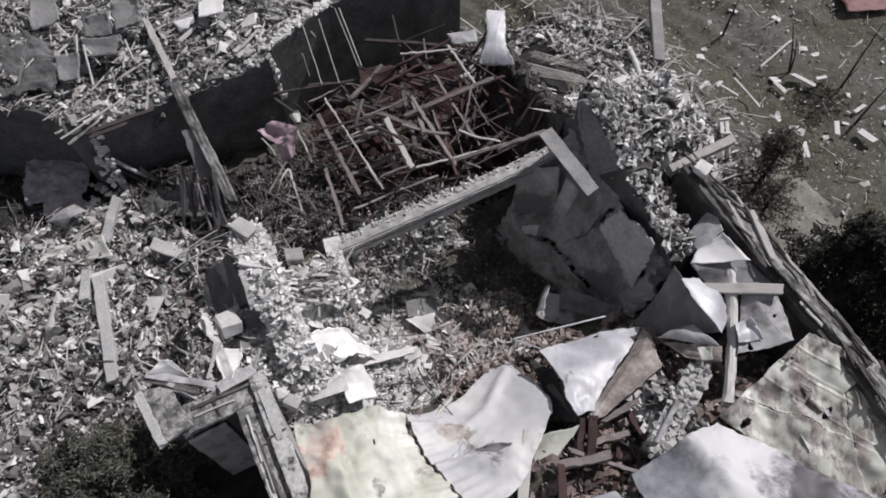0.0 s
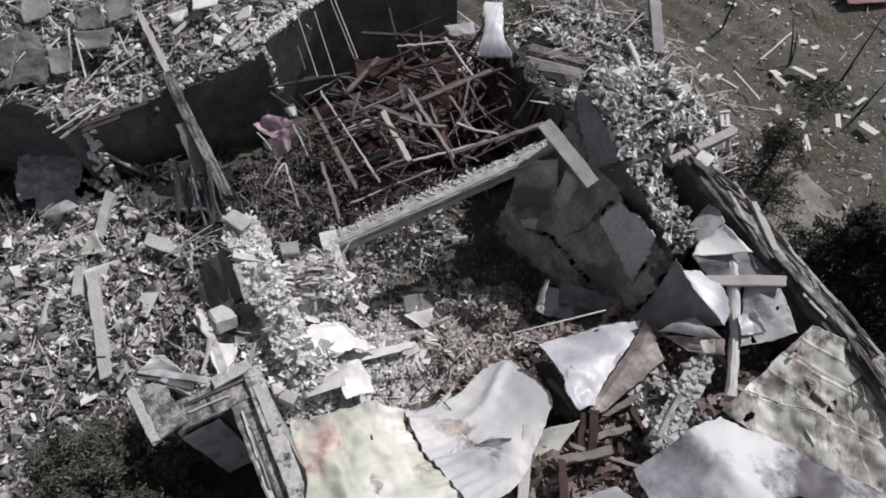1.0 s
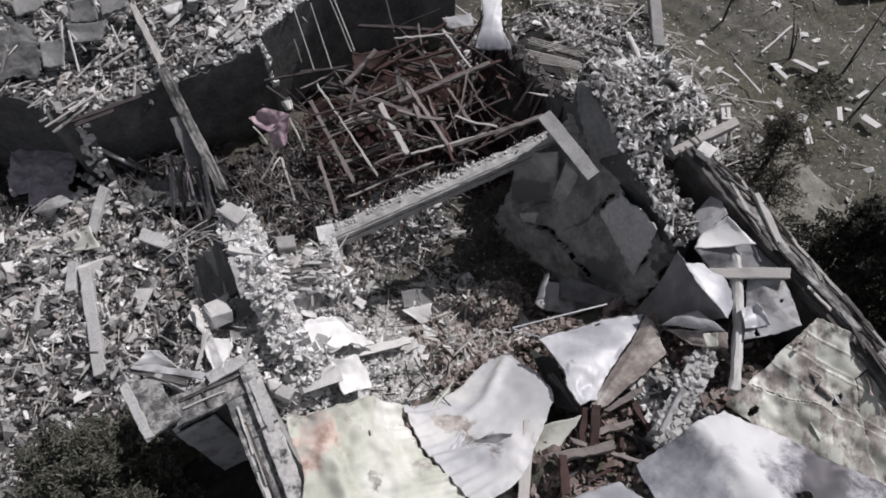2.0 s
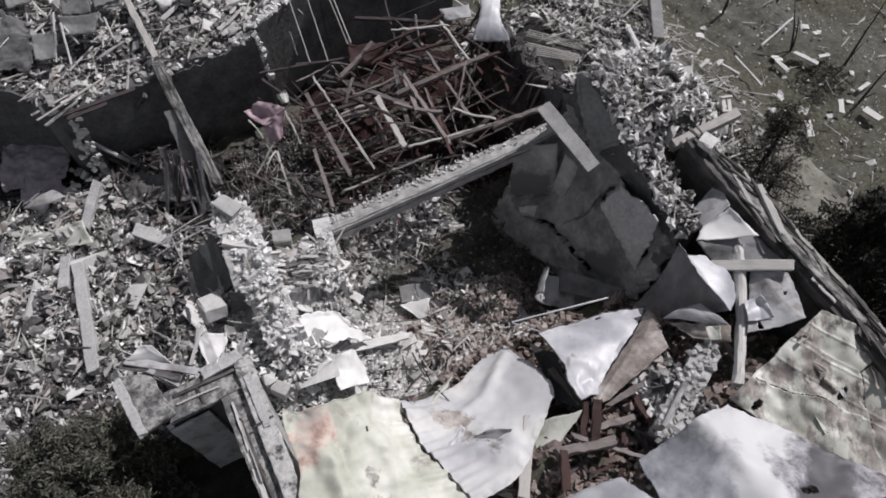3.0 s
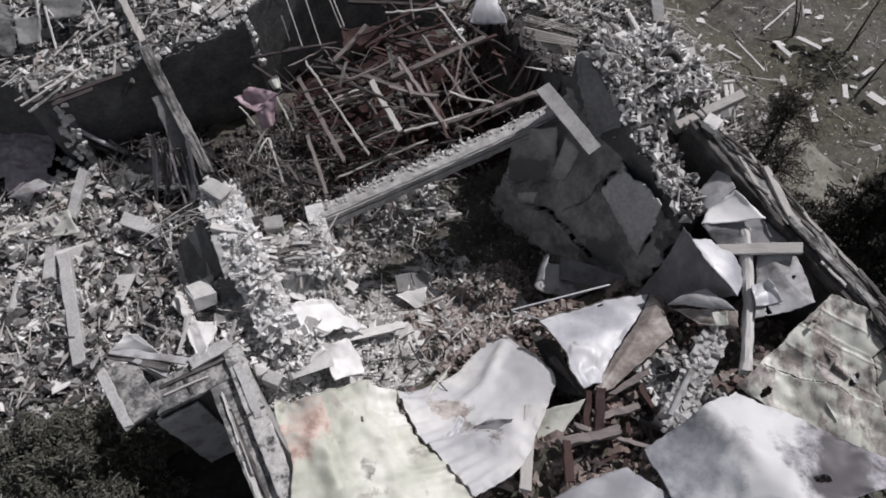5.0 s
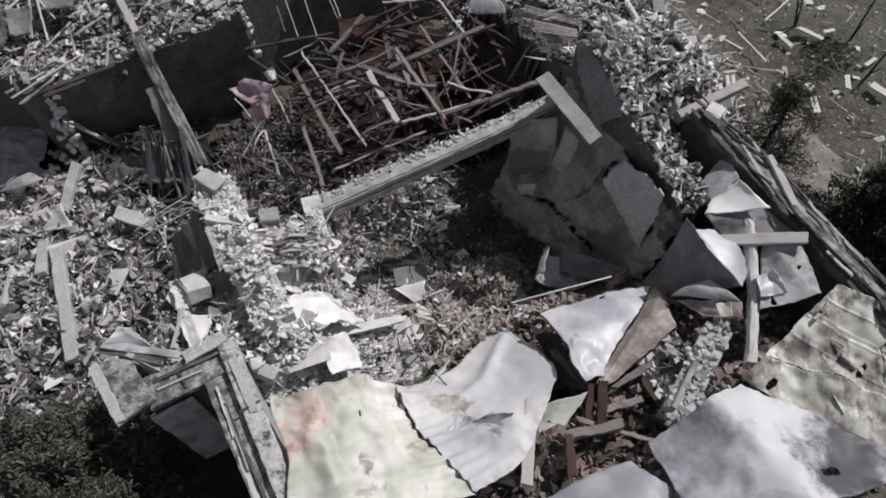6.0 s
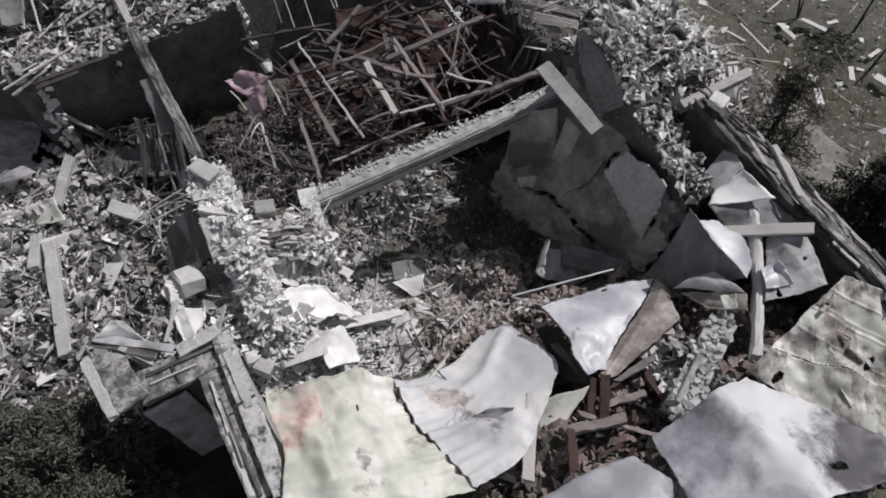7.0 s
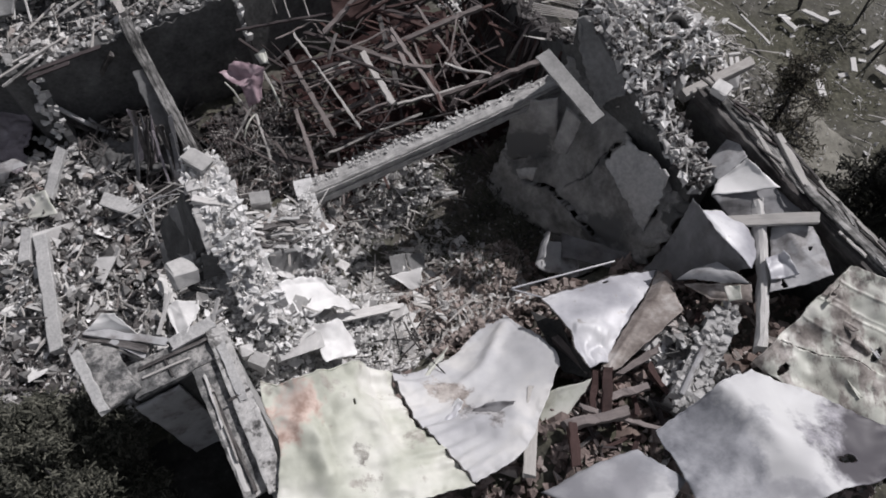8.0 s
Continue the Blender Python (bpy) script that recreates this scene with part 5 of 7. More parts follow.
# ---- heavy blocks, slabs and boards lying loose ----
def block_mesh(name, dims, mat, seed, chip=0.12):
    """A broken block: a bevelled box with knocked-off corners, or an angular lump where much is chipped off."""
    r = random.Random(seed)
    bm = bmesh.new()
    if chip >= 0.3:
        for k in range(13):
            corner = [1 if k & 1 else -1, 1 if k & 2 else -1, 1 if k & 4 else -1] if k < 8 else [r.uniform(-1, 1) for _ in range(3)]
            bm.verts.new([0.5 * d * q * r.uniform(1 - 1.1 * chip, 1.0) for d, q in zip(dims, corner)])
        bmesh.ops.convex_hull(bm, input=list(bm.verts))
        bmesh.ops.delete(bm, geom=[v for v in bm.verts if not v.link_faces], context="VERTS")
        me = bpy.data.meshes.new(name)
        bm.to_mesh(me)
        bm.free()
        me.materials.append(mat)
        return me
    bmesh.ops.create_cube(bm, size=1.0)
    bmesh.ops.bevel(bm, geom=list(bm.edges), offset=0.07, segments=1, affect="EDGES")
    for v in bm.verts:
        f = 1 - chip * r.random()
        v.co = Vector((v.co.x * dims[0] * f, v.co.y * dims[1] * (1 - chip * r.random()), v.co.z * dims[2] * (1 - chip * r.random())))
    me = bpy.data.meshes.new(name)
    bm.to_mesh(me)
    bm.free()
    me.materials.append(mat)
    return me


BLOCKS = [block_mesh("masonry_block", d, m, k, 0.36) for k, (d, m) in enumerate([
    ((0.30, 0.22, 0.16), BLOCK_GREY), ((0.38, 0.20, 0.18), BLOCK_GREY), ((0.24, 0.20, 0.14), BLOCK_GREY), ((0.26, 0.13, 0.09), BLOCK_GREY), ((0.34, 0.28, 0.12), BLOCK_GREY), ((0.22, 0.12, 0.09), BLOCK_GREY)])]
SLABS = [block_mesh("plaster_slab", d, BLOCK_PALE, 20 + k, 0.45) for k, d in enumerate([(0.5, 0.32, 0.05), (0.36, 0.30, 0.04), (0.42, 0.22, 0.05), (0.3, 0.24, 0.035), (0.62, 0.34, 0.05)])]
BRICKS = [block_mesh("brick", (0.25, 0.12, 0.075), BRICK, 40 + k, 0.25) for k in range(4)]


def strew(name, meshes, inside, n, seed, label, category, group, surface=None, tilt=20, lift=0.04, grow=(0.7, 1.3), skip=None):
    """Loose single pieces, each an object of its own."""
    r = random.Random(seed)
    for _ in range(n):
        u, v = r.uniform(*inside[:2]), r.uniform(*inside[2:])
        if skip and skip(u, v):
            continue
        x, y = xy(u, v)
        z = float((surface or height)(x, y)) + lift
        ob = new(name, r.choice(meshes))
        k = r.uniform(*grow)
        ob.matrix_basis = pose(x, y, z, r.gauss(0, tilt), r.gauss(0, tilt), r.uniform(0, 360)) @ Matrix.Diagonal((k, k, k, 1))
        tagged(ob, label, category, group)


def put_block(name, p, dims, rz, mat, label, category="block", tilt=(0, 0), seed=0, chip=0.12):
    ob = new(name, block_mesh(name, dims, mat, seed, chip))
    ob.matrix_basis = pose(p[0], p[1], p[2], tilt[0], tilt[1], rz)
    return tagged(ob, label, category)


yard = (-6.5, -1.4, 6.6, 12.6)
strew("masonry_block", BLOCKS, yard, 110, 1, "broken grey masonry block lying in yard rubble", "block", "blocks in the yard", skip=burnt_corner, tilt=30)
strew("plaster_slab", SLABS, yard, 80, 2, "flat piece of pale plaster lying on rubble", "plaster", "plaster pieces in the yard", skip=burnt_corner, tilt=28, grow=(0.5, 1.2))
strew("plaster_slab", SLABS, (-6.2, -1.6, 6.8, 12.2), 46, 14, "large tilted plaster plate on rubble", "plaster", "plaster plates in the yard", skip=burnt_corner, tilt=30, lift=0.1, grow=(1.1, 1.9))
strew("masonry_block", BLOCKS, (-1.1, 1.2, 5.4, 7.4), 28, 3, "pale masonry block tumbled on the wall heap", "block", "blocks on the wall heap", lift=0.06)
strew("plaster_slab", SLABS, (-0.8, 2.2, 4.3, 7.0), 50, 4, "white plaster piece sliding off the wall heap", "plaster", "plaster pieces on the wall heap", tilt=28, lift=0.06)
strew("plaster_slab", SLABS, (1.6, 4.6, 4.6, 7.2), 40, 5, "pale plaster piece on the room floor", "plaster", "plaster pieces on the room floor", lift=0.07, skip=shaded_floor)
strew("plaster_slab", SLABS, (1.6, 4.4, 7.7, 9.0), 26, 6, "small plaster piece beside the beam", "plaster", "plaster pieces on the room floor", lift=0.07, grow=(0.4, 0.8), skip=shaded_floor)
strew("brick", BRICKS, (2.0, 5.0, 4.2, 5.9), 40, 7, "scorched brown brick on the room floor", "brick", "loose bricks", lift=0.08)
strew("brick", BRICKS, (3.6, 6.6, 1.2, 3.6), 50, 8, "scorched brown brick between roof sheets", "brick", "loose bricks", lift=0.08)
strew("masonry_block", BLOCKS, (-2.6, 4.0, 13.3, 17.5), 80, 9, "broken grey block on the upper floor", "block", "blocks on the upper floor", surface=deck_height, skip=off_deck)
strew("plaster_slab", SLABS, (-2.6, 4.0, 13.3, 17.5), 70, 10, "pale plaster piece on the upper floor", "plaster", "plaster pieces on the upper floor", surface=deck_height, skip=off_deck)
strew("masonry_block", BLOCKS, (7.0, 9.6, 4.9, 9.5), 32, 11, "grey masonry lump on the collapsed gable", "block", "blocks on the gable", tilt=35, grow=(0.4, 0.9))
strew("plaster_slab", SLABS, (7.0, 11.0, 5.2, 12.5), 60, 12, "pale plaster piece on the collapsed gable", "plaster", "plaster pieces on the gable", tilt=30, skip=dark_gable)
strew("plaster_slab", SLABS, (10.0, 18.0, 3.5, 12.5), 60, 13, "white scrap on the bare yard", "scrap", "scraps in the yard", tilt=12, lift=0.02, grow=(0.3, 0.8))

# ---- pieces known one by one ----
put_block("masonry_block", (-3.56, 6.74, 4.10), (0.3, 0.42, 0.16), 60, BLOCK_GREY, "grey block on top of the broken pier", tilt=(10, 8), seed=61, chip=0.22)
put_block("masonry_block", (-3.64, 6.38, 3.95), (0.26, 0.22, 0.18), 20, BLOCK_PALE, "pale lump on the broken pier", tilt=(15, 8), seed=62, chip=0.4)
bar("white_plank", (-3.55, 6.03, 3.90), (-3.38, 5.55, 3.50), 0.12, 0.12, WOOD_WHITE, "white broken edge of the pier", "plank", wear=0.03, step=0.07)
bar("white_plank", (-3.42, 5.68, 3.30), (-2.87, 5.78, 3.20), 0.07, 0.04, WOOD_WHITE, "pale slat across a dark recess", "plank", wear=0.01)
bar("white_plank", (-3.58, 6.11, 4.02), (-3.03, 6.12, 3.82), 0.12, 0.1, WOOD_WHITE, "short white plank on the broken pier", "plank", wear=0.02)
bar("white_plank", (-3.46, 6.88, 4.05), (-3.13, 6.33, 3.80), 0.1, 0.08, WOOD_WHITE, "white splintered plank on the broken pier", "plank", wear=0.02)
put_block("masonry_block", (-3.85, 5.34, 3.22), (0.42, 0.40, 0.34), 35, BLOCK_PALE, "square grey block fallen on the heap", tilt=(-12, 18), seed=63, chip=0.22)
put_block("masonry_block", (-3.04, 7.10, 2.45), (0.36, 0.3, 0.3), 12, BLOCK_GREY, "grey block beside the wall stub", tilt=(5, 3), seed=64, chip=0.22)
put_block("masonry_block", (-2.81, 6.65, 2.50), (0.3, 0.24, 0.2), 40, BLOCK_GREY, "small grey block beside the wall stub", tilt=(10, 3), seed=65, chip=0.22)
put_block("masonry_block", (4.80, 8.32, 3.58), (0.34, 0.3, 0.16), 50, BLOCK_PALE, "white block on the end of a burnt wall", tilt=(4, 3), seed=66, chip=0.22)
sheet("white_sheet", [(-5.01, 4.37, 3.38), (-4.80, 4.58, 3.48), (-4.61, 4.57, 3.50), (-4.35, 4.40, 3.12)], WHITE, "white bent panel lying on the wall heap", 0.03, seed=31, n=30, category="panel", jag=0.02)
bar("strip", (-5.03, 4.37, 3.35), (-3.92, 4.23, 3.20), 0.12, 0.05, METAL_DULL, "dark folded strip under a white panel", "strip", wear=0.02)
bar("strip", (-4.66, 4.23, 3.30), (-4.19, 4.03, 3.20), 0.08, 0.03, METAL_DULL, "narrow bent strip on the wall", "strip", wear=0.02)
sheet("white_sheet", [(-4.06, 4.87, 3.05), (-3.61, 4.92, 3.05), (-3.59, 4.57, 3.20), (-3.75, 4.23, 3.25)], WHITE, "white crumpled panel on the wall heap", 0.07, jag=0.05, seed=32, n=40, category="panel", edges={2: [(-3.61, 4.29, 3.25)], 3: [(-3.90, 4.52, 3.15)]}, scale=3.0)
sheet("concrete_slab", [(-5.22, 4.13, 3.16), (-4.69, 4.22, 3.20), (-4.14, 3.56, 3.16), (-4.59, 3.23, 3.16)], STAINED, "mottled concrete panel lying on a wall corner", 0.02, seed=33, n=24, thick=0.12, category="panel")
bar("strip", (-5.15, 4.06, 3.24), (-4.57, 3.22, 3.24), 0.14, 0.07, CONCRETE, "pale broken edge of the mottled panel", "strip", wear=0.02, step=0.07)
# Added sheet: the lighter part of the wall's own face.
sheet("pit_panel", [at(-2.28, 5.0, 2.92), at(-1.62, 5.0, 2.95), at(-1.55, 4.98, -0.5), at(-2.2, 4.98, -0.5)], METAL_DULL, "lighter grey stretch of a dark pit's wall face", 0.015, seed=47, n=24, thick=0.04, jag=0.03, category="panel")
bar("ledge", (-4.35, 3.64, 3.12), (-3.24, 4.20, 3.16), 0.5, 0.1, STAINED, "broad stained ledge along the wall", "ledge", wear=0.02, step=0.08)
bar("ledge", (-3.81, 4.17, 3.24), (-3.26, 4.49, 3.28), 0.2, 0.08, CONCRETE, "pale upper edge of the ledge", "ledge", wear=0.02, step=0.08)
bar("strip", (-4.24, 3.83, 3.20), (-3.34, 4.24, 3.25), 0.05, 0.03, CHAR, "charred strip along the ledge", "strip", wear=0.012)
bar("strip", (-4.15, 3.71, 3.20), (-3.56, 3.97, 3.22), 0.03, 0.03, WOOD, "thin lath on the ledge", "strip", wear=0.01)
bar("strip", (-3.92, 4.01, 3.22), (-3.75, 3.73, 3.20), 0.03, 0.03, CHAR, "short charred stick on the ledge", "strip", wear=0.01)
for a, b in [((-3.16, 4.77, 3.50), (-3.26, 4.48, 3.30)), ((-3.08, 4.62, 3.45), (-3.30, 4.55, 3.30)), ((-3.96, 4.90, 3.40), (-4.02, 4.55, 3.20)), ((-3.91, 4.92, 3.40), (-4.05, 4.35, 3.20)), ((-2.75, 4.91, 3.10), (-2.92, 4.69, 3.00))]:
    bar("post", a, b, 0.045, 0.045, WOOD_WHITE, "thin pale stake in the rubble heap", "post", "stakes on the wall heap", wear=0.008)
put_block("masonry_block", (-2.91, 4.25, 2.70), (0.24, 0.22, 0.2), 30, BLOCK_PALE, "white lump under the coping", tilt=(8, 12), seed=67, chip=0.4)
put_block("masonry_block", (-2.74, 4.14, 2.60), (0.26, 0.34, 0.24), 70, BLOCK_GREY, "grey block under the coping", tilt=(8, 6), seed=68, chip=0.3)
bar("strip", (-5.11, 4.33, 3.30), (-4.19, 4.12, 3.25), 0.1, 0.04, CHAR, "charred folded strip under a white panel", "strip", wear=0.02)
bar("strip", (-6.21, 4.66, 3.20), (-5.67, 4.62, 3.30), 0.03, 0.03, CHAR, "thin charred rod on the wall heap", "strip", wear=0.01)
sheet("plaster_sheet", [(-2.65, 5.25, 3.00), (-1.92, 5.62, 2.30), (-1.32, 5.32, 1.85), (-2.38, 4.71, 2.85)], WHITE, "pale dusty sheet sliding down the heap", 0.06, jag=0.12, seed=34, n=40, category="sheet")
bar("white_plank", (-1.83, 5.02, 2.00), (-0.75, 5.66, 1.15), 0.16, 0.06, WOOD_WHITE, "white board lying down the rubble slope", "plank", wear=0.02)
sheet("white_sheet", [(-0.99, 6.69, 0.26), (-0.32, 6.84, 0.40), (-0.32, 6.44, 0.32), (-0.51, 6.39, 0.24)], WHITE, "small white triangular scrap on the floor", 0.02, seed=35, n=16, category="panel")
for a, b, c, d in [((-1.01, 7.18, 0.20), (-0.67, 7.24, 0.20), (-0.59, 6.84, 0.20), (-0.94, 6.79, 0.20)), ((-0.65, 7.24, 0.20), (-0.27, 7.25, 0.20), (-0.27, 6.90, 0.20), (-0.55, 6.86, 0.20))]:
    sheet("grey_slab", [a, b, c, d], SOOT_GREY, "sooty grey panel lying flat on the room floor", 0.02, seed=36, n=12, thick=0.03, category="panel")
sheet("dark_slab", [(-2.70, 5.72, 3.05), (-2.27, 6.11, 2.50), (-2.30, 5.86, 1.75), (-2.64, 5.60, 2.20)], SOOT_GREY, "dark upright slab under the wall stub", 0.02, seed=37, n=20, thick=0.06, category="panel")
bar("post", (-2.17, 6.23, 2.30), (-2.04, 6.16, 1.45), 0.3, 0.16, CONCRETE, "grey broken end of the wall stub", "post", wear=0.03, step=0.06)
bar("cable", (-1.96, 6.62, 1.90), (-2.05, 5.98, 1.40), 0.02, 0.02, CHAR, "thin black cable over the rubble", "cable", sides=6, bow=0.1)
bar("cable", (-2.19, 5.81, 1.90), (-0.52, 6.35, 0.35), 0.025, 0.025, CHAR, "black cable trailing down the slope", "cable", sides=6, bow=-0.2)
bar("white_plank", (-1.95, 6.83, 1.50), (-1.97, 6.08, 1.20), 0.08, 0.05, WOOD_WHITE, "pale upright lath by the wall stub", "plank", wear=0.01)
sheet("west_sheet", [(-9.42, 8.20, 0.60), (-9.16, 8.02, 0.55), (-7.62, 8.14, 0.70), (-7.88, 8.64, 0.80)], METAL_PALE, "pale bent sheet lying on the yard rubble", 0.08, seed=38, n=28, category="metal sheet")
sheet("west_sheet", [(-9.37, 9.04, 0.70), (-8.75, 9.45, 0.80), (-8.39, 9.24, 0.80), (-8.83, 8.88, 0.70)], METAL_DULL, "crumpled grey sheet by the dark corner", 0.08, seed=39, n=20, category="metal sheet")

L = "slabs leaning on the pier"
# Dark sheet laid where the pier's wall is in shade.
sheet("dark_slab", [(-5.07, 7.20, 1.60), (-3.91, 6.62, 3.55), (-3.49, 5.63, 3.35), (-4.51, 6.14, 1.80)], SOOT, "broad dark sheet for the broken pier's shaded wall", 0.04, seed=133, n=40, jag=0.08, thick=0.06, category="slab", group=L)
# The second of these is a dark sheet for a shaded recess.
for k, q in enumerate([[(-4.51, 6.85, 2.70), (-4.10, 6.71, 3.10), (-3.54, 5.86, 3.10), (-3.88, 5.98, 2.60)], [(-3.51, 5.51, 3.50), (-3.02, 5.57, 3.40), (-3.15, 5.44, 3.10), (-3.58, 5.32, 3.00)], [(-5.33, 7.23, 0.90), (-4.65, 7.08, 1.50), (-4.40, 6.47, 1.60), (-5.12, 6.78, 0.90)]]):
    sheet("dark_slab", q, (CONCRETE_DARK, SOOT, CONCRETE_DARK)[k], "dark slab at the broken pier", 0.02, seed=130 + k, n=30, jag=0.05, thick=0.06, category="slab", group=L)
pr = random.Random(88)
for k in range(64):
    p = Vector((-3.36, 6.12, 3.45)).lerp(Vector((-2.37, 6.53, 2.70)), pr.random()) + (Vector((-2.90, 5.93, 2.90)) - Vector((-2.93, 6.45, 3.05))) * pr.uniform(-0.2, 1.0)
    w = AXIS - 0.5 + pr.gauss(0, 0.65)
    d = Vector((math.cos(w), math.sin(w), pr.gauss(-0.2, 0.2))) * pr.uniform(0.1, 0.36)
    bar("split_board", p - d, p + d, pr.uniform(0.025, 0.09), 0.03, pr.choice((WOOD, WOOD_WHITE, CONCRETE, WOOD_CRACKED, CHAR)), "pale split board between pier and wall stub", "board", "split boards on the wall heap", wear=0.014, step=0.1)
wr = random.Random(77)
for k in range(26):
    p = Vector((-0.27, 4.65, 1.75)) if k % 2 else Vector((-0.79, 4.26, 2.00))
    p = p + Vector((wr.gauss(0, 0.12), wr.gauss(0, 0.12), 0.05))
    d = Vector((wr.gauss(0, 1), wr.gauss(0, 1), wr.uniform(-0.1, 0.5))).normalized() * wr.uniform(0.2, 0.6)
    bar("wire", p, p + d, 0.014 + 0.01 * (k % 3), 0.014, wr.choice((CHAR, BARK, WOOD_PALE)), "thin bent wire sticking out of rubble", "wire", "tangled wires", sides=5, bow=wr.gauss(0, 0.06))
for k, (a, b) in enumerate([((-6.27, 7.97, 0.70), (-5.29, 8.73, 0.80)), ((-6.12, 8.10, 0.70), (-5.00, 8.59, 0.90)), ((-5.90, 7.89, 0.70), (-5.17, 8.37, 0.80)), ((-5.76, 8.31, 0.80), (-5.13, 8.44, 0.80)), ((-6.15, 7.76, 0.70), (-5.39, 8.23, 0.80)), ((-5.87, 8.16, 0.75), (-5.44, 7.37, 0.65)), ((-5.68, 8.11, 0.75), (-5.53, 7.40, 0.60))]):
    bar("thin_rod", a, b, 0.025, 0.025, (WOOD, METAL_DULL)[k % 2], "thin grey rod in a bundle on rubble", "rod", "bundle of thin rods", sides=6, wear=0.006, bow=0.04)
dr = random.Random(17)
for k in range(22):
    top, foot = (-5.84, 9.75, 1.50), (-5.88, 9.00, 0.35)
    x, y = dr.uniform(-0.35, 0.55), dr.gauss(0, 0.12)
    bar("charred_strip", (top[0] + x, top[1] + y, top[2] + dr.uniform(-0.5, 0.2)), (foot[0] + x * 1.2 + dr.gauss(0, 0.12), foot[1] + y + dr.gauss(0, 0.1), foot[2]), dr.uniform(0.03, 0.1), 0.02, dr.choice((CHAR, CLOTH, METAL_SOOT_SHADE)), "dark curved strip hanging in the burnt corner", "strip", "strips in the burnt corner", wear=0.015, step=0.12, bow=dr.uniform(-0.2, 0.05))


cr = random.Random(41)
for k in range(60):
    p = Vector((-8.69, 9.75, 0.45)).lerp(Vector((-6.92, 9.75, 0.40)), cr.random()) + (Vector((-7.98, 9.36, 0.40)) - Vector((-8.18, 10.22, 0.40))) * cr.uniform(-0.6, 0.7)
    s = cr.uniform(0.35, 1.3)
    put_block("masonry_block", p, (0.26 * s, 0.18 * s, 0.12 * s), cr.uniform(0, 360), cr.choice((BLOCK_GREY, BLOCK_PALE, BLOCK_GREY)), "grey broken lump at the burnt corner", "block", (cr.gauss(0, 22), cr.gauss(0, 22)), 400 + k, 0.5)
T = "scorched cloths in the burnt corner"
for k, q in enumerate([[(-10.52, 11.02, 0.60), (-9.01, 11.24, 0.70), (-8.73, 10.00, 0.50), (-10.01, 9.56, 0.50)], [(-9.76, 10.03, 0.50), (-8.92, 10.24, 0.50), (-8.61, 9.30, 0.50), (-9.47, 9.25, 0.50)], [(-6.13, 10.43, 0.80), (-5.56, 10.25, 0.70), (-5.17, 9.15, 0.60), (-6.02, 9.17, 0.50)], [(-7.44, 9.97, 0.50), (-6.17, 10.14, 0.55), (-5.78, 9.24, 0.50), (-7.08, 9.19, 0.50)]]):
    sheet("scorched_cloth", q, CLOTH if k < 2 else SOOT, "dark scorched cloth crumpled on the burnt ground", 0.13, seed=120 + k, n=50, jag=0.14, category="cloth", group=T, thick=0.02, scale=4.0)

# upright jambs of broken plaster
jr = random.Random(9)
for k in range(26):
    p = Vector((-7.98, 10.39, 2.05)).lerp(Vector((-7.92, 10.07, 0.85)), (k + jr.random()) / 26)
    s = jr.uniform(0.3, 0.95)
    put_block("masonry_block", p + Vector((jr.gauss(0, 0.08), jr.gauss(0, 0.06), -0.05)), (0.3 * s, 0.2 * s, 0.2 * s), jr.uniform(0, 360), BLOCK_PALE, "white lump of broken plaster on a jamb", "block", (jr.gauss(0, 20), jr.gauss(0, 20)), k, 0.5)
masonry("wall_jamb", (-7.99, 10.51, 2.00)[:2], (-7.83, 10.12, 0.90)[:2], 0.16, -0.3, [1.95, 1.4, 1.0, 0.7], SOOT_GREY, "broken wall end at a dark corner", 0.1)
for k in range(14):
    s = jr.uniform(0.5, 1.1)
    p = at(2.0, 13.0, 2.45 - 1.25 * k / 13 - (0.15 if k > 8 else 0))
    put_block("masonry_block", p + Vector((jr.gauss(0, 0.03), jr.gauss(0, 0.03), 0)), (0.2 * s, 0.16 * s, 0.16 * s), jr.uniform(0, 360), BLOCK_PALE, "white broken plaster clinging to a wall end", "block", (jr.gauss(0, 20), jr.gauss(0, 20)), 50 + k, 0.5)
masonry("wall_north_end", xy(1.99, 12.95), xy(1.99, 13.3), 0.12, -0.3, [2.35, 2.4], SOOT_GREY, "broken end of the north wall", 0.06)

# grey panels on the upper floor
for q in ([(-8.41, 12.55, 2.98), (-7.51, 12.62, 3.00), (-7.64, 12.20, 2.82), (-8.29, 12.16, 2.80)], [(-8.49, 13.15, 3.20), (-7.90, 13.21, 3.20), (-7.73, 12.78, 2.92), (-8.33, 12.64, 2.92)], [(-7.80, 13.45, 3.25), (-7.19, 13.58, 3.20), (-7.18, 13.07, 2.95), (-7.66, 12.86, 2.95)], [(-8.95, 12.11, 2.90), (-8.35, 12.15, 2.95), (-8.30, 11.52, 2.75), (-8.73, 11.49, 2.75)]):
    sheet("grey_slab", q, SOOT_GREY, "dark grey flat panel leaning on the upper floor", 0.03, seed=44, n=24, thick=0.05, jag=0.06, category="panel", group="panels on the upper floor")
# Dark brownish ground, put in as a soot-coloured sheet.
sheet("scorched_cloth", [(-11.74, 13.11, 2.80), (-9.25, 12.76, 2.82), (-8.78, 11.35, 2.72), (-10.83, 11.06, 2.70)], SOOT, "dark sheet for the dark ground on the upper floor", 0.08, seed=46, n=60, jag=0.2, category="cloth", scale=4.0)
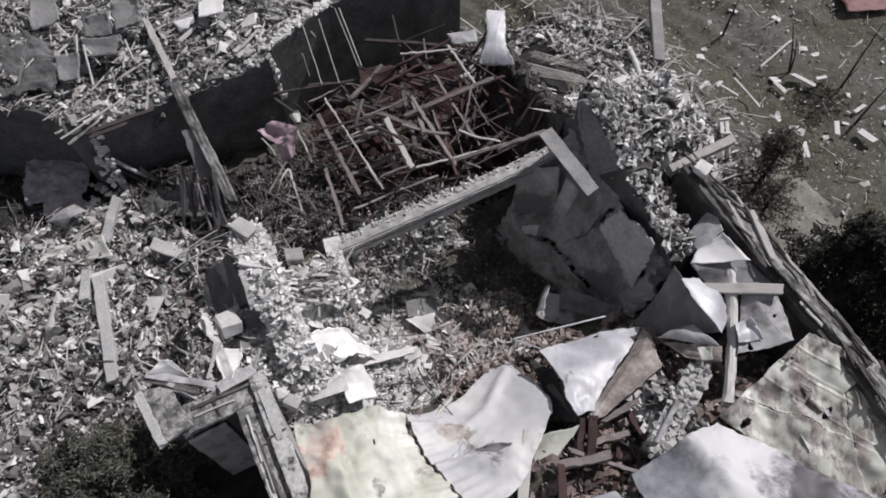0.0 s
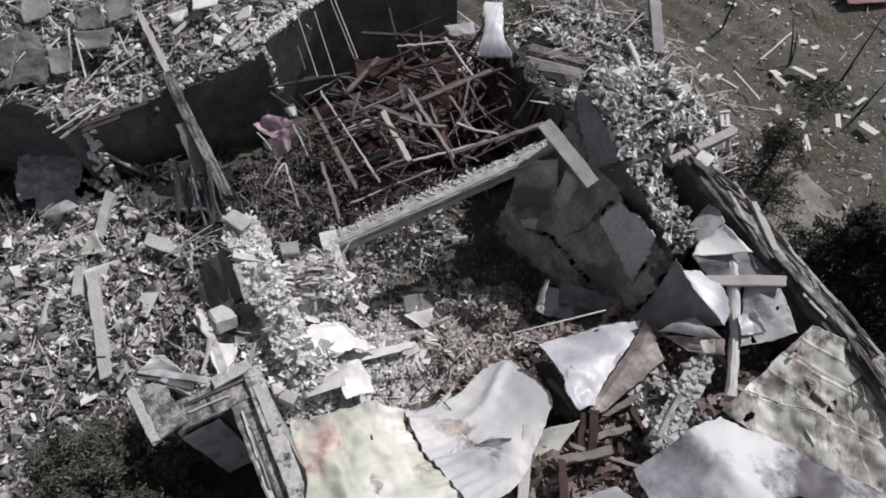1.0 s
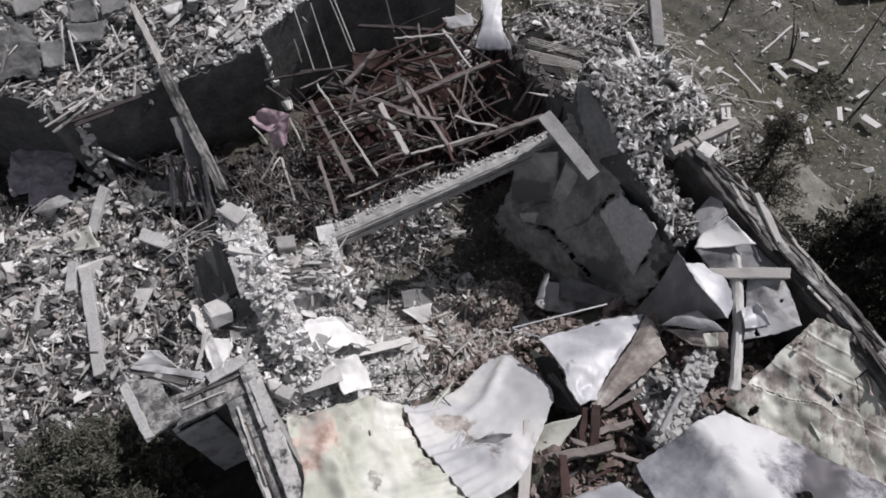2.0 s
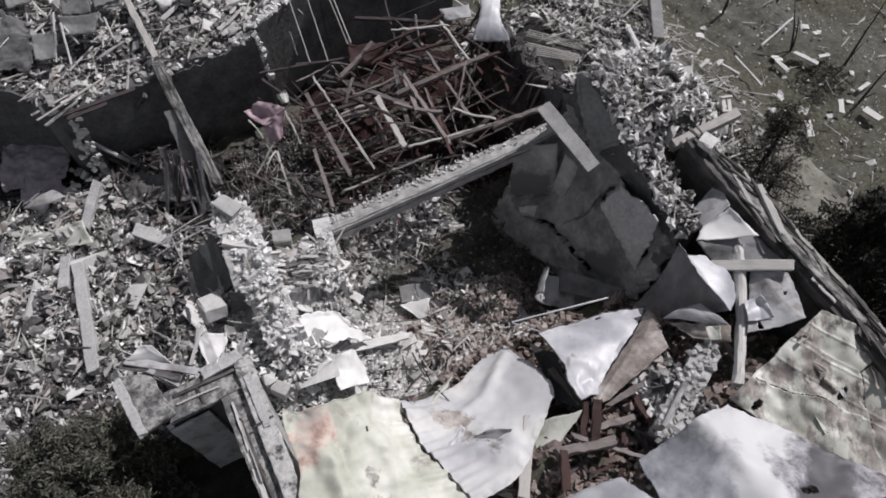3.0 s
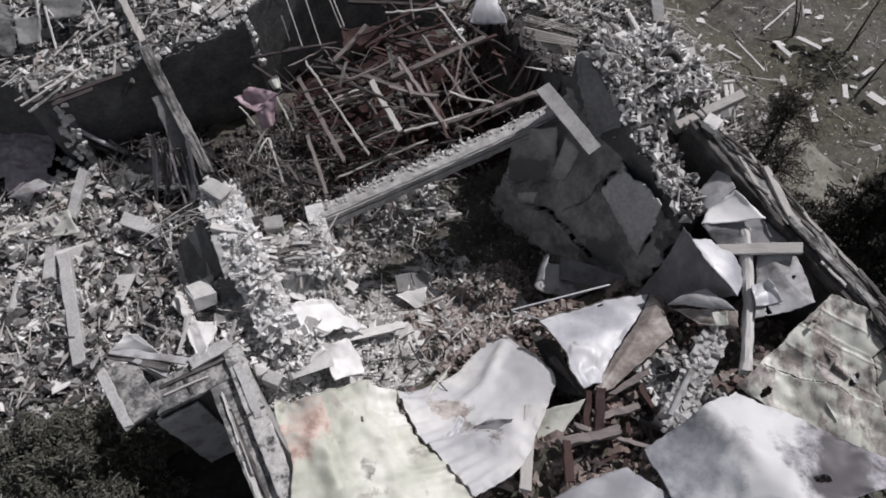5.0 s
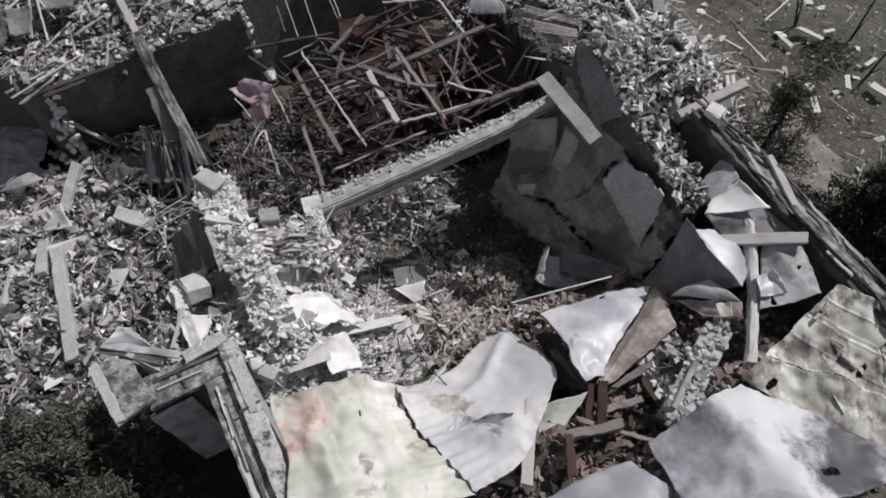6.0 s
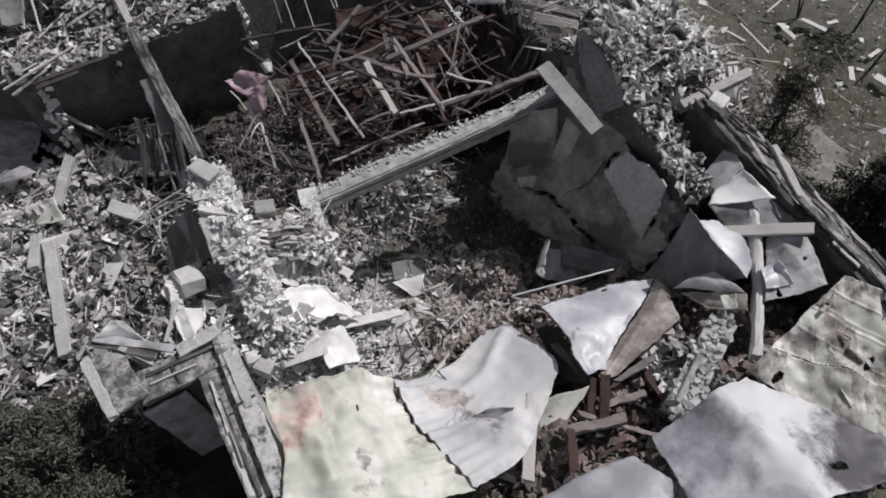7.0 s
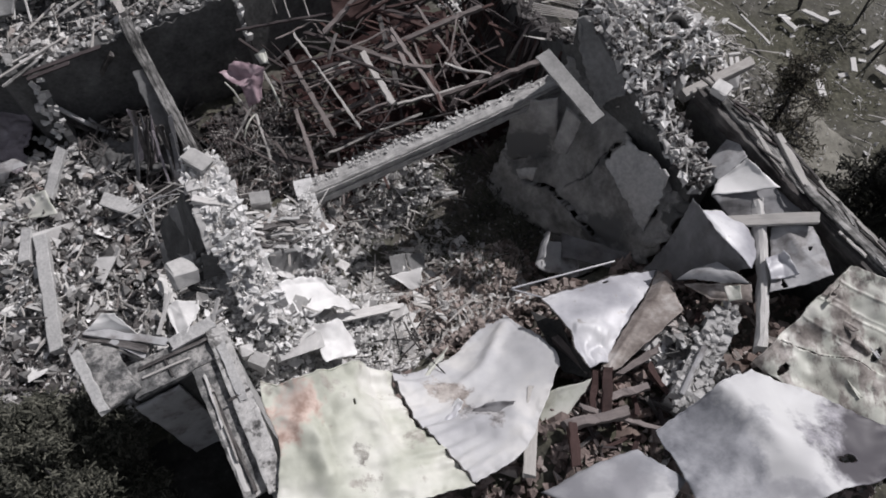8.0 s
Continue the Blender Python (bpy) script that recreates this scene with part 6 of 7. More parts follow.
for q in ([(-8.34, 13.05, 3.18), (-7.83, 13.18, 3.23), (-7.75, 12.86, 2.78), (-8.35, 12.65, 2.78)], [(-7.78, 13.38, 3.28), (-7.22, 13.60, 3.28), (-7.17, 13.05, 2.83), (-7.69, 12.89, 2.83)],
          [(-9.97, 13.87, 3.28), (-9.35, 14.05, 3.28), (-9.11, 13.17, 2.88), (-9.65, 13.00, 2.88)], [(-8.30, 12.52, 2.83), (-7.61, 12.75, 2.88), (-7.58, 12.54, 2.68), (-8.22, 12.19, 2.68)]):
    sheet("grey_slab", q, CONCRETE_DARK, "grey flat panel leaning on the upper floor", 0.03, seed=41, n=30, thick=0.05, jag=0.1, category="panel", group="panels on the upper floor")
sheet("white_sheet", [(-6.02, 14.18, 3.00), (-5.37, 14.21, 3.00), (-5.30, 13.49, 2.85), (-5.88, 13.37, 2.80)], WHITE, "white torn panel on the upper floor", 0.03, seed=42, n=20, category="panel")
sheet("white_sheet", [(-6.42, 13.11, 2.90), (-5.95, 13.24, 2.95), (-6.06, 12.99, 2.80), (-6.25, 12.89, 2.80)], WHITE, "small white panel on the upper floor", 0.03, seed=45, n=16, category="panel")
sheet("white_sheet", [(-6.55, 13.37, 2.70), (-6.09, 13.63, 2.80), (-6.05, 13.44, 2.60), (-6.36, 13.14, 2.60)], CONCRETE, "pale slab on the upper floor", 0.03, seed=43, n=14, thick=0.06, category="panel")

# ---- brick-rubble wall between the south rooms ----
masonry("wall_south", (4.35, 4.64, 2.80)[:2], (3.45, 3.32, 2.60)[:2], 0.42, -0.2, [2.8, 2.75, 2.65], PLASTER, "stub of rough masonry between fallen roof sheets", 0.1)

# ---- scorched timbers in the hole between the sheets ----
for a, b, w in [((1.68, 3.02, 2.60), (2.65, 3.22, 2.50), 0.18), ((1.81, 3.02, 2.60), (1.81, 2.44, 2.60), 0.16), ((2.47, 3.93, 2.50), (2.35, 3.18, 2.45), 0.16), ((2.27, 3.84, 2.50), (2.17, 3.24, 2.40), 0.1),
                ((2.63, 3.81, 2.45), (3.69, 4.46, 2.30), 0.12), ((3.12, 3.95, 2.40), (3.40, 3.29, 2.45), 0.1), ((2.40, 3.45, 2.45), (3.06, 3.63, 2.40), 0.12), ((1.83, 4.65, 1.90), (2.25, 3.86, 2.30), 0.14), ((2.04, 3.33, 2.40), (3.19, 2.94, 2.50), 0.08), ((4.05, 4.82, 2.40), (3.69, 3.85, 2.40), 0.1)]:
    bar("timber", a, b, w * 0.85, w * 0.7, (WOOD_LIGHT_BROWN, WOOD_BROWN, WOOD_LIGHT_BROWN)[int(w * 100) % 3], "scorched brown timber between roof sheets", "timber", "timbers in the hole", wear=0.03, step=0.1)
hr = random.Random(23)
for k in range(34):
    p = Vector((1.98, 3.98, 2.10)).lerp(Vector((3.67, 4.04, 2.10)), hr.random()) + (Vector((2.23, 2.58, 2.30)) - Vector((2.45, 4.07, 2.10))) * hr.random()
    d = Vector((hr.gauss(0, 1), hr.gauss(0, 1), hr.gauss(0, 0.25))).normalized() * hr.uniform(0.1, 0.35)
    bar("timber", p - d, p + d, hr.uniform(0.03, 0.09), 0.03, hr.choice((CHAR, WOOD_DARK, WOOD_BROWN)), "broken charred timber between roof sheets", "timber", "timbers in the hole", wear=0.02, step=0.1)
for k in range(26):
    p = Vector((3.31, 4.32, 2.30)).lerp(Vector((3.59, 3.66, 2.35)), hr.random())
    s = hr.uniform(0.5, 1.1)
    put_block("masonry_block", p + Vector((hr.gauss(0, 0.1), hr.gauss(0, 0.08), hr.uniform(-0.05, 0.05))), (0.22 * s, 0.16 * s, 0.14 * s), hr.uniform(0, 360), BLOCK_PALE, "pale broken lump beside the wall stub", "block", (hr.gauss(0, 20), hr.gauss(0, 20)), 300 + k, 0.5)
bar("pipe", (3.40, 3.38, 2.75), (3.84, 4.06, 2.85), 0.09, 0.09, METAL_DULL, "grey pipe along the wall stub", "pipe", sides=8)

# ---- pink sheet and bent tubes ----
sheet("pink_sheet", [(-4.54, 11.03, 1.50), (-4.11, 11.23, 1.65), (-3.55, 11.00, 1.60), (-4.01, 10.68, 1.35)], METAL_PINK, "crumpled faded pink metal sheet", 0.06, seed=51, n=50, category="metal sheet", scale=4.0, jag=0.07, fold=(0.45, -0.14), edges={3: [(-4.36, 10.88, 1.35)]})
sheet("pink_sheet", [(-4.02, 10.73, 1.40), (-3.51, 11.04, 1.62), (-3.66, 10.57, 1.15), (-3.97, 10.53, 0.95)], METAL_PINK, "torn hanging strip of pink metal sheet", 0.06, seed=52, n=40, category="metal sheet", scale=4.0, jag=0.05, fold=(0.5, 0.1))
sheet("pink_board", [(-2.14, 12.22, 2.35), (-1.17, 12.16, 2.35), (-1.35, 11.88, 2.20), (-2.05, 11.76, 2.10)], WOOD_BROWN, "scorched red-brown board on the timber pile", 0.06, jag=0.08, seed=53, n=20, thick=0.03, category="board")
sheet("bent_metal", [(0.93, 13.59, 2.75), (1.36, 13.54, 2.75), (1.51, 12.02, 2.50), (0.70, 12.16, 2.45)], METAL_GREY, "pale curved metal sheet on the timber pile", 0.03, ribs=3, rib_depth=0.02, sag=-0.16, seed=54, n=40, category="metal sheet", edges={1: [(1.32, 12.65, 2.65)], 3: [(0.85, 12.69, 2.62)]})
sheet("bent_metal", [(-0.05, 12.84, 2.70), (0.61, 12.99, 2.75), (0.67, 12.70, 2.65), (0.08, 12.61, 2.60)], METAL_DULL, "grey bent metal scrap on the timber pile", 0.05, seed=55, n=20, category="metal sheet")
sheet("bent_metal", [(-3.81, 11.50, 1.50), (-3.60, 11.59, 1.55), (-3.50, 11.29, 1.45), (-3.69, 11.29, 1.40)], METAL_PALE, "small white metal scrap", 0.04, seed=56, n=16, category="metal sheet")
for a, b, bow in [((-4.51, 11.12, 1.10), (-4.20, 10.82, 0.80), 0.1), ((-4.26, 11.03, 1.10), (-3.98, 11.01, 1.00), 0.08), ((-4.02, 9.82, 0.80), (-3.80, 10.29, 1.00), 0.1), ((-3.53, 11.01, 1.30), (-3.26, 10.47, 1.00), 0.1)]:
    bar("bent_tube", a, b, 0.04, 0.04, METAL_PALE, "bent white tube under a pink sheet", "tube", "bent tubes", sides=6, bow=bow)


# ---- slatted things: each slat a part ----
def slatted(name, corners, n, w, t, mat, label, category, rails=2):
    """Parallel slats between two edges, on rails."""
    c = [Vector(p) for p in corners]
    root = tagged(new(name), label, category)
    root.location = (c[0] + c[1] + c[2] + c[3]) / 4
    bpy.context.view_layer.update()
    back = Matrix.Translation(-root.location)
    for k in range(n):
        s = k / (n - 1)
        a, b = c[0].lerp(c[3], s), c[1].lerp(c[2], s)
        m, length = bar_frame(a, b)
        v, f = bar_mesh(length, w, t, wear=0.004, seed=k, step=0.3)
        mesh_object("slat", v, f, mat, root).matrix_basis = back @ m
    for k in range(rails):
        s = (k + 0.5) / rails
        a, b = c[0].lerp(c[1], s), c[3].lerp(c[2], s)
        dz = Vector((0, 0, -t))
        m, length = bar_frame(a + dz, b + dz)
        v, f = bar_mesh(length, w * 1.4, t, wear=0.004, step=0.3)
        mesh_object("rail", v, f, mat, root).matrix_basis = back @ m
    return root


slatted("slatted_panel", [(1.62, 13.78, 0.95), (3.42, 13.26, 0.85), (3.70, 13.02, 0.80), (1.90, 13.33, 0.90)], 6, 0.022, 0.02, WOOD, "grey slatted panel lying on rubble", "slats")
slatted("slatted_panel", [(2.16, 12.94, 0.90), (2.73, 12.79, 0.85), (2.71, 12.35, 0.80), (2.15, 12.57, 0.85)], 5, 0.03, 0.02, WOOD_WHITE, "broken end of a slatted panel", "slats")
slatted("slatted_panel", [(2.27, 14.32, 0.70), (3.67, 13.84, 0.60), (3.79, 13.59, 0.60), (2.19, 14.17, 0.65)], 4, 0.02, 0.02, WOOD, "thin slats strewn on rubble", "slats")
slatted("lath_panel", [(-4.92, 10.32, 0.75), (-4.34, 9.26, 0.75), (-3.71, 9.35, 0.85), (-4.27, 10.42, 0.85)], 9, 0.018, 0.015, WOOD_DARK, "panel of thin laths lying on the floor", "laths", rails=1)
slatted("crate", [(5.55, 13.71, 0.62), (5.93, 13.59, 0.62), (6.00, 13.17, 0.60), (5.54, 13.26, 0.60)], 4, 0.07, 0.03, WOOD_WHITE, "small pale slatted crate lid", "crate")
slatted("wooden_frame", [(6.68, 11.83, 0.80), (6.95, 11.86, 0.80), (6.89, 11.40, 0.80), (6.63, 11.41, 0.80)], 2, 0.06, 0.05, WOOD_WHITE, "white rectangular frame on rubble", "frame")

# ---- things in the north-east heap and yard ----
bar("log", (4.84, 14.25, 0.70), (4.40, 10.09, 2.90), 0.14, 0.14, WOOD_WHITE, "pale stripped pole lying on the gable heap", "log", sides=8, wear=0.02)
bar("log", (4.17, 13.40, 1.20), (4.52, 11.64, 2.00), 0.1, 0.1, WOOD, "grey pole lying on the gable heap", "log", sides=8, wear=0.02)
bar("log", (4.35, 8.63, 3.10), (5.78, 9.46, 3.00), 0.18, 0.16, WOOD, "grey timber across the gable heap", "beam", wear=0.02)
bar("log", (3.55, 9.16, 3.30), (4.66, 9.86, 3.20), 0.24, 0.2, CONCRETE_DARK, "grey fallen post on the gable heap", "post", wear=0.02)
bar("white_plank", (4.16, 9.70, 3.35), (4.74, 9.88, 3.20), 0.14, 0.06, WOOD_WHITE, "white board over a dark hole", "plank", wear=0.02)
bar("concrete_post", (5.82, 16.57, 0.60), (5.52, 13.88, 0.70), 0.3, 0.25, CONCRETE_DARK, "grey concrete post lying in rubble", "post", wear=0.02)
for a, b, w in [((6.53, 13.20, 0.35), (6.83, 13.49, 0.35), 0.1), ((7.24, 13.49, 0.20), (7.61, 13.13, 0.20), 0.06), ((8.86, 13.87, -0.10), (9.07, 13.50, -0.10), 0.12), ((9.34, 14.06, 0.00), (9.85, 13.64, 0.00), 0.12),
                ((9.94, 13.88, 0.00), (10.23, 13.96, -0.00), 0.1), ((8.62, 14.45, -0.10), (9.65, 15.38, -0.05), 0.05), ((10.12, 12.45, -0.05), (10.03, 12.02, -0.05), 0.14), ((9.10, 11.77, -0.05), (9.06, 11.27, -0.05), 0.16),
                ((10.71, 12.78, -0.10), (11.05, 13.04, -0.10), 0.1), ((10.64, 12.13, -0.05), (10.92, 11.79, -0.05), 0.2), ((7.70, 13.82, 0.10), (8.16, 12.82, 0.10), 0.05), ((5.99, 12.88, 0.50), (6.59, 12.39, 0.40), 0.08)]:
    bar("board", a, b, w, 0.05, WOOD_WHITE, "white board scrap on the yard", "board", "board scraps in the yard", wear=0.015)
def make_ring(name, centre, radius, tube, tilt, mat, label, category):
    verts, faces, n, k = [], [], 20, 7
    for i in range(n):
        p = 2 * math.pi * i / n
        for j in range(k):
            q = 2 * math.pi * j / k
            verts.append(((radius + tube * math.cos(q)) * math.cos(p), (radius + tube * math.cos(q)) * math.sin(p), tube * 1.6 * math.sin(q)))
    for i in range(n):
        for j in range(k):
            faces.append((i * k + j, ((i + 1) % n) * k + j, ((i + 1) % n) * k + (j + 1) % k, i * k + (j + 1) % k))
    ob = mesh_object(name, verts, faces, mat, smooth=True)
    ob.matrix_basis = pose(*centre, tilt, 10, 0)
    return tagged(ob, label, category)


# Dark round opening in the heap, put in as a black ring.
make_ring("tyre", (4.38, 9.95, 3.38), 0.2, 0.07, 30, BARK, "black ring for a dark round hole in the gable heap", "tyre")
sheet("red_sheet", [(11.46, 17.37, -0.05), (13.02, 17.59, -0.05), (12.82, 16.51, 0.00), (11.50, 16.43, -0.00)], TILE_RED, "dull red sheet lying in the yard", 0.05, seed=57, n=16, category="sheet")


# ---- trees ----
def tree(name, base, tall, radius, n, leaf, label, seed, leaf_size=(0.05, 0.16), limbs=16, gaps=0.5, slim=1.0):
    """A conifer with a tapered trunk, drooping limbs and a ragged crown."""
    r = np.random.default_rng(seed)
    root = tagged(new(name), label, "tree")
    root.location = base
    m, length = bar_frame((0, 0, -0.1), (0.05, 0.04, tall * 0.97))
    v, f = bar_mesh(length, 0.16, 0.16, wear=0.015, sides=8, taper=0.15)
    trunk = mesh_object("trunk", v, f, BARK, root)
    trunk.matrix_basis = m
    pos, dims, way = [], [], []
    for k in range(limbs):
        h = tall * (0.12 + 0.85 * (k + r.uniform(0, 0.8)) / limbs)
        a = k * 2.4 + r.uniform(-0.4, 0.4)
        reach = radius * (1.08 - h / tall) ** 0.75 * r.uniform(0.7, 1.2)
        tip = Vector((math.cos(a) * reach, math.sin(a) * reach, h - 0.12 * reach + 0.1))
        m, length = bar_frame((0.0, 0.0, h), tip)
        v, f = bar_mesh(length, 0.05, 0.05, sides=5, taper=0.25, wear=0.006, step=0.3)
        mesh_object("limb", v, f, BARK, trunk).matrix_basis = trunk.matrix_basis.inverted() @ m
        for _ in range(n // limbs):
            t = r.uniform(0.15, 1.05)
            w = 0.30 * reach * (1.15 - t) + 0.1
            pos.append((tip.x * t + r.normal(0, w * 0.6), tip.y * t + r.normal(0, w * 0.6), h + (tip.z - h) * t + r.normal(0, 0.07)))
            s = r.uniform(*leaf_size)
            dims.append((s * 1.6 / slim, s * 0.45 * slim, s * 0.16))
    pos, dims = np.array(pos), np.array(dims)
    keep = drift(pos[:, 0] + base[0], pos[:, 1] + base[1], 5.0, seed) > gaps * r.uniform(0.3, 1.0, len(pos))
    pos, dims = pos[keep], dims[keep]
    me = pieces_mesh("crown", pos, dims, turn(r, len(pos), 0.6), leaf, r)
    ob = new("crown", me)
    ob.parent = root
    return root


tree("conifer", (-5.8, 2.85, -0.3), 4.1, 1.78, 60000, LEAF, "dusty grey-green conifer beside the ruin", 3, limbs=54, gaps=0.62, leaf_size=(0.016, 0.058))
tree("burnt_conifer", (8.6, 7.3, -0.2), 2.9, 2.0, 22000, LEAF_BURNT, "blackened conifer behind the burnt wall", 5, limbs=44, gaps=0.35, leaf_size=(0.02, 0.075))
tree("burnt_conifer", (9.2, 5.6, -0.2), 2.8, 1.9, 14000, LEAF_BURNT, "blackened conifer at the ruin's edge", 6, limbs=36, gaps=0.35, leaf_size=(0.02, 0.075))
tree("burnt_conifer", (7.45, 10.2, -0.1), 2.3, 1.3, 6000, LEAF_SCORCHED, "small scorched conifer with bare limbs", 7, limbs=30, gaps=0.85, slim=0.8, leaf_size=(0.015, 0.06))
tree("burnt_conifer", (7.2, 9.2, -0.1), 1.8, 0.9, 2600, LEAF_SCORCHED, "low scorched shrub beside the wall", 8, limbs=18, gaps=0.8, slim=0.8, leaf_size=(0.015, 0.06))


def sapling(base, tips, label):
    root = tagged(new("burnt_sapling"), label, "tree", "burnt saplings")
    root.location = base
    b = Vector(base)
    for k, t in enumerate(tips):
        m, length = bar_frame((0, 0, -0.1), Vector(t) - b)
        v, f = bar_mesh(length, 0.07 - 0.015 * k, 0.07 - 0.015 * k, sides=6, taper=0.3, wear=0.012, step=0.25, bow=0.06)
        mesh_object("trunk" if k == 0 else "limb", v, f, BARK, root).matrix_basis = m


sapling((9.39, 14.28, -0.15), [(9.18, 14.96, 1.00), (9.25, 14.54, 0.80)], "bare blackened sapling in the yard")
sapling((10.54, 13.59, -0.30), [(11.23, 14.50, 1.40), (10.67, 13.61, 0.70), (9.43, 12.63, 0.30)], "bare blackened sapling leaning in the yard")
sapling((10.63, 12.44, -0.20), [(11.05, 12.74, 1.00), (10.71, 12.25, 0.40)], "thin blackened sapling in the yard")
sapling((7.83, 15.72, -0.10), [(8.03, 16.07, 1.00), (7.88, 15.75, 0.70)], "thin blackened sapling at the rubble's edge")
litter("charred_twigs", (14.0, 15.6, 6.6, 7.8), 500, (0.06, 0.3), LEAF_BURNT, "burnt twigs round a sapling", 71, "twigs", 0.0, 0.3, STICK)

# ---- rubble nobody could count ----
litter("dry_grass", (0.1, 1.9, 8.8, 11.9), 420, (0.12, 0.5), WOOD_PALE, "dry pale straw beside the timber room", 60, "grass", 0.12, 0.6, (1.0, 0.05, 0.03), spread=0.25)
litter("weeds", (3.2, 5.6, 5.0, 7.6), 1500, (0.05, 0.22), LEAF, "dusty dark weeds on the dark floor", 61, "weeds", 0.08, 0.9, (1.0, 0.12, 0.06), spread=0.16, patch=0.8)
litter("rubble", (-9, -3.6, 3.2, 6.2), 5200, (0.02, 0.13), RUBBLE, "grey broken masonry west of the conifer", 83)
litter("shards", (-9, -4.0, 3.2, 7.0), 900, (0.04, 0.2), RUBBLE_PALE, "pale shards west of the conifer", 84, "shards", 0.06, 0.5, FLAT)
litter("rubble", (-7, -0.6, 5.8, 12.9), 26000, (0.02, 0.10), RUBBLE, "grey broken masonry and plaster grit over the yard", 1, skip=burnt_corner)
litter("rubble", (-7, -0.6, 5.8, 12.4), 3200, (0.08, 0.26), RUBBLE, "grey broken masonry lumps over the yard", 21, tilt=0.9, spread=0.18, skip=burnt_corner)
litter("shards", (-7, -0.6, 5.8, 12.4), 2600, (0.05, 0.22), RUBBLE_PALE, "flat pale shards over the yard", 22, "shards", 0.06, 0.6, FLAT, patch=0.8, spread=0.16, skip=burnt_corner)
litter("chips", (-7, -0.6, 5.8, 12.6), 2600, (0.015, 0.12), WHITE, "white plaster chips over the yard", 81, "chips", 0.09, 0.5, FLAT, patch=0.9, power=3.0, spread=0.14, skip=burnt_corner)
litter("charred_scraps", (-7, -1.4, 5.8, 8.6), 2600, (0.04, 0.2), CHAR, "dark scraps beside the conifer", 58, "debris", 0.08, 0.5, FLAT, patch=0.9)
# Dark pieces stand for the shaded voids between the yard's lumps.
litter("charred_scraps", (-7, -0.8, 6.4, 12.6), 2600, (0.04, 0.22), CHAR, "dark scraps for the shaded voids in the yard rubble", 57, "debris", 0.07, 0.5, FLAT, patch=1.0, skip=burnt_corner)
litter("splinters", (-7, -0.6, 5.8, 12.6), 1800, (0.12, 0.8), WOOD_PALE, "grey splinters of lath in rubble", 9, "wood", 0.06, 0.25, STICK, skip=burnt_corner)
litter("rubble", (-0.9, 1.8, 4.2, 7.6), 6500, (0.02, 0.12), RUBBLE_PALE, "pale plaster grit on the wall heap", 2)
litter("shards", (-0.9, 2.2, 4.2, 7.5), 1700, (0.05, 0.22), RUBBLE_PALE, "pale plaster shards on the wall heap", 23, "shards", 0.03, 0.5, FLAT)
litter("shards", (-0.9, 2.0, 4.3, 7.4), 4200, (0.015, 0.10), WHITE, "white plaster chips on the wall heap", 53, "shards", 0.08, 0.6, FLAT)
litter("splinters", (-2.4, 2.0, 5.4, 7.5), 420, (0.15, 0.7), WOOD_PALE, "splinters on the wall heap", 24, "wood", 0.06, 0.3, STICK)
litter("rubble", (-2.5, -1.0, 5.4, 6.3), 900, (0.03, 0.16), RUBBLE_PALE, "pale plaster lumps on the wall", 20)
litter("rubble", (1.2, 3.9, 7.7, 9.4), 2200, (0.02, 0.12), RUBBLE, "grey rubble beside the beam", 25, skip=shaded_floor)
litter("splinters", (1.4, 5.0, 7.7, 9.6), 420, (0.15, 0.6), WOOD_PALE, "splinters beside the beam", 26, "wood", 0.06, 0.3, STICK, skip=shaded_floor)
litter("shards", (1.4, 4.4, 7.6, 9.6), 1500, (0.03, 0.2), RUBBLE_PALE, "pale shards on the floor behind the beam", 79, "shards", 0.06, 0.5, FLAT, patch=0.8)
litter("splinters", (1.4, 4.6, 7.4, 9.6), 420, (0.15, 0.6), WOOD_PALE, "pale laths on the floor behind the beam", 80, "wood", 0.08, 0.25, STICK, heading=AXIS + 0.9)
litter("rubble", (1.2, 5.2, 4.3, 8.0), 5000, (0.02, 0.10), RUBBLE, "grey grit over the room floor", 3, patch=0.5, skip=shaded_floor)
litter("rubble", (3.2, 6.0, 4.6, 9.3), 1500, (0.02, 0.09), RUBBLE, "grey crumbs on the dark floor", 56, patch=0.9)
# Dark crumbs darken the floor where the wall's shadow falls.
litter("rubble", (3.2, 6.6, 4.6, 9.3), 1300, (0.02, 0.12), CHAR, "dark crumbs that deepen the shade on the floor", 54)
litter("rubble", (2.3, 4.3, 4.6, 6.7), 1800, (0.02, 0.12), RUBBLE_DUSTY, "dusty crumbs over the sunlit floor", 55, lift=0.04, skip=shaded_floor)
litter("shards", (1.4, 4.8, 4.3, 7.2), 700, (0.06, 0.24), RUBBLE_PALE, "flat shards over the room floor", 27, "shards", 0.05, 0.3, FLAT, skip=shaded_floor)
litter("splinters", (1.4, 5.6, 4.3, 7.2), 900, (0.12, 0.6), WOOD_PALE, "splinters over the room floor", 28, "wood", 0.06, 0.2, STICK, skip=shaded_floor)
litter("rubble", (2.0, 4.9, 4.0, 6.2), 3600, (0.03, 0.15), RUBBLE_DUSTY, "dusty brown brick crumbs", 4, lift=0.05)
litter("charred_scraps", (0.2, 2.2, 8.6, 12.4), 900, (0.06, 0.3), CHAR, "dark scraps beside the timber room", 82, "debris", 0.1, 0.4, FLAT, patch=0.9)
litter("rubble", (0.3, 2.4, 8.2, 12.6), 1000, (0.02, 0.12), RUBBLE, "grey rubble at the timber room's edge", 29)
litter("splinters", (0.2, 2.6, 8.0, 12.4), 500, (0.15, 0.7), WOOD_RUST, "brown splinters over the timber room floor", 30, "wood", 0.08, 0.25, STICK)
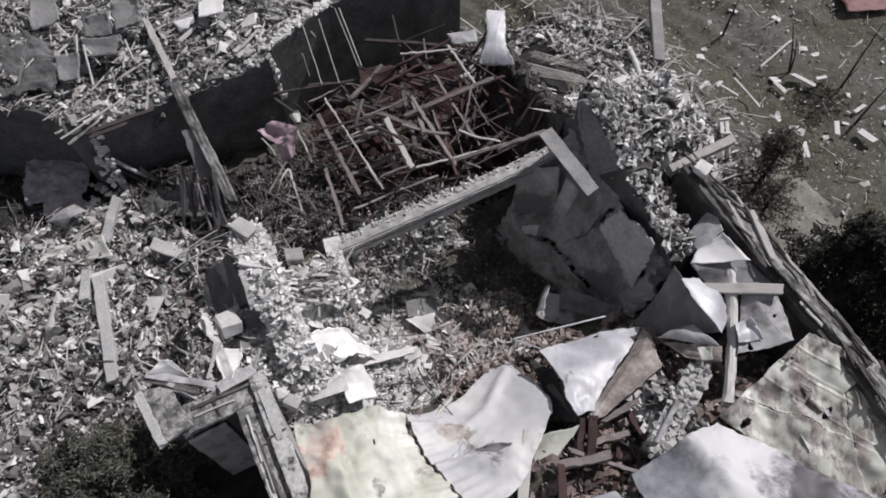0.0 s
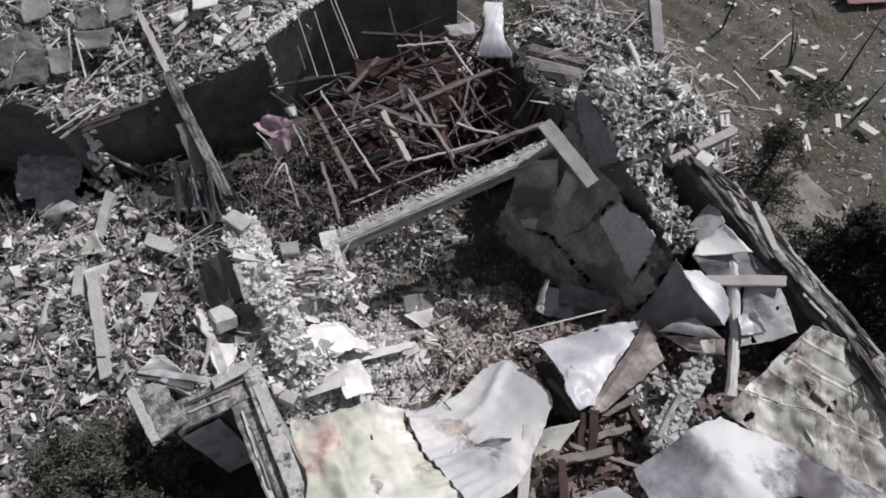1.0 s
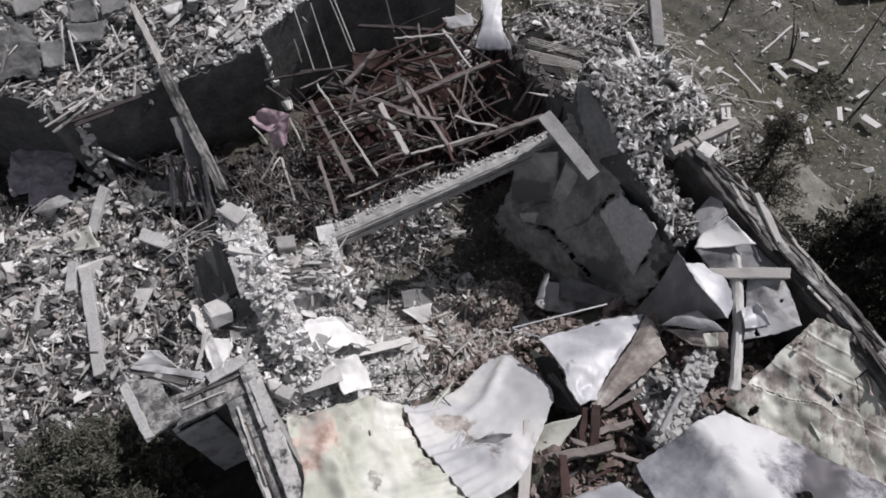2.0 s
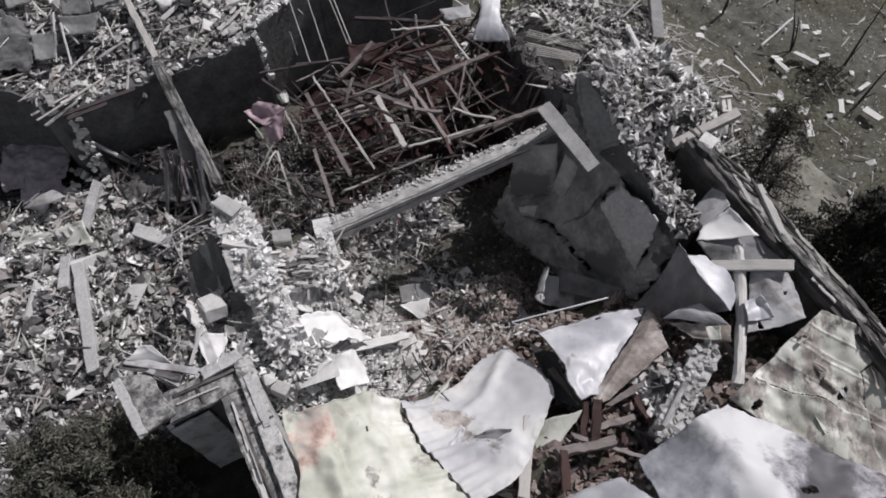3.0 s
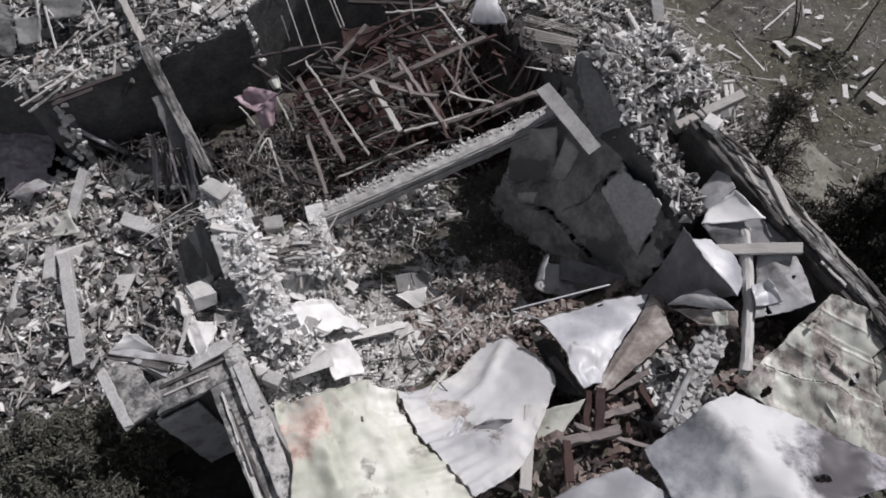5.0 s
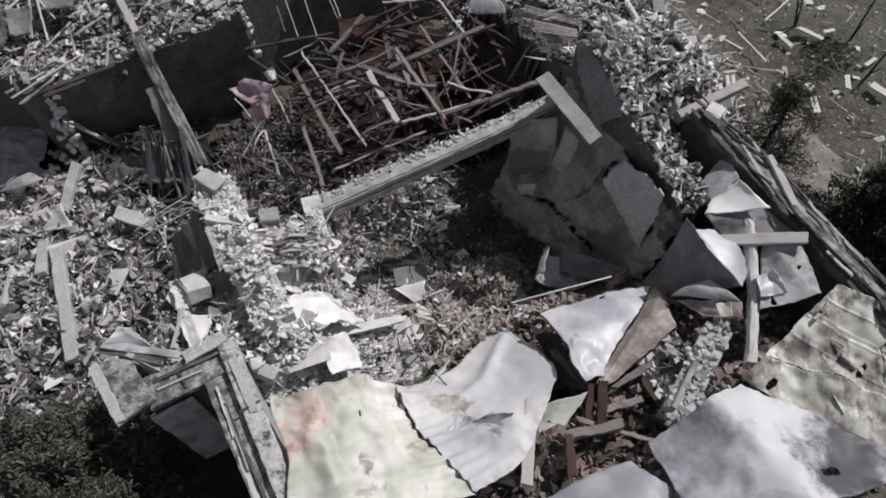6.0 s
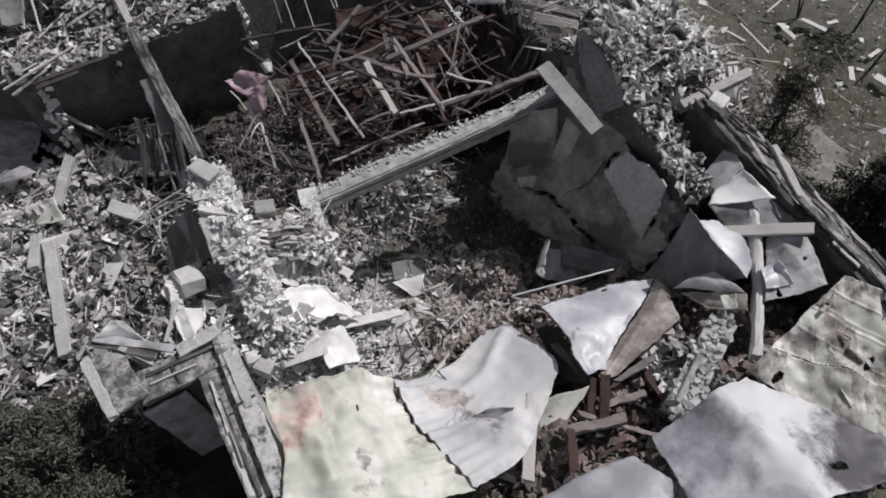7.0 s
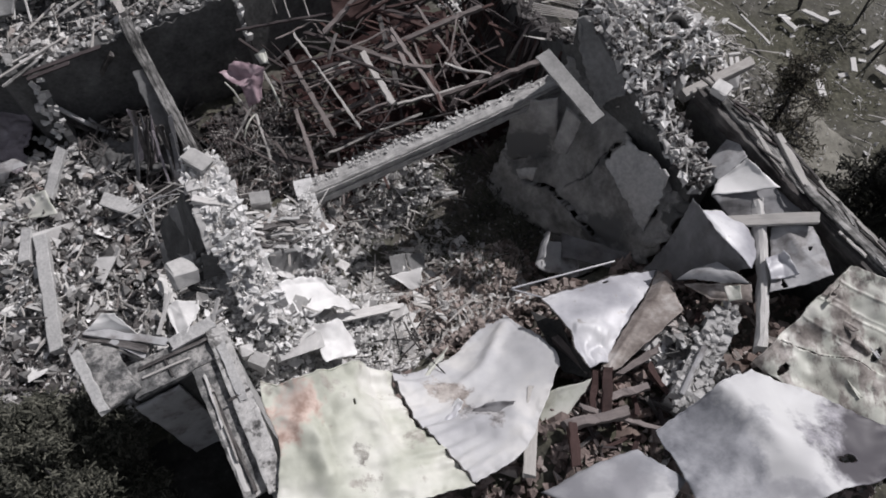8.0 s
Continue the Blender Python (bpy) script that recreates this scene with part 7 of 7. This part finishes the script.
litter("rubble", (2.2, 6.9, 8.4, 12.8), 2200, (0.03, 0.14), ASH_RED, "charred debris on the timber room floor", 31)
litter("rubble", (0.5, 7.6, -1.2, 4.2), 4600, (0.04, 0.22), RUBBLE_BROWN, "dark brown brick and timber debris under roof sheets", 5)
litter("rubble", (-1.0, 9.0, -4.0, 1.2), 3000, (0.03, 0.2), RUBBLE, "grey rubble south of the ruin", 52)
litter("rubble", (4.7, 5.6, 1.0, 3.0), 500, (0.05, 0.2), RUBBLE, "grey lumps beside the wall stub", 32, lift=0.25)
litter("rubble", (6.9, 11.5, 4.9, 13.5), 14000, (0.012, 0.14), RUBBLE, "grey rubble on the collapsed gable", 6, power=3.5, skip=dark_gable)
litter("shards", (6.9, 11.0, 5.0, 13.0), 3000, (0.03, 0.2), RUBBLE_PALE, "pale shards on the collapsed gable", 33, "shards", 0.04, 0.45, FLAT, skip=dark_gable)
litter("chips", (6.9, 10.2, 6.0, 10.2), 4200, (0.012, 0.16), WHITE, "white plaster chips on the collapsed gable", 73, "chips", 0.06, 0.6, (1.0, 0.55, 0.3), patch=1.0, power=4.0, skip=dark_gable)


def inner_wall_top(x, y):
    u, v = uv(x, y)
    return np.interp(v, [4.1, 4.8, 5.5, 6.3, 7.0, 7.7], [2.85, 2.95, 3.2, 3.5, 3.8, 3.95])


def pier_top(x, y):
    u, v = uv(x, y)
    return np.interp(v, [5.5, 5.95, 6.4, 6.85, 7.75], [2.95, 3.1, 3.45, 3.8, 3.95])


litter("rubble", (6.86, 7.5, 4.0, 7.75), 1500, (0.012, 0.17), RUBBLE_PALE, "pale plaster crumbs along the broken wall top", 74, surface=inner_wall_top, tilt=0.8, patch=0.5, power=3.5)
litter("splinters", (6.9, 7.45, 4.0, 7.7), 110, (0.1, 0.45), WOOD_PALE, "pale splinters along the broken wall top", 78, "wood", 0.06, 0.25, STICK, surface=inner_wall_top, heading=AXIS + 1.2)
litter("rubble", (6.86, 7.5, 4.0, 7.75), 700, (0.03, 0.14), CHAR, "sooty crumbs along the broken wall top", 75, surface=inner_wall_top, tilt=0.8, patch=0.7)
litter("rubble", (-0.4, 0.24, 5.5, 7.75), 1400, (0.015, 0.12), WHITE, "white plaster crumbs on the broken pier", 76, surface=pier_top, tilt=0.8, patch=0.3)
litter("splinters", (-0.4, 0.24, 5.5, 7.75), 120, (0.1, 0.4), WOOD_PALE, "pale splinters on the broken pier", 77, "wood", 0.05, 0.4, STICK, surface=pier_top)
litter("splinters", (6.9, 12.5, 5.5, 14.5), 900, (0.15, 0.9), WOOD_PALE, "pale splinters on the collapsed gable", 34, "wood", 0.06, 0.25, STICK, skip=dark_gable)
litter("rubble", (-5.6, 6.4, 13.1, 19.5), 21000, (0.02, 0.12), RUBBLE, "grey rubble on the fallen upper floor", 7, surface=deck_height, skip=off_deck)
litter("shards", (-5.6, 4.2, 13.1, 19.0), 1800, (0.05, 0.22), RUBBLE_PALE, "pale shards on the fallen upper floor", 35, "shards", 0.04, 0.4, FLAT, surface=deck_height, skip=off_deck)
litter("splinters", (-5.6, 4.2, 13.1, 19.0), 1200, (0.15, 0.8), WOOD_PALE, "splinters on the fallen upper floor", 36, "wood", 0.06, 0.25, STICK, surface=deck_height, skip=off_deck)
litter("chips", (8.5, 20.0, 2.0, 19.0), 9000, (0.012, 0.085), RUBBLE_PALE, "white chips scattered over the bare yard", 8, "chips", 0.0, 0.4, (1.0, 0.6, 0.3), power=4.0)
litter("splinters", (8.5, 20.0, 2.0, 19.0), 1300, (0.08, 0.5), WOOD_PALE, "thin straws scattered over the bare yard", 37, "wood", 0.0, 0.15, STICK, power=3.0)
litter("charred_scraps", (-6.0, -2.9, 12.4, 18.0), 1600, (0.1, 0.7), CHAR, "black charred scraps in the burnt corner", 38, "debris", 0.0, 0.3, STICK)
litter("charred_scraps", (-2.6, 0.2, 8.5, 12.9), 900, (0.1, 0.8), CHAR, "black charred scraps in the burnt corner", 39, "debris", 0.08, 0.3, STICK)


# ---- loose stones on the wall tops, each a part of its wall ----
def crown_stones(wall_name, p, q, zs, width, n, meshes, seed, scale=(0.4, 1.0)):
    wall = bpy.data.objects[wall_name]
    r = random.Random(seed)
    for _ in range(n):
        t = r.random()
        x = t * (len(zs) - 1)
        j = min(int(x), len(zs) - 2)
        z = zs[j] + (zs[j + 1] - zs[j]) * (x - j)
        c = Vector((p[0], p[1], z)).lerp(Vector((q[0], q[1], z)), t)
        ob = new("stone", r.choice(meshes))
        ob.parent = wall
        k = r.uniform(*scale)
        ob.matrix_basis = wall.matrix_basis.inverted() @ pose(c.x + r.uniform(-width, width), c.y + r.uniform(-width, width), z + 0.02, r.gauss(0, 22), r.gauss(0, 22), r.uniform(0, 360)) @ Matrix.Diagonal((k, k, k, 1))


STONES = [block_mesh("stone", (0.2, 0.15, 0.11), RUBBLE_STONE, 80 + k, 0.5) for k in range(6)]
PALE_STONES = [block_mesh("stone", (0.2, 0.14, 0.09), BLOCK_PALE, 90 + k, 0.5) for k in range(6)]
CHALK_STONES = [block_mesh("stone", (0.22, 0.16, 0.12), CHALK, 110 + k, 0.5) for k in range(6)]
crown_stones("wall_east_inner", xy(7.14, 7.7), xy(7.14, 4.1), [3.95, 3.8, 3.5, 3.2, 2.95, 2.85], 0.27, 170, STONES + PALE_STONES, 1, (0.12, 0.75))
crown_stones("wall_north_recess", xy(2.05, 13.3), xy(3.9, 13.95), [2.45, 2.55, 2.55], 0.12, 110, PALE_STONES, 2, (0.5, 1.1))
crown_stones("wall_north_east", xy(3.85, 13.9), xy(7.0, 13.6), [2.55, 2.7, 2.6, 2.2], 0.12, 60, STONES, 12, (0.3, 0.8))
crown_stones("wall_north", xy(-2.3, 13.1), xy(1.9, 13.1), [2.1, 2.3, 2.25, 2.3, 2.4], 0.14, 90, STONES, 22, (0.4, 0.9))
crown_stones("wall_pier", xy(-0.08, 7.75), xy(-0.1, 5.5), [3.95, 3.95, 3.8, 3.45, 3.1, 2.95], 0.27, 250, CHALK_STONES + PALE_STONES, 32, (0.2, 0.95))
crown_stones("wall_beam", xy(1.5, 7.64), xy(6.8, 7.64), [2.45, 2.45], 0.09, 240, PALE_STONES + STONES, 3, (0.08, 0.42))
crown_stones("wall_stub", xy(1.36, 7.75), xy(1.09, 6.45), [2.43, 2.4, 2.36, 2.28], 0.13, 130, CHALK_STONES, 4, (0.12, 0.55))
crown_stones("wall_south", (4.35, 4.64, 2.80)[:2], (3.45, 3.32, 2.60)[:2], [2.8, 2.75, 2.65], 0.2, 170, STONES, 5, (0.25, 0.8))
CHAR_STONES = [block_mesh("stone", (0.3, 0.12, 0.05), CHAR, 100 + k, 0.5) for k in range(4)]
crown_stones("wall_east_north", xy(7.05, 11.5), xy(7.05, 7.9), [1.92, 2.22, 2.38, 2.42, 2.9], 0.16, 130, CHAR_STONES, 42, (0.5, 1.3))
